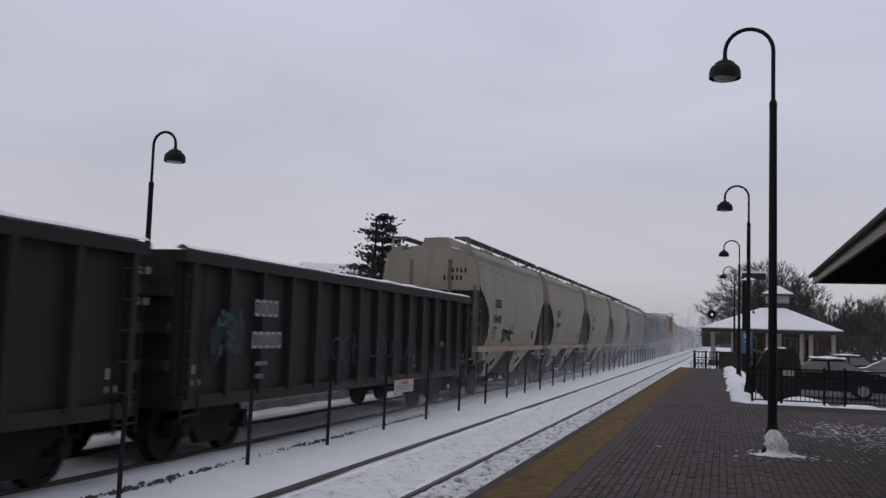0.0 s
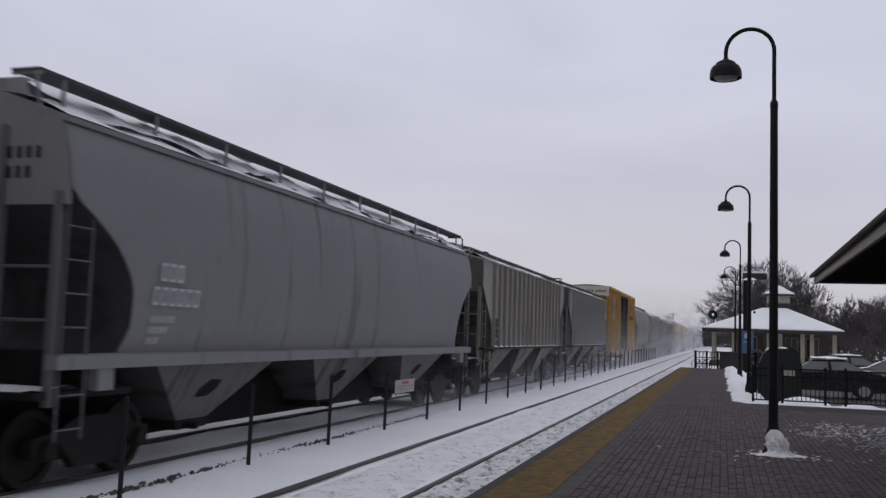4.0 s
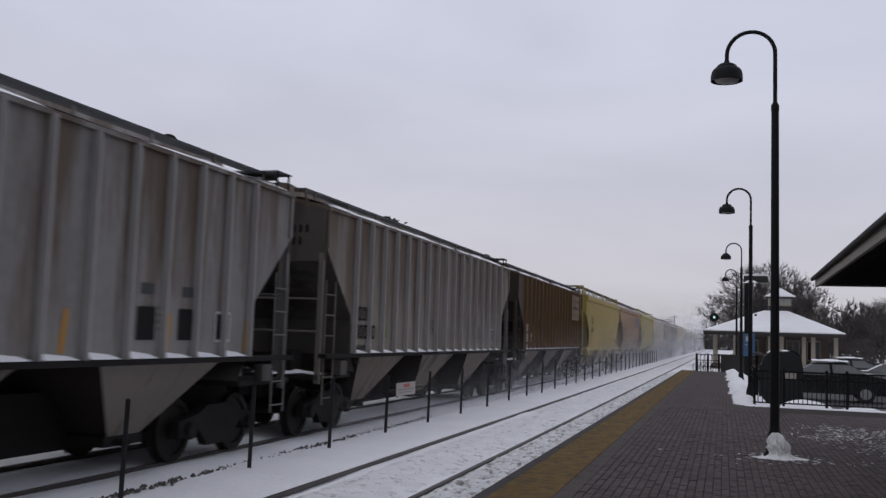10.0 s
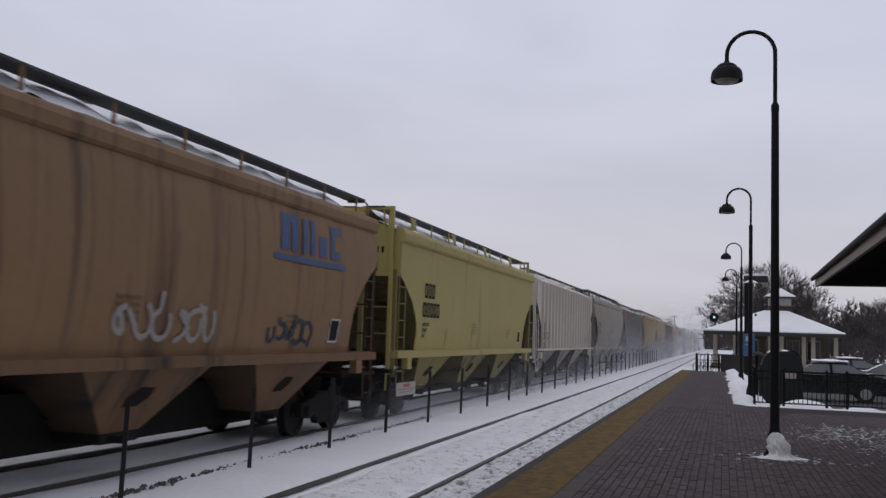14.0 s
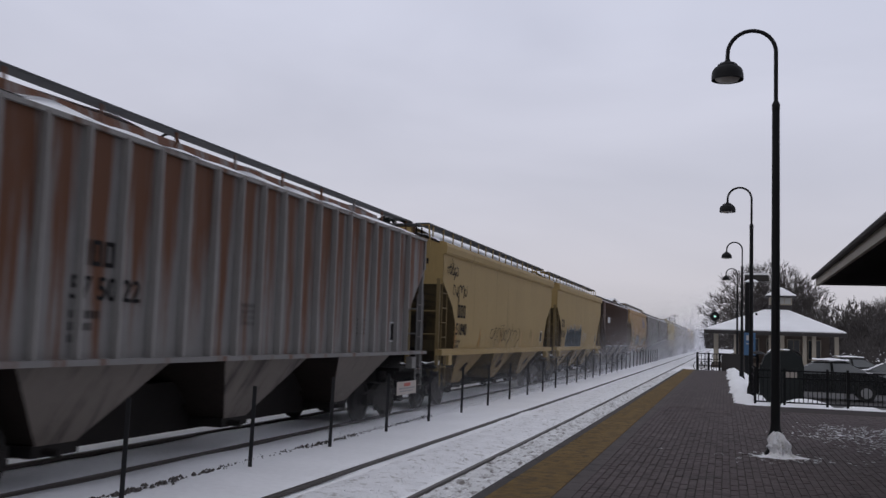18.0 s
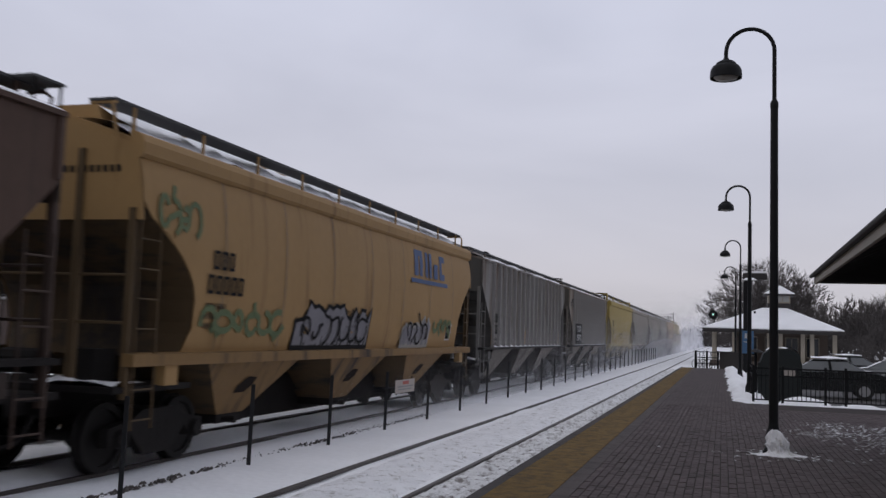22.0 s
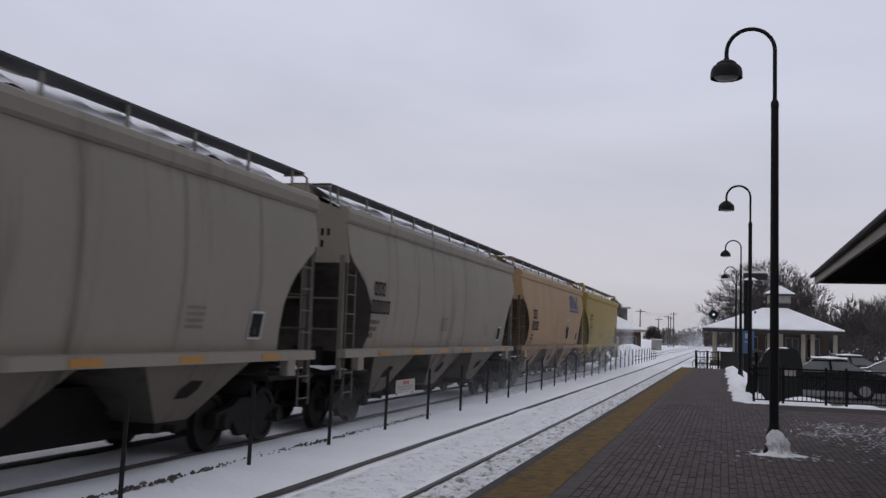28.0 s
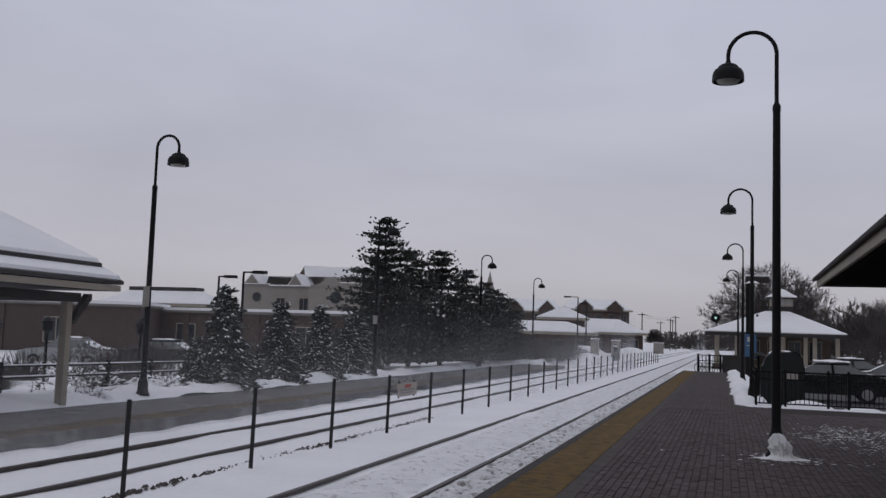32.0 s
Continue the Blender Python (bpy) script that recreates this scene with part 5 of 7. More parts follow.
def strip_on(mesh, style, pts, width, lift=0.012):
    """A painted band on the near side along (y, z) points."""
    for (y0, z0), (y1, z1) in zip(pts, pts[1:]):
        d = math.hypot(y1 - y0, z1 - z0) or 1.0
        ny, nz = -(z1 - z0) / d * width / 2, (y1 - y0) / d * width / 2
        q = [(y0 - ny, z0 - nz), (y1 - ny, z1 - nz), (y1 + ny, z1 + nz), (y0 + ny, z0 + nz)]
        mesh.add([(mark_x(style, z) + lift if style else lift, y, z) for y, z in q], [(0, 1, 2, 3)])
    return mesh


def patch_on(mesh, style, y0, y1, z0, z1, lift=0.012, slant=0.0):
    rows = steps(z0, z1, max(1, int((z1 - z0) / 0.25)))
    for a, b in zip(rows, rows[1:]):
        sa, sb = slant * (a - z0), slant * (b - z0)
        xa, xb = (mark_x(style, a), mark_x(style, b)) if style else (0, 0)
        mesh.add([(xa + lift, y0 + sa, a), (xa + lift, y1 + sa, a), (xb + lift, y1 + sb, b), (xb + lift, y0 + sb, b)], [(0, 1, 2, 3)])
    return mesh


def bars_on(mesh, style, y, z, count, tall, lift=0.013, gap=0.8, skip=()):
    """A row of plain bars of the size of letters."""
    for i in range(count):
        if i not in skip:
            a = y + i * tall * gap
            if tall >= 0.2:                             # a hollow block
                w, t = tall * 0.60, tall * 0.17
                patch_on(mesh, style, a, a + t, z, z + tall, lift)
                patch_on(mesh, style, a + w - t, a + w, z, z + tall, lift)
                patch_on(mesh, style, a + t, a + w - t, z, z + t, lift)
                patch_on(mesh, style, a + t, a + w - t, z + tall - t, z + tall, lift)
                continue
            patch_on(mesh, style, a, a + tall * 0.36, z, z + tall, lift)
    return mesh


def digits_on(car, style, text, y, z, tall, ink, lift=0.013):
    """A painted fleet number that follows the curve of the side."""
    cu = bpy.data.curves.new("number", "FONT")
    cu.body, cu.size, cu.offset = text, tall * 1.38, tall * 0.022
    tmp = new("number", cu)
    me = bpy.data.meshes.new_from_object(tmp.evaluated_get(bpy.context.evaluated_depsgraph_get()))
    bpy.data.objects.remove(tmp)
    for v in me.vertices:
        u, w = v.co.x, v.co.y
        v.co = ((mark_x(style, z + w) if style else 0.0) + lift, y + u, z + w)
    me.materials.clear()
    me.materials.append(M[ink])
    part("number", me, None, car, "painted fleet number", kind="stuff")


def scrawl(mesh, style, y, z, wide, tall, loops, width, seed, lift=0.015):
    """Spray-painted loops: no letters, only strokes."""
    rnd = random.Random(seed)
    for k in range(loops):
        cy, cz = y + wide * (k + 0.5) / loops, z + tall * 0.5
        a0, turn = rnd.uniform(0, 6.28), rnd.choice((-1, 1)) * rnd.uniform(3.0, 5.6)
        ry, rz = wide / loops * rnd.uniform(0.3, 0.62), tall * rnd.uniform(0.3, 0.5)
        pts = [(cy + ry * math.cos(a0 + turn * s), cz + rz * math.sin(a0 + turn * s) * (1 - 0.3 * s)) for s in steps(0, 1, 12)]
        pts.append((pts[-1][0] + rnd.uniform(-0.3, 0.4), pts[-1][1] + rnd.uniform(-0.3, 0.3)))
        strip_on(mesh, style, pts, width, lift)
    return mesh


def truck_meshes():
    frame_line = [(-1.12, 0.36), (-1.12, 0.60), (-0.62, 0.68), (-0.38, 0.80), (0.38, 0.80), (0.62, 0.68), (1.12, 0.60), (1.12, 0.36), (0.78, 0.36), (0.66, 0.52),
                  (0.42, 0.30), (0.34, 0.20), (-0.34, 0.20), (-0.42, 0.30), (-0.66, 0.52), (-0.78, 0.36)]
    side = Mesh().prism(frame_line, "x", 0.94, 1.08)
    caps = Mesh().tube([(1.08, 0, 0.457), (1.17, 0, 0.457)], [0.13, 0.11], 10)
    springs = Mesh()
    for y in (-0.2, 0.0, 0.2):
        springs.tube([(1.0, y, 0.3), (1.0, y, 0.62)], 0.085, 8)
    bolster = Mesh().box(-1.0, 1.0, -0.24, 0.24, 0.52, 0.80)
    rim = [(0.0, -0.06), (0.14, -0.06), (0.15, -0.03), (0.36, -0.02), (0.37, -0.06), (0.457, -0.06), (0.457, 0.05), (0.485, 0.06), (0.485, 0.09), (0.37, 0.09), (0.36, 0.03), (0.15, 0.05), (0.0, 0.06)]
    wheel = Mesh()
    for sx in (1, -1):
        n = 20
        verts = [(sx * (0.79 - u), r * math.cos(2 * math.pi * k / n), r * math.sin(2 * math.pi * k / n)) for r, u in rim for k in range(n)]
        wheel.add(verts, [(i * n + k, i * n + (k + 1) % n, (i + 1) * n + (k + 1) % n, (i + 1) * n + k) for i in range(len(rim) - 1) for k in range(n)])
    wheel.tube([(-0.9, 0, 0), (0.9, 0, 0)], 0.075, 8)
    return {"side_frame": side.data("side_frame", "steel"), "bearing_cap": caps.data("bearing_cap", "steel"), "spring_nest": springs.data("spring_nest", "steel"),
            "bolster": bolster.data("bolster", "steel"), "wheelset": wheel.data("wheelset", "wheel")}


TRUCK = truck_meshes()
WHEELS, CARS = [], []


def truck(car, y):
    t = part("truck", TRUCK["bolster"], None, car, at=pose(0, y, 0))
    part("side_frame", TRUCK["side_frame"], None, t)
    part("side_frame", TRUCK["side_frame"], None, t, at=pose(0, 0, 0, 0, 0, 180))
    for k in (-0.89, 0.89):
        part("bearing_cap", TRUCK["bearing_cap"], None, t, at=pose(0, k, 0))
    part("spring_nest", TRUCK["spring_nest"], None, t)
    for k in (-0.89, 0.89):
        WHEELS.append((part("wheelset", TRUCK["wheelset"], None, t, at=pose(0, k, 0.457)), k))


def ladder(x, y0, y1, z0, z1, r=0.017, step=0.38):
    m = Mesh().tube([(x, y0, z0), (x, y0, z1)], r, 6).tube([(x, y1, z0), (x, y1, z1)], r, 6)
    z = z0 + 0.12
    while z < z1 - 0.05:
        m.tube([(x, y0, z), (x, y1, z)], r * 0.75, 5)
        z += step
    return m


def coupler(car, y, way):
    m = Mesh().box(-0.11, 0.11, min(y, y + way * 0.62), max(y, y + way * 0.62), 0.76, 1.0)
    m.box(-0.2, 0.2, min(y + way * 0.5, y + way * 0.78), max(y + way * 0.5, y + way * 0.78), 0.72, 1.04)
    m.tube([(0.25, y + way * 0.05, 0.75), (0.28, y + way * 0.35, 0.45), (0.2, y + way * 0.7, 0.38)], 0.03, 6)
    part("coupler", m, "steel", car)


def hopper(s0, s1, style, coat, label, marks=None, ribs=17, panels=8, bulge=0.0, bays=3, chord=False, bands=False, seams=False, snow=True, sill_reflectors=False, rib_coat=None, deep_sill=False, gap=1.5, cage=False, board=None, drift=True, rib_in=1.42, clean=False):
    """A covered hopper car between the coupling points s0 and s1 along the train."""
    length = s1 - s0
    half = (length - gap) / 2
    car = thing("hopper_car", label, "railway car", group="freight train")
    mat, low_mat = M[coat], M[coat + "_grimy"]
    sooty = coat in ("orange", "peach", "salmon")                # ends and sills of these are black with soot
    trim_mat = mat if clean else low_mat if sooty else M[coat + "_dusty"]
    if style == "ribbed" and rib_coat is None and coat.startswith("grey"):
        rib_coat = "rib_grey"
    part("side_sheet", side_sheet(style, half, panels, bulge, 1), mat, car, smooth=True)
    part("far_side_sheet", side_sheet(style, half, panels, bulge, -1), mat, car, smooth=True)
    # Roof
    top_x = side_x(style, EAVE)
    crown = 4.52 if style == "ribbed" else 4.62
    arch = [(-top_x - 0.05, EAVE - 0.02), (-top_x - 0.05, EAVE + 0.04), (-top_x * 0.62, EAVE + (crown - EAVE) * 0.62), (-0.3, crown), (0.3, crown),
            (top_x * 0.62, EAVE + (crown - EAVE) * 0.62), (top_x + 0.05, EAVE + 0.04), (top_x + 0.05, EAVE - 0.02)]
    roof = part("roof", Mesh().prism(arch[::-1], "y", -half, half), M[rib_coat] if rib_coat and clean else mat, car)
    part("hatch_trough", Mesh().prism([(-0.48, crown - 0.02), (-0.38, crown + 0.27), (0.38, crown + 0.27), (0.48, crown - 0.02)][::-1], "y", -half + 0.5, half - 0.5), mat, roof)
    if snow:
        m = Mesh()
        for sg in (1, -1):
            xs = steps(0.42, top_x - 0.02, 4)
            m.sheet([sg * x for x in xs][::sg], steps(-half + 0.1, half - 0.1, 60),
                    lambda x, y: lerp_rows([(0.3, crown), (top_x * 0.62, EAVE + (crown - EAVE) * 0.62), (top_x, EAVE + 0.05)], abs(x)) + 0.02
                    + max(-0.05, 0.12 * (0.3 + wob(x, y * 1.7, 0.8, s0)) * math.sin(math.pi * max(0.02, min(1, (abs(x) - 0.4) / (top_x - 0.4))))))
        if style != "ribbed" and drift:                 # drifts banked up against the hatch trough
            for sg in (1, -1):
                m.sheet([sg * x for x in steps(0.40, 1.18, 5)][::sg], steps(-half + 0.55, half - 0.55, 90),
                        lambda x, y: crown + 0.28 - 0.60 * (abs(x) - 0.40) + 0.09 * wob(x * 1.2, y * 2.0, 0.9, s0 + 7) + 0.05 * wob(x, y, 3.1, s0))
        m.sheet(steps(-0.37, 0.37, 4), steps(-half + 0.6, half - 0.6, 70), lambda x, y: crown + 0.275 + 0.09 * wob(x, y * 0.8, 1.0, s0 + 3))
        part("roof_snow", m, "snow", roof, "patchy white snow", smooth=True)
        low_ridge = 0.0 if style == "ribbed" else 0.055
        ridge = Mesh().sheet(steps(top_x - 0.22, top_x + 0.045, 4), steps(-half + 0.05, half - 0.05, 90),
                             lambda x, y: EAVE + 0.035 + max(-0.02, 0.05 - low_ridge + 0.07 * wob(y * 0.9, s0, 1.0, 4)) * (1 - ((x - top_x + 0.09) / 0.135) ** 2))
        part("eave_snow", ridge, "snow", roof, "ridge of white snow along the eave", smooth=True)
    if chord:
        for sg in (1, -1):
            x = side_x(style, 4.1)
            o = [(x - 0.02, 4.03), (x + 0.045, 4.045), (x + 0.085, 4.09), (x + 0.09, 4.24), (x + 0.05, 4.33), (x - 0.03, 4.37), (x - 0.14, 4.38)]
            part("top_chord", Mesh().prism([(sg * u, v) for u, v in o][::-sg], "y", -half - 0.03, half + 0.03), mat, car)
    if bands:
        for k, z in enumerate((3.97, 4.09, 4.21, 4.33)):
            x = side_x(style, z)
            for sg in (1, -1):
                if k == 3:                              # plain rounded shoulder above the bands
                    o = [(x + 0.01, 4.34), (x - 0.03, 4.42), (x - 0.12, 4.50), (x - 0.26, 4.56), (x - 0.44, 4.60), (x - 0.44, 4.34)]
                    part("roof_shoulder", Mesh().prism([(sg * p, q) for p, q in o][::-sg], "y", -half - 0.01, half + 0.01), mat, car)
                part("roof_band", Mesh().prism([(sg * u, v) for u, v in [(x - 0.03, z - 0.05), (x + 0.03, z - 0.035), (x + 0.015, z + 0.045), (x - 0.05, z + 0.05)]][::-sg], "y", -half - 0.01, half + 0.01), mat, car)
    # Running boards on brackets
    board_z = board or {"ribbed": 4.56, "flat": 4.80, "round": 4.76}[style]
    for sg in (1, -1):
        bx = (0.76, 1.15) if style != "ribbed" else (0.86, 1.10)
        b = part("running_board", Mesh().box(min(sg * bx[0], sg * bx[1]), max(sg * bx[0], sg * bx[1]), -half - 0.15, half + 0.15, board_z, board_z + 0.035), "grating", car)
        if sg > 0:
            legs = 16 if style == "flat" and not cage else 9 if length > 14 else 7
            for y in steps(-half + 0.3, half - 0.3, legs):
                part("bracket", Mesh().box(bx[1] - 0.04, bx[1] - 0.01, y - 0.024, y + 0.024, EAVE + 0.10, board_z), mat, b)
            if cage:
                for f in (-0.72, -0.24, 0.24, 0.72):
                    g = f * half
                    part("gusset", Mesh().prism([(g - 0.42, board_z), (g - 0.10, EAVE + 0.36), (g + 0.06, EAVE + 0.10), (g + 0.16, EAVE + 0.10), (g + 0.06, EAVE + 0.40), (g + 0.02, board_z)], "x", bx[1] - 0.03, bx[1]), mat, b)
        for e in (-1, 1):
            y = e * (half + 0.12)
            part("end_rail", Mesh().tube([(sg * bx[0], y, board_z - 0.02), (sg * bx[1], y, board_z - 0.02), (sg * (bx[1] + 0.02), y + e * 0.1, board_z - 0.06), (sg * (bx[1] + 0.05), y + e * 0.02, EAVE + 0.02)], 0.022, 6), mat, car)
    # Ends: bulkhead, slope sheet, platform, posts
    for e in (-1, 1):
        rows = [(side_x(style, z) - 0.012, z) for z in (3.25, 3.5, 3.75, 4.0, EAVE)]
        wall = [(-u, v) for u, v in rows[:1]] + rows + [(0.3, crown - 0.03), (-0.3, crown - 0.03)] + [(-u, v) for u, v in rows[:0:-1]]
        # ribbed end walls go dark: the hollow's shade is in the colour
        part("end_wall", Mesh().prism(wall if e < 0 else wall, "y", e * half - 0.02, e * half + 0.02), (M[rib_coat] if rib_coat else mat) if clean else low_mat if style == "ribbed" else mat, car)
        if e < 0:
            m = Mesh()
            for k in range(9 if sooty else 0):
                m.box(0.34 + 0.10 * k, 0.40 + 0.10 * k, -half - 0.026, -half - 0.02, 3.86, 3.95)
            for k in range(0 if sooty else 5):
                m.box(0.55 + 0.13 * k, 0.61 + 0.13 * k, -half - 0.026, -half - 0.02, 3.78, 3.92)
                m.box(0.42 + 0.13 * k, 0.48 + 0.13 * k, -half - 0.026, -half - 0.02, 3.55, 3.69)
            part("end_lettering", m, "ink" if coat not in ("brown", "brown_red") else "white_ink", car, kind="stuff")
        for xs in (-0.62, 0.62):
            part("end_stake", Mesh().box(xs - 0.05, xs + 0.05, e * half - 0.05, e * half + 0.05, 1.1, EAVE - 0.05), trim_mat, car)
        slope = Mesh()
        cut = SIDES[style]["cut"]
        zs = steps(1.18, cut[-1][0] + 0.02, 14)
        for k, z in enumerate(zs):
            d = lerp_rows(cut, z) + max(0.0, 1.5 - z) * 0.8
            w = side_x(style, max(1.5, z)) - 0.012
            for thick in (0.0, 0.03):
                slope.v += [(-w, e * (half - d - 0.01 - thick), z), (w, e * (half - d - 0.01 - thick), z)]
        for k in range(len(zs) - 1):
            a = 4 * k
            slope.f += [(a, a + 1, a + 5, a + 4), (a + 3, a + 2, a + 6, a + 7)]
        # grime plus painted shade of the open end
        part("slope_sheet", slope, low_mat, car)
        deck = part("end_platform", Mesh().box(-1.45, 1.45, min(e * (half - 1.5), e * (half + 0.25)), max(e * (half - 1.5), e * (half + 0.25)), 1.08, 1.16), "steel", car)
        if snow and e < 0:
            m = Mesh().sheet(steps(0.2, 1.4, 6), [e * (half + 0.2) + d for d in steps(0, 0.7, 4)], lambda x, y: 1.16 + max(0, 0.12 * wob(x * 3, y * 3, 1, s0) + 0.03))
            part("platform_snow", m, "snow", deck, smooth=True)
        for xs in (-1.42, 1.42):
            part("corner_post", Mesh().box(xs - 0.045, xs + 0.045, e * half - 0.045, e * half + 0.045, 1.0, 3.4), trim_mat, car)
            part("side_ladder", ladder(xs * 1.06, e * (half - 0.05), e * (half - 0.5), 0.62, 3.35 if style != "ribbed" else 2.9), trim_mat, car)
        part("end_handrail", Mesh().tube([(-1.42, e * half, 1.95), (1.42, e * half, 1.95)], 0.02, 6).tube([(-1.42, e * half, 2.55), (1.42, e * half, 2.55)], 0.02, 6), trim_mat, car)
        part("brake_valve", Mesh().box(0.3, 0.75, min(e * (half - 0.75), e * (half - 0.3)), max(e * (half - 0.75), e * (half - 0.3)), 1.16, 1.6), "steel", car)
        part("air_tank", Mesh().tube([(-0.9, e * half * 0.93, 1.4), (-0.2, e * half * 0.93, 1.4)], 0.17, 10), "steel", car)
        if style == "ribbed" and e > 0:                  # raised walkway across the roof's end
            y0, y1 = half - 0.42, half + 0.10
            walkway = part("end_walkway", Mesh().box(0.25, 1.40, y0, y1, 4.575, 4.605), "grating", car)
            for xs in (0.30, 1.37):
                part("bracket", Mesh().tube([(xs, y0 + 0.05, EAVE + 0.1), (xs, y0 + 0.05, 4.575)], 0.018, 5).tube([(xs, y1 - 0.04, EAVE - 0.1), (xs, y1 - 0.04, 4.575)], 0.018, 5), "steel", walkway)
        if cage:
            part("cage_post", Mesh().box(1.30, 1.38, min(e * (half + 0.05), e * (half + 0.13)), max(e * (half + 0.05), e * (half + 0.13)), 0.7, board_z), mat, car)
            part("cage_bar", Mesh().box(0.6, 1.38, min(e * (half + 0.05), e * (half + 0.12)), max(e * (half + 0.05), e * (half + 0.12)), board_z - 0.05, board_z + 0.03), mat, car)
        coupler(car, e * (half + 0.1), e)
        truck(car, e * (half - 1.35))
    # Sills
    part("centre_sill", Mesh().box(-0.3, 0.3, -half - 0.1, half + 0.1, 0.72, 1.08), "steel", car)
    part("brake_rigging", Mesh().box(-0.22, 0.22, -half + 2.7, half - 2.7, 0.30, 0.72), "steel", car)
    for sg in (1, -1):
        x0 = 1.40 if style != "ribbed" else 1.44
        o = [(x0, SILL - 0.11), (x0 + 0.17, SILL - 0.11), (x0 + 0.17, SILL + 0.04), (x0, SILL + 0.06)]
        if style == "ribbed":
            o = [(x0, SILL - 0.05), (x0 + 0.17, SILL - 0.05), (x0 + 0.17, SILL + 0.02), (x0, SILL + 0.03)]
        if deep_sill:
            o = [(x0, SILL - 0.5), (x0 + 0.14, SILL - 0.5), (x0 + 0.19, SILL - 0.05), (x0 + 0.16, SILL + 0.04), (x0, SILL + 0.06)]
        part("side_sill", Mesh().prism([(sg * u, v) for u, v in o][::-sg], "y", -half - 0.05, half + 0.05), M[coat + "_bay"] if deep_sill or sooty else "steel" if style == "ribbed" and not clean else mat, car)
        for e in (-1, 1):
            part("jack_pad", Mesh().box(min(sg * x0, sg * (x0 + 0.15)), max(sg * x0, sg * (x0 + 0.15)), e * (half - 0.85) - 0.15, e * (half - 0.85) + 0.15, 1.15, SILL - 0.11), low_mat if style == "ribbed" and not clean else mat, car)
    # Discharge bays
    span = 2 * (half - 1.35)
    each = span / bays
    low = 0.50 if style == "ribbed" else 0.56
    for i in range(bays):
        yc = -half + 1.35 + each * (i + 0.5)
        a, b, u = each / 2 * (0.66 if style == "ribbed" else 0.71), 0.36 if style == "ribbed" else 0.42, 0.84 if style == "ribbed" else 0.92
        verts = [(-1.42, yc - a, SILL - 0.06), (1.42, yc - a, SILL - 0.06), (1.42, yc + a, SILL - 0.06), (-1.42, yc + a, SILL - 0.06),
                 (-u, yc - b, low), (u, yc - b, low), (u, yc + b, low), (-u, yc + b, low)]
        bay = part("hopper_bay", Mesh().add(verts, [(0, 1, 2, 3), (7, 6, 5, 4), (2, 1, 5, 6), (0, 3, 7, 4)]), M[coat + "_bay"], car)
        # darker than the bay's outer face: shade painted on the down-facing slopes
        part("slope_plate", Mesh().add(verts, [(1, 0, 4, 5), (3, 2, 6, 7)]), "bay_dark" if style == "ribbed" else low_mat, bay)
        if style != "ribbed":                           # dark cover on the sloping plate
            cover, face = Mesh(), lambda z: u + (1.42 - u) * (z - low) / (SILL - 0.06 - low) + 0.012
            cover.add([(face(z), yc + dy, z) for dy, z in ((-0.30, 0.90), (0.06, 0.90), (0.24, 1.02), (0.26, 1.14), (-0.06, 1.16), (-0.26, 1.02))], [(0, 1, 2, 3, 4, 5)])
            part("bay_cover", cover, "bay_dark", bay, "dark cover plate")
        part("outlet_gate", Mesh().box(-u, u, yc - 0.42, yc + 0.42, low - 0.14, low).tube([(u, yc - 0.2, low - 0.08), (u + 0.22, yc - 0.2, low - 0.08)], 0.05, 6), "steel", bay)
    # Ribs
    if style == "ribbed":
        me = Mesh().prism([(-0.024, 0.0), (-0.020, 0.10), (0.020, 0.10), (0.024, 0.0)], "z", SILL + 0.02, EAVE).data("rib", M[rib_coat] if rib_coat else mat)
        short = Mesh().prism([(-0.05, 0.0), (-0.05, 0.03), (0.05, 0.03), (0.05, 0.0)], "z", 3.5, EAVE).data("end_rib", mat)
        turn = Matrix.Rotation(radians(-90), 4, "Z")
        for i, y in enumerate(steps(-half + rib_in, half - rib_in, ribs - 1)):
            part("rib", me, None, car, at=pose(1.50, y, 0) @ turn)
        for e in (-1, 1):
            part("end_rib", short, None, car, at=pose(1.50, e * (half - 0.06), 0) @ turn)
        m = Mesh()
        for i, y in enumerate(steps(-half + rib_in, half - rib_in, ribs - 1)[:-1]):
            w = 2 * (half - rib_in) / (ribs - 1)
            if wob(i, s0, 3.1) > -0.6:
                a = 0.055 + 0.07 * abs(wob(i, s0, 5.3))
                m.add([(1.50, y + 0.07, SILL + 0.04), (1.62, y + 0.05, SILL + 0.03), (1.50, y + 0.05, SILL + 0.05 + a), (1.50, y + w * 0.9, SILL + 0.04), (1.62, y + w * 0.8, SILL + 0.03), (1.50, y + w * 0.7, SILL + 0.05 + a * 0.4)],
                      [(0, 1, 2), (3, 5, 4), (1, 4, 5, 2), (0, 3, 4, 1)])
        if not clean:
            part("sill_snow", m, "snow", car, "small wedges of snow on the sill", kind="stuff")
    if seams:
        m = Mesh()
        zs = steps(1.6, 4.15, 10)
        for y in steps(-half, half, panels)[1:-1]:
            pts = [(y, z) for z in zs if abs(y) < half - lerp_rows(SIDES[style]["cut"], z)]
            strip_on(m, style, pts, 0.022, 0.008)
        part("weld_seams", m, "seam", car, kind="stuff")
    if sill_reflectors:
        for f in (-0.72, -0.42, -0.12, 0.175, 0.47, 0.78):
            part("reflector", Mesh().box(1.571, 1.577, f * half - 0.30, f * half + 0.30, SILL - 0.09, SILL + 0.01), "orange_ink", car, "orange reflector")
    CARS.append((car, (s0 + s1) / 2))
    if marks:
        marks(car, style, half)
    return car


M["seam"] = material("weld_seam_grime", (0.15, 0.128, 0.10), 0.7, scale=4, vary=0.3)


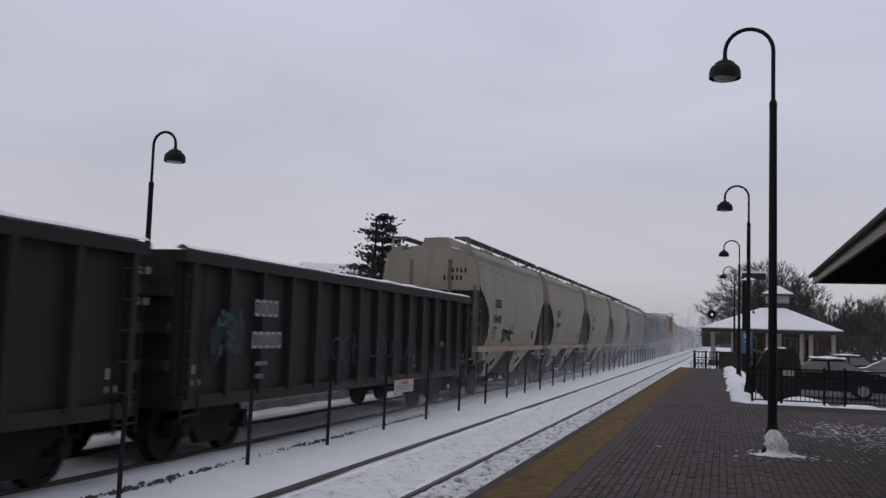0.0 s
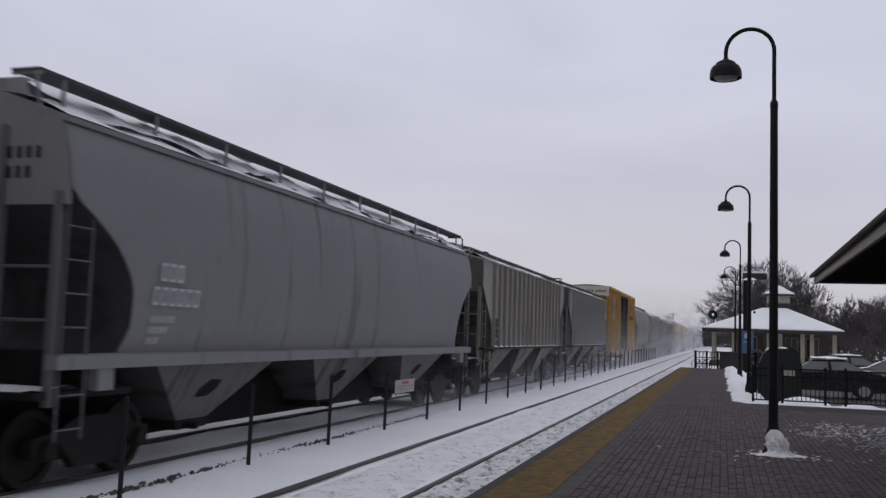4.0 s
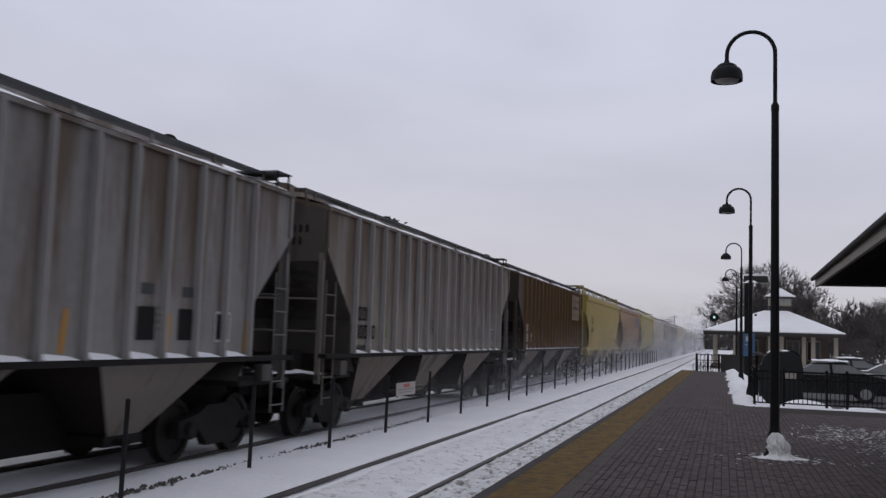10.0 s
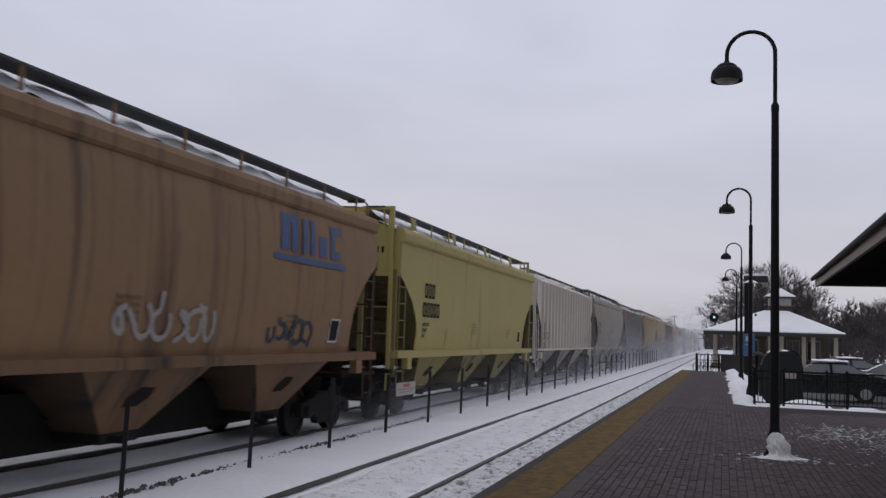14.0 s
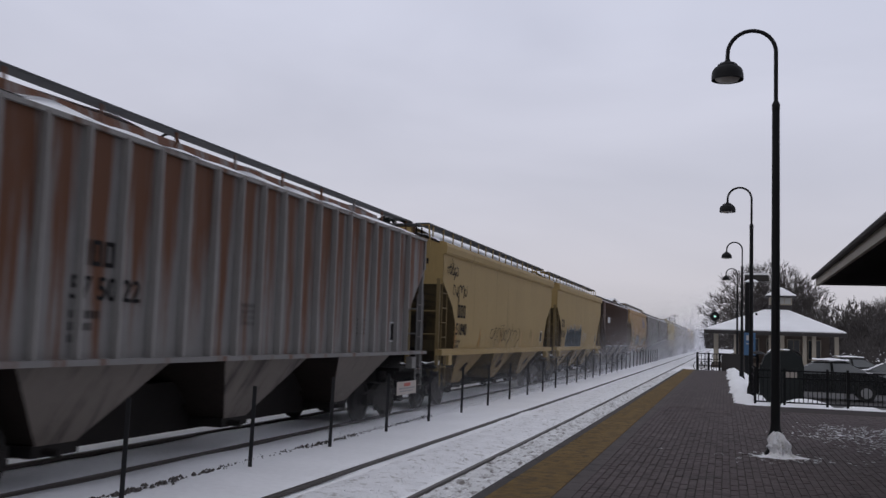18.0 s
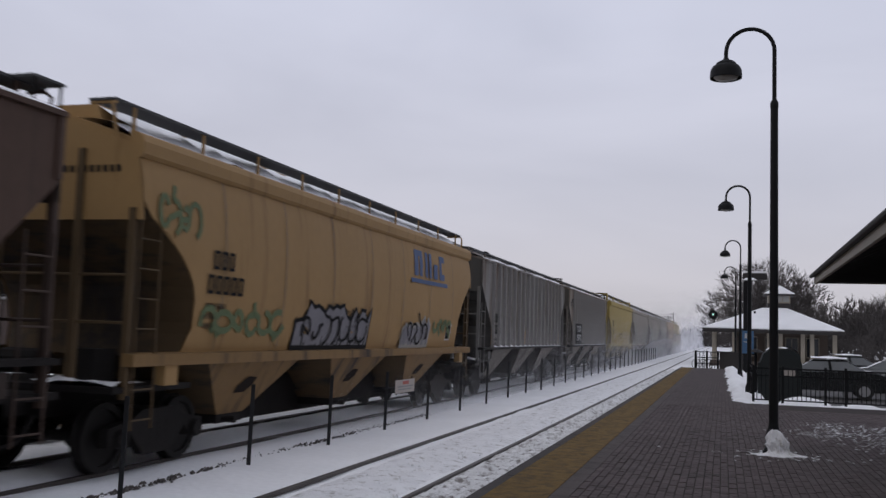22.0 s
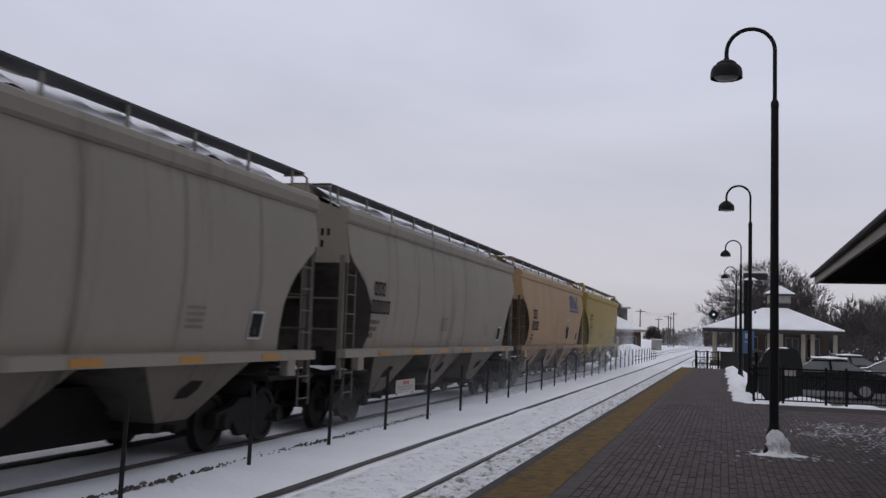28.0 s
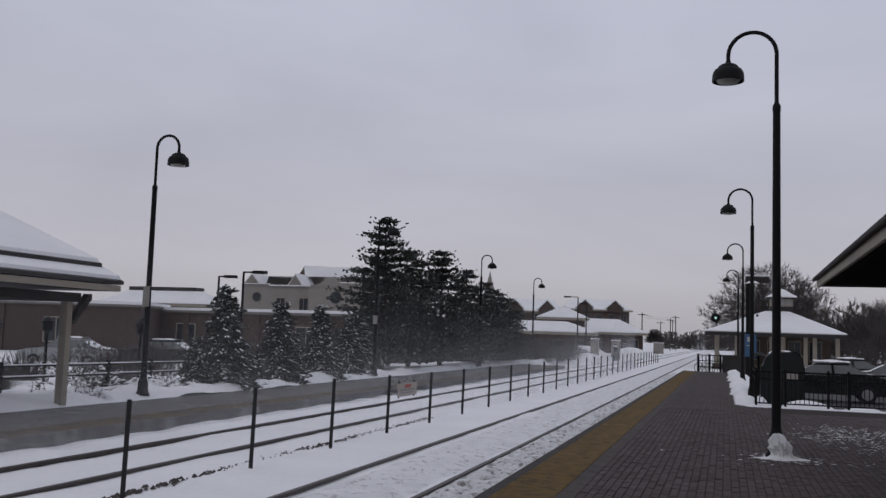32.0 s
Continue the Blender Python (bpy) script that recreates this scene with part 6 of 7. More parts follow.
def marks_number(ink="ink", where=2.05, high=2.78, tall=0.42, letters=3, digits=5, labels=True, number="", drop=1.3):
    """The owner's letters and number as plain bars, small print, a label plate."""
    def put(car, style, half):
        m = Mesh()
        y = -half + where
        bars_on(m, style, y, high, letters, tall)
        if number:
            digits_on(car, style, number, y - 0.12, high - tall * drop, tall * 0.92, ink)
        else:
            bars_on(m, style, y - 0.12, high - tall * drop, digits, tall)
        for k in range(3):
            bars_on(m, style, y - 0.1, high - tall * drop - 0.22 - 0.14 * k, 8 - 2 * k, 0.09)
        part("lettering", m, ink, car, "painted letters and number", kind="stuff")
        if labels:
            m = Mesh()
            patch_on(m, style, half - 2.35, half - 2.0, 1.80, 2.15)
            part("label_plate", m, "ink", car, "small black and white label plate")
            m = Mesh()
            strip_on(m, style, [(half - 2.38, 1.77), (half - 1.97, 1.77), (half - 1.97, 2.18), (half - 2.38, 2.18), (half - 2.38, 1.77)], 0.03, 0.014)
            part("label_border", m, "white_ink", car)
            m = Mesh()
            for k in range(4):
                bars_on(m, style, -half * 0.15, 2.0 + 0.09 * k, 6, 0.06, 0.013, 1.5)
                bars_on(m, style, half * 0.45, 1.9 + 0.09 * k, 7, 0.05, 0.013, 1.4)
            part("small_print", m, ink, car, kind="stuff")
    return put


def both(*many):
    def put(car, style, half):
        for f in many:
            f(car, style, half)
    return put


def marks_scrawl(ink, at, z, wide, tall, loops, width, seed, label):
    def put(car, style, half):
        part("graffiti", scrawl(Mesh(), style, -half + at, z, wide, tall, loops, width, seed), ink, car, label, kind="stuff")
    return put


def marks_block(fill, rim, at, z, wide, tall, seed, label):
    """A bold sprayed shape: jagged rim, fill, dark strokes; no letters."""
    def put(car, style, half):
        rnd = random.Random(seed)
        n = int(wide / 0.16)
        tops = [tall * (0.55 + 0.45 * rnd.random()) * (0.6 + 0.4 * math.sin(math.pi * min(1, (i + 1) / 5) / 2)) for i in range(n + 1)]
        for grow, ink, lift in ((0.07, rim, 0.016), (0.0, fill, 0.021)):
            m = Mesh()
            for i in range(n):
                y0, y1 = -half + at + wide * i / n, -half + at + wide * (i + 1) / n
                za, zb = z + tops[i] + grow, z + tops[i + 1] + grow
                x0, xa, xb = mark_x(style, z), mark_x(style, za), mark_x(style, zb)
                m.add([(x0 + lift, y0 - grow, z - grow * 0.5), (x0 + lift, y1 + grow, z - grow * 0.5), (xb + lift, y1 + grow, zb), (xa + lift, y0 - grow, za)], [(0, 1, 2, 3)])
            part("graffiti", m, ink, car, label, kind="stuff")
        part("graffiti_lining", scrawl(Mesh(), style, -half + at + 0.2, z + 0.05, wide - 0.4, tall * 0.75, int(wide * 2.2), 0.06, seed + 1, 0.026), "ink", car, kind="stuff")
    return put


def marks_plate(ink, y0, y1, z0, z1, label, bars="", lift=0.12):
    def put(car, style, half):
        part("plate", patch_on(Mesh(), style, -half + y0, -half + y1, z0, z1, 0.118), ink, car, label)
        if bars:
            m = Mesh()
            t = (z1 - z0) * 0.3
            bars_on(m, style, -half + y0 + 0.35, z1 - t * 1.35, 4, t, 0.124, 1.3)
            bars_on(m, style, -half + y0 + 0.35, z1 - t * 2.8, 5, t, 0.124, 1.0)
            part("plate_lettering", m, bars, car, kind="stuff")
    return put


def marks_squares(car, style, half):
    """Two dark square stencils low on the side."""
    for y in (half - 4.3, half - 3.35):
        part("stencil", patch_on(Mesh(), style, y, y + 0.40, 1.78, 2.20, 0.011), "ink", car, "dark square stencil")
        part("stencil", patch_on(Mesh(), style, y + 0.06, y + 0.34, 2.36, 2.50, 0.011), "grating", car, "faded dark stencil")


def marks_end_patch(car, style, half):
    """A pale repainted patch high on the end wall."""
    patch = part("end_patch", Mesh().box(0.78, 1.30, -half - 0.034, -half - 0.028, 3.86, 4.08), "white_ink", car, "pale repainted patch")
    m = Mesh()
    for k in range(3):
        m.box(0.86 + 0.13 * k, 0.93 + 0.13 * k, -half - 0.038, -half - 0.034, 3.91, 4.03)
    part("patch_lettering", m, "ink", patch, kind="stuff")


def marks_ghost(car, style, half):
    """Faded remains of a former owner's big letters, a worn repainted patch across the ribs, label frames."""
    m = Mesh()
    for z, tall, many in ((3.45, 0.54, (8.2, 7.35, 6.48, 5.67)), (2.63, 0.38, (8.2, 7.36))):
        for i, back in enumerate(many):
            y = half - back
            patch_on(m, style, y, y + 0.13, z, z + tall, 0.006)
            patch_on(m, style, y + 0.17, y + 0.42, z + 0.06 * (i % 2), z + 0.1 + 0.06 * (i % 2), 0.006)
            patch_on(m, style, y + 0.17, y + 0.42, z + tall - 0.12, z + tall, 0.006)
    part("ghost_lettering", m, "ghost_ink", car, "faded dark letters", kind="stuff")
    y0, y1, z0, z1 = half - 4.08, half - 1.70, 2.88, 4.06
    edge = []
    for a, b in (((y0, z0), (y1, z0)), ((y1, z0), (y1, z1)), ((y1, z1), (y0, z1)), ((y0, z1), (y0, z0))):
        for k in range(14):
            f = k / 14
            y, z = a[0] + (b[0] - a[0]) * f, a[1] + (b[1] - a[1]) * f
            edge.append((y + 0.035 * wob(y, z, 7.0, 2), z + 0.035 * wob(y, z, 7.0, 9)))
    patch = part("patch", Mesh().prism(edge, "x", 1.602, 1.612), "worn_patch", car, "tan repainted patch, worn ragged")
    m = Mesh()
    rnd = random.Random(14)
    for z in (3.02, 3.36, 3.68):
        y = y0 + 0.5
        while y < y1 - 0.3:
            w, t = rnd.uniform(0.04, 0.13), rnd.uniform(0.05, 0.15)
            m.box(1.612, 1.615, y, y + w, z + rnd.uniform(0, 0.06), z + 0.06 + t)
            y += rnd.uniform(0.14, 0.34)
    part("patch_lettering", m, "steel", patch, kind="stuff")
    for back, w in ((3.22, 0.45), (2.42, 0.40)):
        a, b = half - back, half - back + w
        part("label_frame", strip_on(Mesh(), style, [(a, 1.94), (b, 1.94), (b, 2.30), (a, 2.30), (a, 1.94)], 0.025, 0.012), "worn_ink", car, "thin pale painted frame")
    card = part("white_square", patch_on(Mesh(), style, half - 8.2, half - 7.82, 1.86, 2.14), "white_ink", car, "white painted square")
    part("square_mark", strip_on(Mesh(), style, [(half - 8.08, 2.06), (half - 7.94, 2.08), (half - 8.06, 1.94), (half - 7.92, 1.93)], 0.03, 0.016), "ink", card)
    for back in (13.0, 10.7, 8.35, 6.02, 3.61, 1.30):
        y = half - back
        tape = part("reflector", patch_on(Mesh(), style, y, y + 0.11, 1.68, 2.30, 0.011), "orange_ink", car, "faded orange reflector")
        part("reflector_tip", patch_on(Mesh(), style, y, y + 0.11, 2.30, 2.47, 0.011), "worn_ink", tape)


def marks_rust(car, style, half):
    """A flaking rust stain on the front end of the side."""
    edge = [(-half + 0.14, 4.16), (-half + 0.12, 3.72), (-half + 0.34, 3.30), (-half + 0.58, 3.06), (-half + 0.86, 2.74), (-half + 1.02, 2.95), (-half + 1.22, 3.08), (-half + 1.30, 3.5), (-half + 1.24, 3.9), (-half + 1.33, 4.16)]
    part("rust_stain", Mesh().prism(edge[::-1], "x", 1.502, 1.506), "flaking_rust", car, "orange-brown flaking rust")


def marks_stencil(car, style, half):
    """A small dim yellow-green stencil low on the side."""
    part("stencil", patch_on(Mesh(), style, -half + 3.1, -half + 3.45, 1.85, 2.15, 0.011), "green_ink", car, "dim yellow-green stencil")


def marks_reflectors(car, style, half):
    for f in (-0.83, -0.5, -0.15, 0.25, 0.52, 0.80):
        part("reflector", patch_on(Mesh(), style, f * half, f * half + 0.10, 1.62, 2.12, 0.011, 0.12), "orange_ink", car, "faded orange reflector")


def marks_logo(car, style, half):
    """The railway's blue emblem: slanted block shapes over a bar."""
    m = Mesh()
    y, z, t = -half + 10.85, 3.28, 0.62
    for dy, w in ((0.0, 0.30), (0.40, 0.24), (0.85, 0.2), (1.18, 0.2), (1.55, 0.34), (2.05, 0.2), (2.05, 0.45)):
        tall = t * (0.6 if dy == 1.55 else 1.0) if w < 0.4 else 0.16
        patch_on(m, style, y + dy, y + dy + w, z, z + tall, 0.012, 0.12)
    patch_on(m, style, y + 2.05 + 0.08, y + 2.55, z + t - 0.16, z + t, 0.0125, 0.12)
    patch_on(m, style, y + 0.05, y + 0.62, z + t - 0.14, z + t, 0.0125, 0.1)
    patch_on(m, style, y - 0.25, y + 2.75, z - 0.17, z - 0.07, 0.012)
    part("emblem", m, "blue_ink", car, "faded blue block emblem")


def marks_panel(car, style, half):
    y = -half + 1.7
    part("panel", patch_on(Mesh(), style, y, y + 1.3, 2.15, 3.0), "teal_ink", car, "square teal panel with white bars")
    m = Mesh()
    bars_on(m, style, y + 0.35, 2.65, 3, 0.24, 0.018)
    bars_on(m, style, y + 0.12, 2.27, 6, 0.24, 0.018, 0.72)
    part("panel_lettering", m, "white_ink", car)


def gondola(s0, s1, label, seed):
    length = s1 - s0
    half = (length - 0.9) / 2
    car = thing("gondola_car", label, "railway car", group="freight train")
    top, low = 2.83, 0.92
    for sg in (1, -1):
        part("side", Mesh().box(min(sg * 1.40, sg * 1.44), max(sg * 1.40, sg * 1.44), -half, half, low, top), "gondola", car)
        part("top_rail", Mesh().box(min(sg * 1.38, sg * 1.58), max(sg * 1.38, sg * 1.58), -half - 0.02, half + 0.02, top - 0.02, top + 0.14), "gondola", car)
        part("rail_snow", Mesh().sheet([sg * x for x in steps(1.38, 1.57, 3)][::sg], steps(-half, half, 50), lambda x, y: top + 0.145 + (0.06 + 0.06 * abs(wob(x * 2, y, 0.7, seed))) * (1 - ((abs(x) - 1.475) / 0.11) ** 2)), "snow", car, "thin ridge of snow", smooth=True)
        part("bottom_rail", Mesh().box(min(sg * 1.38, sg * 1.53), max(sg * 1.38, sg * 1.53), -half, half, low - 0.12, low + 0.06), "gondola", car)
    rib = Mesh().prism([(-0.09, 0.0), (-0.06, 0.13), (0.06, 0.13), (0.09, 0.0)], "z", low, top).data("side_post", M["gondola"])
    turn = Matrix.Rotation(radians(-90), 4, "Z")
    for y in steps(-half + 0.25, half - 0.25, 14):
        part("side_post", rib, None, car, at=pose(1.44, y, 0) @ turn)
    for e in (-1, 1):
        w = part("end_wall", Mesh().box(-1.4, 1.4, e * half - 0.03, e * half + 0.03, low, top + 0.14), "gondola", car)
        for z in (1.4, 1.9, 2.4):
            part("end_beam", Mesh().box(-1.4, 1.4, e * (half + 0.08) - 0.06, e * (half + 0.08) + 0.06, z - 0.07, z + 0.07), "gondola", w)
        part("side_ladder", ladder(1.55, e * (half - 0.06), e * (half - 0.5), 0.6, 2.7), "gondola", car)
        coupler(car, e * (half + 0.02), e)
        truck(car, e * (half - 1.75))
    part("floor", Mesh().box(-1.4, 1.4, -half, half, low - 0.1, low), "gondola", car)
    part("centre_sill", Mesh().box(-0.3, 0.3, -half, half, 0.6, low - 0.1), "steel", car)
    load = Mesh().sheet(steps(-1.38, 1.38, 6), steps(-half + 0.05, half - 0.05, 40), lambda x, y: 2.75 + 0.2 * wob(x, y, 0.6, seed))
    part("load", load, "snow", car, "load under white snow", smooth=True)
    m = Mesh()
    bars_on(m, None, -half + 2.0, 2.12, 4, 0.26, 1.585, 0.8)
    bars_on(m, None, -half + 1.95, 1.62, 5, 0.26, 1.585, 0.8)
    bars_on(m, None, -half + 2.1, 1.35, 7, 0.07, 1.585)
    bars_on(m, None, -half + 2.1, 1.15, 5, 0.07, 1.585)
    bars_on(m, None, half - 3.0, 1.6, 3, 0.12, 1.585, 1.1)
    for y in (-half + 0.25, half - 5.2, half - 0.75):
        bars_on(m, None, y, 1.12, 2, 0.08, 1.585, 2.2)
        bars_on(m, None, y, 1.28, 1, 0.13, 1.585)
    for z in (2.62, 2.20):
        for k in range(5):
            m.box(0.45 + 0.14 * k, 0.54 + 0.14 * k, -half - 0.145, -half - 0.14, z, z + 0.10)
    part("lettering", m, "worn_ink", car, "worn white letters", kind="stuff")
    part("graffiti", scrawl(Mesh(), None, -half + 0.75, 1.35, 0.9, 0.95, 9, 0.03, seed, 1.585), "teal_spray", car, "faded teal spray scrawl", kind="stuff")
    part("graffiti", scrawl(Mesh(), None, -half + 4.6, 1.25, 5.4, 0.7, 11, 0.022, seed + 1, 1.585), "teal_spray", car, "faded teal spray scrawl", kind="stuff")
    CARS.append((car, (s0 + s1) / 2))


def boxcar(s0, s1):
    length = s1 - s0
    half = (length - 1.1) / 2
    car = thing("box_car", "tall golden yellow boxcar with black double doors", "railway car", group="freight train")
    top, low = 5.23, 1.02
    for sg in (1, -1):
        part("side", Mesh().box(min(sg * 1.44, sg * 1.48), max(sg * 1.44, sg * 1.48), -half, half, low, top), "gold", car)
        part("side_sill", Mesh().prism([(sg * u, v) for u, v in [(1.40, 0.80), (1.55, 0.80), (1.56, 1.06), (1.40, 1.06)]][::-sg], "y", -half * 0.72, half * 0.72), "gold", car)
        part("top_rail", Mesh().box(min(sg * 1.42, sg * 1.58), max(sg * 1.42, sg * 1.58), -half - 0.02, half + 0.02, top - 0.12, top + 0.04), "gold", car)
    roof = part("roof", Mesh().prism([(-1.52, top + 0.03), (0, top + 0.10), (1.52, top + 0.03)][::-1], "y", -half, half), "gold", car)
    part("roof_snow", Mesh().sheet(steps(-1.4, 1.4, 8), steps(-half, half, 50), lambda x, y: top + 0.17 - abs(x) * 0.085 + 0.03 * wob(x, y, 0.8, 2)), "snow", roof, smooth=True)
    post = Mesh().prism([(-0.09, 0.0), (-0.055, 0.085), (0.055, 0.085), (0.09, 0.0)], "z", low, top - 0.1).data("side_post", M["gold"])
    turn = Matrix.Rotation(radians(-90), 4, "Z")
    d0, d1 = -2.65, 2.3
    for a, b in ((-half + 0.1, d0 - 0.35), (d1 + 0.35, half - 0.1)):
        for y in steps(a, b, 7):
            part("side_post", post, None, car, at=pose(1.48, y, 0) @ turn)
    for k in (0, 1):
        y0, y1 = (d0, -0.18) if k == 0 else (-0.16, d1)
        door = part("door", Mesh().box(1.50, 1.56, y0, y1, 1.08, top - 0.22), "door_black", car, "black plug door")
        for y in steps(y0 + 0.06, y1 - 0.06, 3):
            part("door_stile", Mesh().box(1.56, 1.61, y - 0.05, y + 0.05, 1.1, top - 0.24), "door_black", door)
        for z in (1.2, 1.95, 2.75, 3.6, top - 0.34):
            part("door_rail", Mesh().box(1.56, 1.60, y0 + 0.05, y1 - 0.05, z - 0.05, z + 0.05), "door_black", door)
        for y in (y0 + 0.55, y1 - 0.55):
            part("lock_rod", Mesh().tube([(1.64, y, 1.1), (1.64, y, top - 0.3)], 0.025, 6), "steel", door)
        m = Mesh()
        for r in range(4):
            bars_on(m, None, y0 + 0.65, 4.05 - 0.11 * r, 9, 0.07, 1.565, 1.4)
            bars_on(m, None, y0 + 0.35, 2.25 - 0.11 * r, 7, 0.06, 1.565, 1.4)
            bars_on(m, None, y1 - 0.95, 2.35 - 0.11 * r, 6, 0.06, 1.565, 1.4)
        part("door_lettering", m, "white_ink", door, kind="stuff")
    for y in (d0 - 0.1, d1 + 0.1):
        part("door_post", Mesh().box(1.48, 1.60, y - 0.08, y + 0.08, low, top - 0.1), "gold", car)
    part("door_track", Mesh().box(1.5, 1.66, -half * 0.72, half * 0.6, 0.98, 1.05), "gold", car)
    for e in (-1, 1):
        wall = part("end_wall", Mesh().box(-1.48, 1.48, e * half - 0.04, e * half + 0.04, 0.9, top), "gold", car)
        for z in steps(1.2, 4.7, 9):
            part("corrugation", Mesh().prism([(e * half, z - 0.13), (e * (half + 0.09), z - 0.04), (e * (half + 0.09), z + 0.04), (e * half, z + 0.13)][::e], "x", -1.4, 1.4), "gold", wall)
        part("side_ladder", ladder(1.58, e * (half - 0.05), e * (half - 0.48), 0.6, 2.3), "gold", car)
        coupler(car, e * (half + 0.02), e)
        truck(car, e * (half - 2.2))
    band = part("name_band", Mesh().box(-1.49, 1.49, -half - 0.15, -half - 0.05, 4.62, top + 0.05), "white", car, "pale end panel under the roof")
    m = Mesh()
    for k in range(11):
        if k != 4:
            m.box(0.05 + 0.12 * k, 0.11 + 0.12 * k, -half - 0.155, -half - 0.15, 4.88, 5.03)
    part("end_lettering", m, "ink", band, kind="stuff")
    part("underframe", Mesh().box(-1.4, 1.4, -half, half, 0.86, 1.02).box(-0.35, 0.35, -half, half, 0.6, 0.86), "steel", car)
    # Emblems and words
    m = Mesh()
    yc, zc = -half + 2.45, 3.98
    for sgn in (1, -1):
        m = strip_on(Mesh(), None, [(yc - 0.62, zc - sgn * 0.72), (yc + 0.62, zc + sgn * 0.72)], 0.40, 1.576 + 0.001 * sgn)
        part("emblem", m, "white_ink", car)
        for f0, f1, name in ((-0.98, -0.5, "blue_ink"), (-0.48, 0.12, "red_ink"), (0.14, 0.55, "blue_ink"), (0.57, 0.98, "red_ink" if sgn > 0 else "blue_ink")):
            m = strip_on(Mesh(), None, [(yc + 0.62 * f0, zc - sgn * -0.72 * f0), (yc + 0.62 * f1, zc + sgn * 0.72 * f1)], 0.26, 1.581 + 0.002 * sgn)
            part("emblem_stripe", m, name, car)
    m = Mesh()
    bars_on(m, None, -half + 0.85, 2.72, 2, 0.30, 1.575, 0.8)
    bars_on(m, None, -half + 1.75, 2.72, 2, 0.30, 1.575, 0.8)
    for text, y in (("66", 0.82), ("16", 1.75), ("94", 2.72)):
        digits_on(car, None, text, -half + y, 2.18, 0.30, "ink", 1.575)
    for r in range(4):
        bars_on(m, None, -half + 0.9, 1.75 - 0.09 * r, 6, 0.06, 1.575, 1.2)
        bars_on(m, None, half - 1.6, 2.9 - 0.2 * r, 5, 0.07, 1.575, 1.2)
    part("lettering", m, "ink", car, kind="stuff")
    m = Mesh()
    strip_on(m, None, [(half - 4.1, 4.52), (half - 1.95, 4.52)], 0.15, 1.575)
    for k, y in enumerate((half - 3.75, half - 3.05, half - 2.3)):
        strip_on(m, None, [(y, 4.42), (y, 3.92)], 0.17 + 0.12 * (k == 2), 1.576)
    part("emblem", m, "red_ink", car, "dark red block emblem", kind="stuff")
    for words, y, z, size in (("Railcar Pooling Experts", half - 5.3, 3.44, 0.42), ("next", -half + 0.75, 4.2, 0.28), ("load", -half + 0.75, 3.95, 0.28), ("any", -half + 3.4, 4.2, 0.28), ("load", -half + 3.4, 3.95, 0.28)):
        cu = bpy.data.curves.new("slogan", "FONT")
        cu.body, cu.size, cu.extrude = words, size, 0.002
        tmp = new("slogan", cu)
        me = bpy.data.meshes.new_from_object(tmp.evaluated_get(bpy.context.evaluated_depsgraph_get()))
        bpy.data.objects.remove(tmp)
        me.materials.clear()
        me.materials.append(M["ink"])
        part("slogan", me, None, car, at=pose(1.576, y, z, 90, 0, 90), kind="stuff")
    part("label_plate", patch_on(Mesh(), None, half - 1.75, half - 1.35, 1.75, 2.2, 1.575), "ink", car)
    part("door_stop", Mesh().box(1.56, 1.66, half - 3.4, half - 2.5, 2.05, 2.3).box(1.56, 1.62, half - 2.75, half - 2.65, 1.2, 2.05), "gold", car)
    part("door_stop", Mesh().box(1.56, 1.66, d0 - 1.9, d0 - 1.0, 2.05, 2.3).box(1.56, 1.62, d0 - 1.9, d0 - 1.0, 4.2, 4.4), "gold", car)
    part("notice", patch_on(Mesh(), None, -half + 1.2, -half + 1.9, 1.06, 1.26, 1.575), "orange_ink", car)
    CARS.append((car, (s0 + s1) / 2))


def marks_plate_red(car, style, half):
    """A block of small red print."""
    m = Mesh()
    for k in range(6):
        bars_on(m, style, half * 0.02, 1.72 + 0.075 * k, 9, 0.05, 0.013, 1.5)
    part("red_print", m, "red_ink", car, kind="stuff")


def marks_frame(car, style, half):
    """A pale sprayed frame."""
    y, z = -half + 9.6, 1.65
    part("graffiti", strip_on(Mesh(), style, [(y, z), (y + 0.15, z + 1.05), (y + 1.3, z + 1.1), (y + 1.35, z + 0.1)], 0.08, 0.016), "pale_spray", car, "pale sprayed frame")


num = marks_number
gondola(-5.4, 10.9, "black ribbed steel gondola car rimmed with snow", 3)
gondola(10.9, 27.0, "black ribbed gondola car with teal graffiti, rimmed with snow", 11)
cefx = dict(style="round", coat="cream", panels=6, bulge=0.02, bays=2, bands=True, seams=True, sill_reflectors=True, gap=1.25, drift=False, board=4.82)
small = dict(letters=4, digits=6, tall=0.27, where=2.0, high=2.80, drop=1.75)
hopper(27.0, 38.95, label="short cream-grey covered hopper car with black graffiti", marks=both(num(number="304002", **small), marks_scrawl("ink", 3.3, 1.66, 1.5, 0.55, 6, 0.07, 5, "black spray scrawl")), **cefx)
for a, b, n in ((38.95, 50.85, "304174"), (50.85, 62.75, "304140"), (62.75, 74.5, "")):
    hopper(a, b, label="short cream-grey covered hopper car", marks=both(num(number=n, **small), marks_plate_red), **cefx)
hopper(74.5, 93.7, "round", "slate", "long smooth slate-grey covered hopper car", num("white_ink", labels=False, tall=0.24, where=1.8, high=2.5, digits=6), panels=1, bulge=0.0)
hopper(93.7, 110.6, "ribbed", "putty", "putty-grey ribbed covered hopper car", num(labels=True, tall=0.26, where=1.75, high=2.2))
hopper(110.6, 127.6, "ribbed", "grey", "weathered grey ribbed covered hopper car", num(labels=False, tall=0.26, where=1.75, high=2.2))
boxcar(127.6, 146.9)
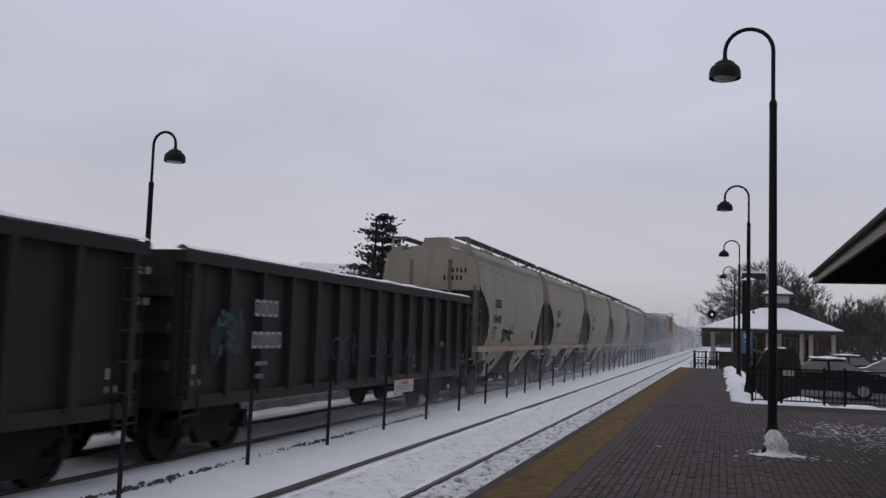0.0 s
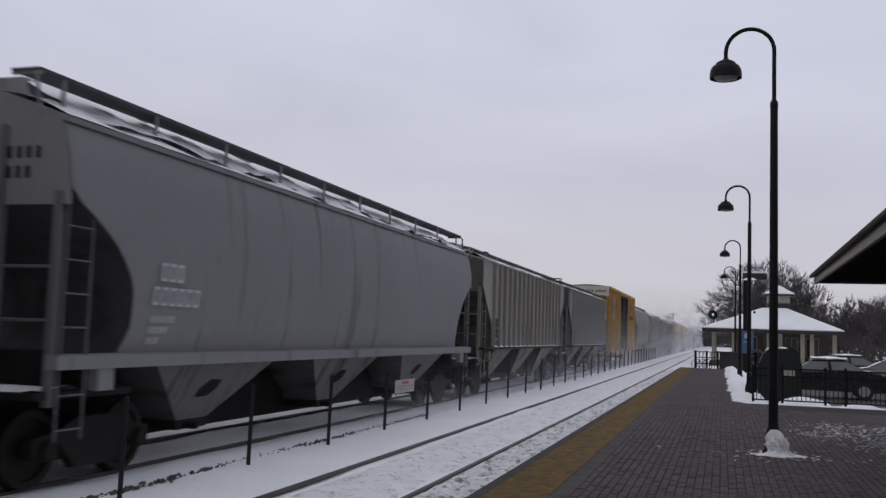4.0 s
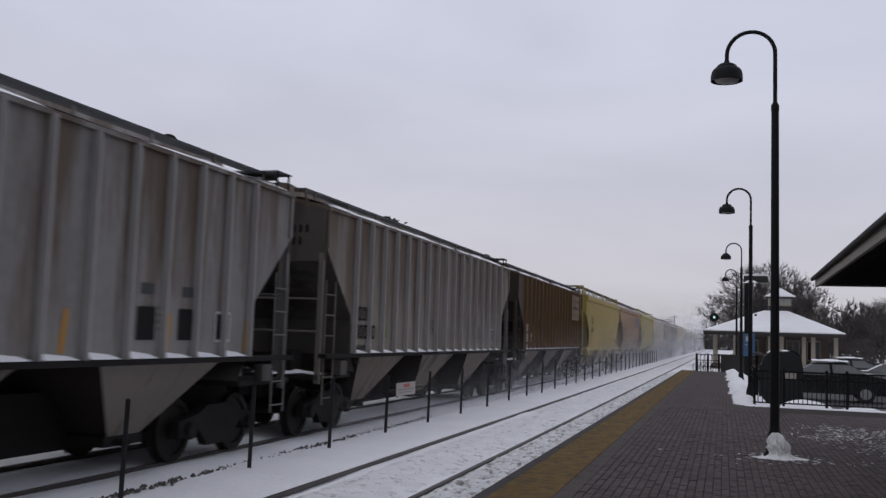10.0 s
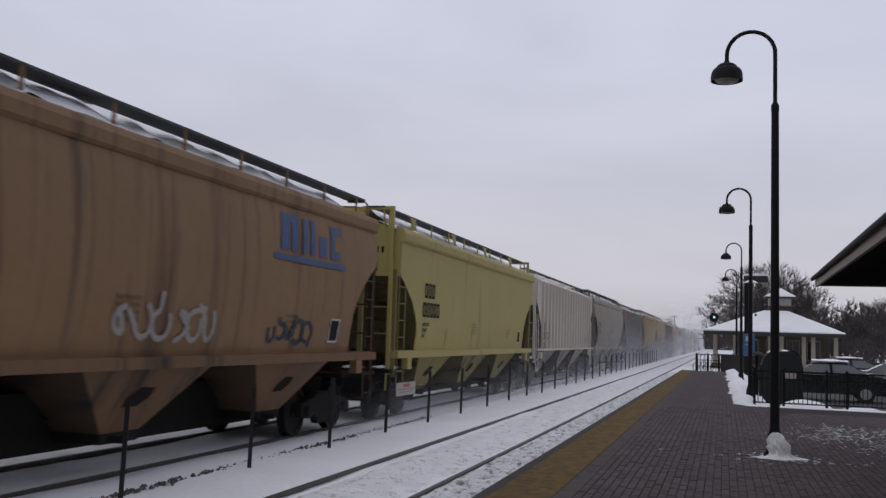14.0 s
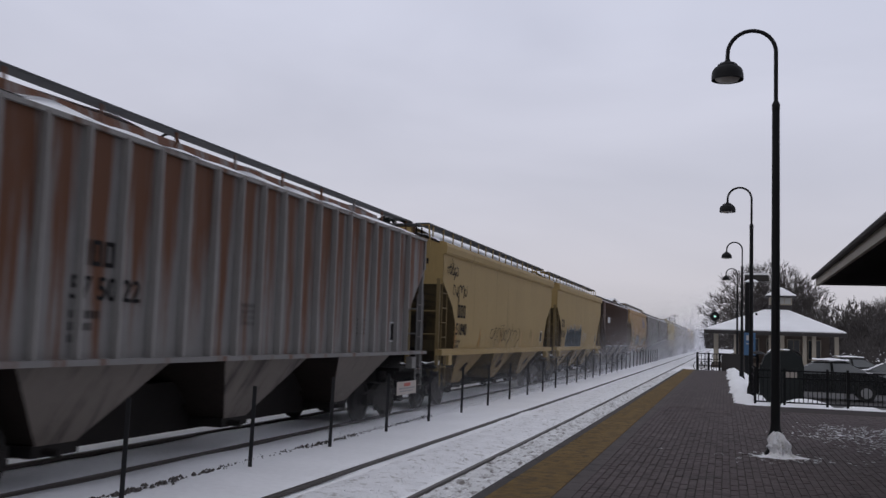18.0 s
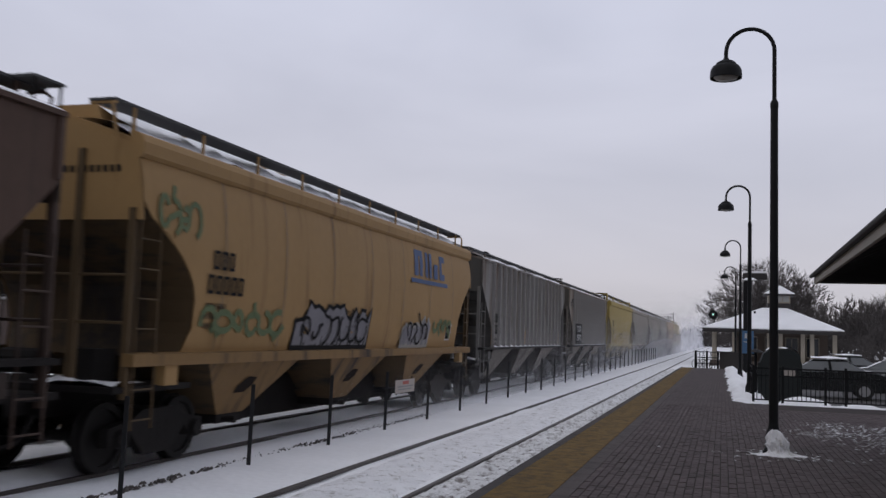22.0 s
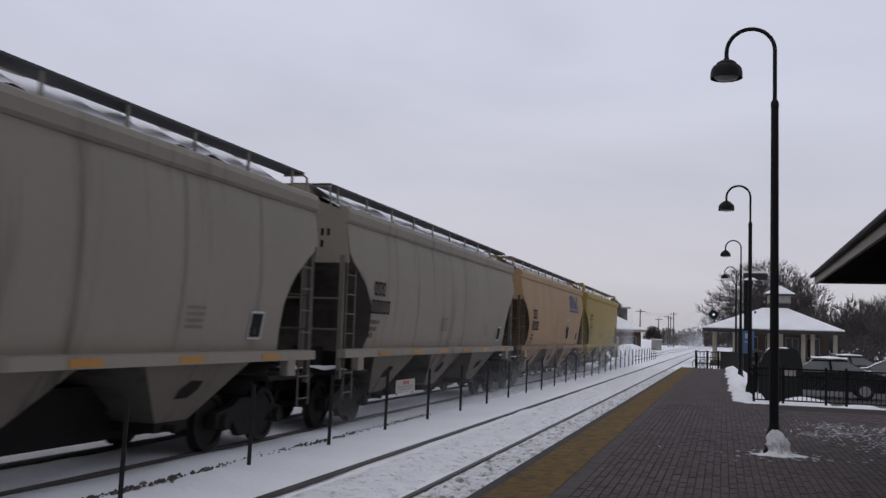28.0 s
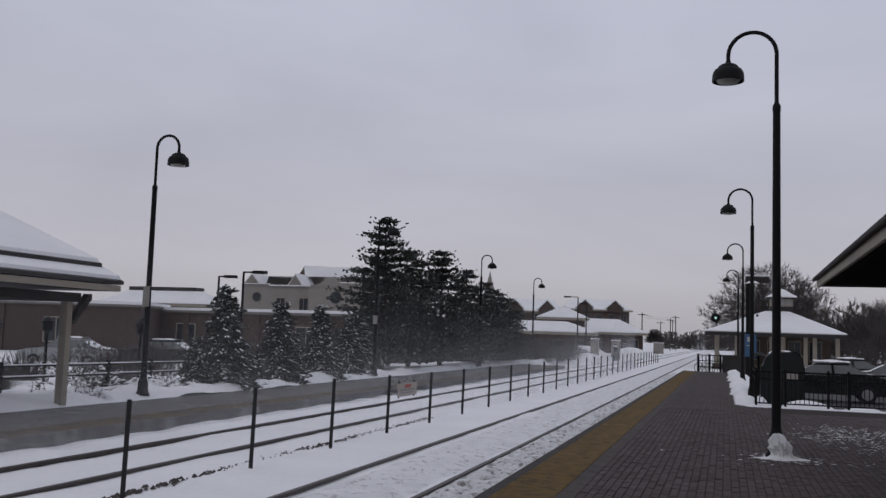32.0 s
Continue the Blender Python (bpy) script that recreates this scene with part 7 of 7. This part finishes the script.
hopper(146.9, 163.6, "round", "pearl", "pale grey covered hopper car with a teal panel", marks_panel, panels=9, bulge=0.015, bands=True, seams=True, deep_sill=True)
hopper(163.6, 180.4, "ribbed", "grey", "dirty grey ribbed covered hopper car", both(num(labels=True, tall=0.28, where=1.7, high=2.2), marks_reflectors, marks_squares))
hopper(180.4, 197.4, "ribbed", "grey_brown", "stained brownish grey ribbed covered hopper car", both(num(labels=True, tall=0.28, where=1.7, high=2.2), marks_stencil))
hopper(197.4, 214.8, "ribbed", "brown_red", "rust-brown ribbed covered hopper car with tan ribs", both(num("white_ink", labels=False, tall=0.28, where=1.7, high=2.2), marks_ghost), rib_coat="rib_tan", ribs=18, rib_in=1.24)
hopper(214.8, 232.7, "flat", "yellow", "mustard yellow covered hopper car", both(num(where=2.1, tall=0.36, high=2.85, number="51650"), marks_reflectors), chord=True, cage=True)
hopper(232.7, 249.7, "round", "salmon", "faded salmon covered hopper car with a blue emblem", both(num(where=2.0, tall=0.30, high=2.7), marks_logo, marks_scrawl("pale_spray", 6.6, 1.7, 2.4, 0.6, 6, 0.08, 8, "pale spray scrawl"), marks_scrawl("navy_spray", 10.6, 1.7, 1.7, 0.5, 5, 0.07, 9, "blue spray scrawl")), panels=8, bulge=0.02, seams=True, chord=True)
hopper(249.7, 266.5, "flat", "yellow_pale", "pale yellow covered hopper car", both(num(where=1.9, tall=0.36, high=2.85), marks_reflectors), chord=True, cage=True)
hopper(266.5, 283.5, "ribbed", "white", "dirty white ribbed covered hopper car", num(labels=True, tall=0.3, where=1.75, high=2.3), ribs=18, rib_in=1.1, clean=True, gap=0.9, board=4.66)
hopper(283.5, 300.5, "round", "pearl", "pearl grey covered hopper car", num(where=1.5, tall=0.30, high=2.7, number="52191"), panels=7, bulge=0.015, seams=True, chord=True, sill_reflectors=True)
hopper(300.5, 317.8, "ribbed", "grey_rust", "blue-grey ribbed covered hopper car streaked with rust", both(num(labels=True, tall=0.30, where=2.85, high=2.62, number="57 50 22"), marks_rust), board=4.68, ribs=19, rib_coat="rib_dull", clean=True)
hopper(317.8, 335.4, "flat", "tan", "faded tan covered hopper car with thin black scrawls", both(num(where=1.5, tall=0.36, high=2.42, number="51840"), marks_reflectors, marks_scrawl("ink", 5.4, 1.75, 4.4, 0.5, 9, 0.032, 21, "thin black scrawl"), marks_scrawl("ink", 0.9, 2.95, 1.5, 0.4, 5, 0.04, 23, "thin black scrawl"), marks_scrawl("ink", 0.3, 3.5, 1.1, 0.3, 5, 0.035, 24, "thin black scrawl")), chord=True)
hopper(335.4, 352.0, "flat", "tan", "faded tan covered hopper car with bold navy graffiti", both(num(where=1.3, tall=0.34, high=2.45, number="51884"), marks_block("navy_spray", "pale_spray", 2.5, 1.58, 4.9, 1.05, 31, "bold navy sprayed shape with a pale rim"), marks_scrawl("pale_spray", 7.6, 1.8, 1.6, 0.5, 5, 0.035, 33, "pale spray scrawl")), chord=True)
hopper(352.0, 368.8, "ribbed", "brown", "dark oxide-brown ribbed covered hopper car", both(num("steel", labels=True, tall=0.28, where=1.7, high=2.3), marks_plate("white_ink", 1.55, 2.75, 3.0, 3.34, "pale repainted lettering patch", "ink"), marks_end_patch))
hopper(368.8, 386.5, "round", "orange", "faded orange covered hopper car with graffiti", both(num(where=1.7, tall=0.27, high=2.75), marks_logo, marks_block("silver_spray", "ink", 4.6, 1.60, 3.5, 0.85, 41, "silver sprayed shape with a dark rim"), marks_block("silver_spray", "pale_spray", 10.3, 1.58, 2.0, 0.8, 45, "silver sprayed shape with a pale rim"), marks_scrawl("green_ink", 12.6, 1.9, 1.6, 0.4, 4, 0.12, 47, "green spray scrawl"), marks_scrawl("green_ink", 1.5, 1.75, 2.6, 0.5, 6, 0.10, 48, "green spray scrawl"), marks_scrawl("green_ink", 0.3, 3.1, 1.0, 0.6, 4, 0.08, 49, "green spray scrawl")), panels=8, bulge=0.02, seams=True, chord=True)
hopper(386.5, 403.6, "ribbed", "grey", "weathered grey ribbed covered hopper car", both(num(labels=True, tall=0.28, where=1.7, high=2.33), marks_reflectors))
hopper(403.6, 420.3, "ribbed", "grey_warm", "stained grey ribbed covered hopper car with a black tag", both(marks_plate("ink", 1.55, 3.6, 1.62, 2.6, "black panel with white bars", "white_ink"), marks_scrawl("ink", 0.5, 3.35, 1.3, 0.5, 5, 0.06, 57, "black spray tag"), marks_squares))
hopper(420.3, 437.2, "flat", "yellow", "mustard yellow covered hopper car with black and white graffiti", both(num(where=1.8, tall=0.38, high=2.75, number="51368"), marks_reflectors, marks_scrawl("ink", 5.4, 1.75, 2.6, 0.65, 8, 0.055, 51, "black spray scrawl"), marks_scrawl("pale_spray", 8.9, 1.75, 2.4, 0.75, 8, 0.055, 53, "white spray scrawl"), marks_scrawl("pale_spray", 3.2, 1.85, 1.2, 0.55, 4, 0.06, 55, "white spray scrawl")), chord=True, cage=True)
for a, b in ((437.2, 454.4), (454.4, 471.2), (471.2, 487.9)):
    hopper(a, b, "round", "pearl", "pearl grey covered hopper car", num(where=1.35, tall=0.29, high=2.68), panels=7, bulge=0.015, seams=True, chord=True, sill_reflectors=True)
hopper(487.9, 504.8, "round", "peach", "faded peach-orange covered hopper car with a blue emblem", both(num(tall=0.34, where=1.9, high=2.6), marks_logo, marks_scrawl("ink", 10.0, 1.75, 0.6, 0.8, 6, 0.09, 61, "black spray scrawl"), marks_frame), panels=8, bulge=0.02, seams=True, chord=True)
hopper(504.8, 521.6, "flat", "yellow", "mustard yellow covered hopper car, last of the train", both(num(where=1.75, tall=0.34, high=2.88, number="51347"), marks_reflectors, marks_scrawl("red_ink", 5.85, 1.92, 0.95, 0.36, 4, 0.05, 65, "thin red scrawl")), chord=True, cage=True)


# ---- brick pavers, laid last ----
def lay_pavers():
    rnd = random.Random(40)
    size = [(-0.0465, -0.0965), (0.0465, -0.0965), (0.0465, 0.0965), (-0.0465, 0.0965)]
    one = Mesh().add([(x, y, -0.02) for x, y in size] + [(x * 0.94, y * 0.97, 0.0) for x, y in size], [(4, 5, 6, 7), (0, 1, 5, 4), (1, 2, 6, 5), (2, 3, 7, 6), (3, 0, 4, 7)]).data("paver", M["paver"])
    rest, count = Mesh(), 0
    y_end = 27.0
    for i in range(62):
        x = -1.57 + 0.1 * i
        y = 9.2 + (0.1 if i % 2 else 0.0)
        while y < y_end:
            if x < 0.16 * y + 0.3:
                z = PLAT + rnd.uniform(-0.003, 0.003)
                if y < 11.2 and 0 <= i < 24 and count < 300:
                    count += 1
                    part("paver", one, None, platform, at=pose(x, y, z))
                else:
                    t1, t2 = rnd.uniform(-0.002, 0.002), rnd.uniform(-0.002, 0.002)
                    rest.add([(x + u, y + v, z - 0.02) for u, v in size] + [(x + u * 0.94, y + v * 0.97, z + (t1 if u > 0 else t2)) for u, v in size],
                             [(4, 5, 6, 7), (0, 1, 5, 4), (1, 2, 6, 5), (2, 3, 7, 6), (3, 0, 4, 7)])
            y += 0.2
    part("pavers", rest, "paver", platform, kind="stuff")
    far = Mesh()
    for i in range(30):
        x = -1.57 + 0.1 * i
        for j in range(93):
            y = 27.1 + 0.4 * j + (0.2 if i % 2 else 0)
            if x < 0.6 or y < 29.3:
                far.add([(x - 0.045, y - 0.19, PLAT), (x + 0.045, y - 0.19, PLAT), (x + 0.045, y + 0.19, PLAT), (x - 0.045, y + 0.19, PLAT)], [(0, 1, 2, 3)])
    part("far_pavers", far, "paver", platform, kind="stuff")


lay_pavers()


# ---- powder snow whirled up by the train: thin drifting curtains ----
def powder(name, near, far, thin, thick, low, rise, stretch_y=0.28):
    """Airborne powder: denser down the line (from thin at near to thick at far) and towards the ground, gone at 2.1 * (low + rise * y)."""
    m = bpy.data.materials.new(name)
    m.use_nodes = True
    n, l = m.node_tree.nodes, m.node_tree.links
    n.remove(n["Principled BSDF"])

    def calc(kind, a, b, c=0.0):
        k = n.new("ShaderNodeMath")
        k.operation = kind
        for i, v in enumerate((a, b, c)):
            if hasattr(v, "is_linked"):
                l.new(v, k.inputs[i])
            else:
                k.inputs[i].default_value = v
        return k.outputs[0]

    co, xyz = n.new("ShaderNodeTexCoord"), n.new("ShaderNodeSeparateXYZ")
    l.new(co.outputs["Object"], xyz.inputs[0])
    along = n.new("ShaderNodeMapRange")
    for key, value in (("From Min", near), ("From Max", far), ("To Min", thin), ("To Max", thick)):
        along.inputs[key].default_value = value
    l.new(xyz.outputs["Y"], along.inputs[0])
    stretch, cloud = n.new("ShaderNodeMapping"), n.new("ShaderNodeTexNoise")
    stretch.inputs["Scale"].default_value = (1.0, stretch_y, 0.8)
    cloud.inputs["Scale"].default_value, cloud.inputs["Detail"].default_value, cloud.inputs["Roughness"].default_value = 0.55, 4, 0.55
    l.new(co.outputs["Object"], stretch.inputs[0])
    l.new(stretch.outputs[0], cloud.inputs["Vector"])
    high = calc("MULTIPLY_ADD", xyz.outputs["Y"], rise, low)
    drop = calc("POWER", 2.718, calc("MULTIPLY", calc("DIVIDE", xyz.outputs["Z"], high), -1.0))
    drop = calc("MULTIPLY", drop, calc("MAXIMUM", calc("MULTIPLY_ADD", calc("DIVIDE", xyz.outputs["Z"], high), -0.47, 1.0), 0.0))
    puff = calc("MULTIPLY_ADD", cloud.outputs[0], 2.0, -0.1)
    fac = n.new("ShaderNodeClamp")
    l.new(calc("MULTIPLY", calc("MULTIPLY", drop, puff), along.outputs[0]), fac.inputs[0])
    clear, white, glow, body, mix = (n.new("ShaderNode" + k) for k in ("BsdfTransparent", "BsdfDiffuse", "BsdfTranslucent", "MixShader", "MixShader"))
    white.inputs["Color"].default_value = glow.inputs["Color"].default_value = (0.92, 0.92, 0.94, 1)
    body.inputs[0].default_value = 0.5
    l.new(white.outputs[0], body.inputs[1])
    l.new(glow.outputs[0], body.inputs[2])
    l.new(fac.outputs[0], mix.inputs[0])
    l.new(clear.outputs[0], mix.inputs[1])
    l.new(body.outputs[0], mix.inputs[2])
    l.new(mix.outputs[0], n["Material Output"].inputs["Surface"])
    M[name] = m


def curtains(name, label, mat, x, y0, y1, high, seed):
    """Three wavy sheets of drifting powder one behind another; high is a pair: the height at y0 and at y1."""
    m = Mesh()
    for k in range(3):
        ys, zs = steps(y0, y1, int((y1 - y0) / 1.5)), (0.0, 0.12, 0.28, 0.5, 0.75, 1.0)
        w = len(ys)
        m.add([(x - 0.10 * k + 0.05 * wob(y, z * 4, 0.35, seed + k), y, z * lerp_rows([(y0, high[0]), (y1, high[1])], y) - 0.05) for z in zs for y in ys],
              [(r * w + i, r * w + i + 1, (r + 1) * w + i + 1, (r + 1) * w + i) for r in range(len(zs) - 1) for i in range(w - 1)])
    return tagged(new(name, m.data(name, mat, True)), label, "snow", kind="stuff")


powder("low_powder", 16.0, 75.0, 0.06, 0.50, 0.12, 0.030)
NEAR_HAZE = curtains("near_haze", "powder snow hanging low beside the train", "low_powder", -6.62, 16.0, 75.0, (1.28, 5.0), 3)
powder("lingering_powder", 8.0, 60.0, 0.075, 0.17, 1.7, 0.012)
curtains("lingering_haze", "thin powder snow lingering beyond the far track", "lingering_powder", -10.05, 8.0, 82.0, (3.8, 5.6), 17)
powder("far_powder", 75.0, 190.0, 0.50, 0.95, 0.12, 0.030, 0.06)
FAR_HAZE = curtains("far_haze", "bank of powder snow hanging over the far line", "far_powder", -6.62, 75.2, 900.0, (5.0, 57.0), 8)


def motions():
    # the hanging powder settles once the train has gone by
    walk(NEAR_HAZE, [(0.0, pose(0, 0, 0)), (29.5, pose(0, 0, 0)), (32.0, pose(0, 0, -0.35))])
    walk(FAR_HAZE, [(0.0, pose(0, 0, 0)), (22.0, pose(0, 0, 0)), (25.5, pose(0, 0, -0.6)), (28.5, pose(0, 0, -6.0)), (32.0, pose(0, 0, -12.0))])
    for car, s in CARS:
        walk(car, [(float(t), pose(FAR_TRACK, s - run(t), 0.0)) for t in range(0, 33, 2)])
    first = {}
    for wheel, k in WHEELS:
        if k not in first:
            walk(wheel, [(i / FPS, Matrix.Translation((0, k, 0.457)) @ Matrix.Rotation(run(i / FPS) / 0.457, 4, "X")) for i in range(int(32 * FPS) + 1)])
            first[k] = wheel
        else:                                           # wheels at the same place on their trucks turn alike
            keys = first[k].animation_data
            wheel.rotation_mode = "QUATERNION"
            mine = wheel.animation_data_create()
            mine.action = keys.action
            mine.action_slot = keys.action_slot


motions()
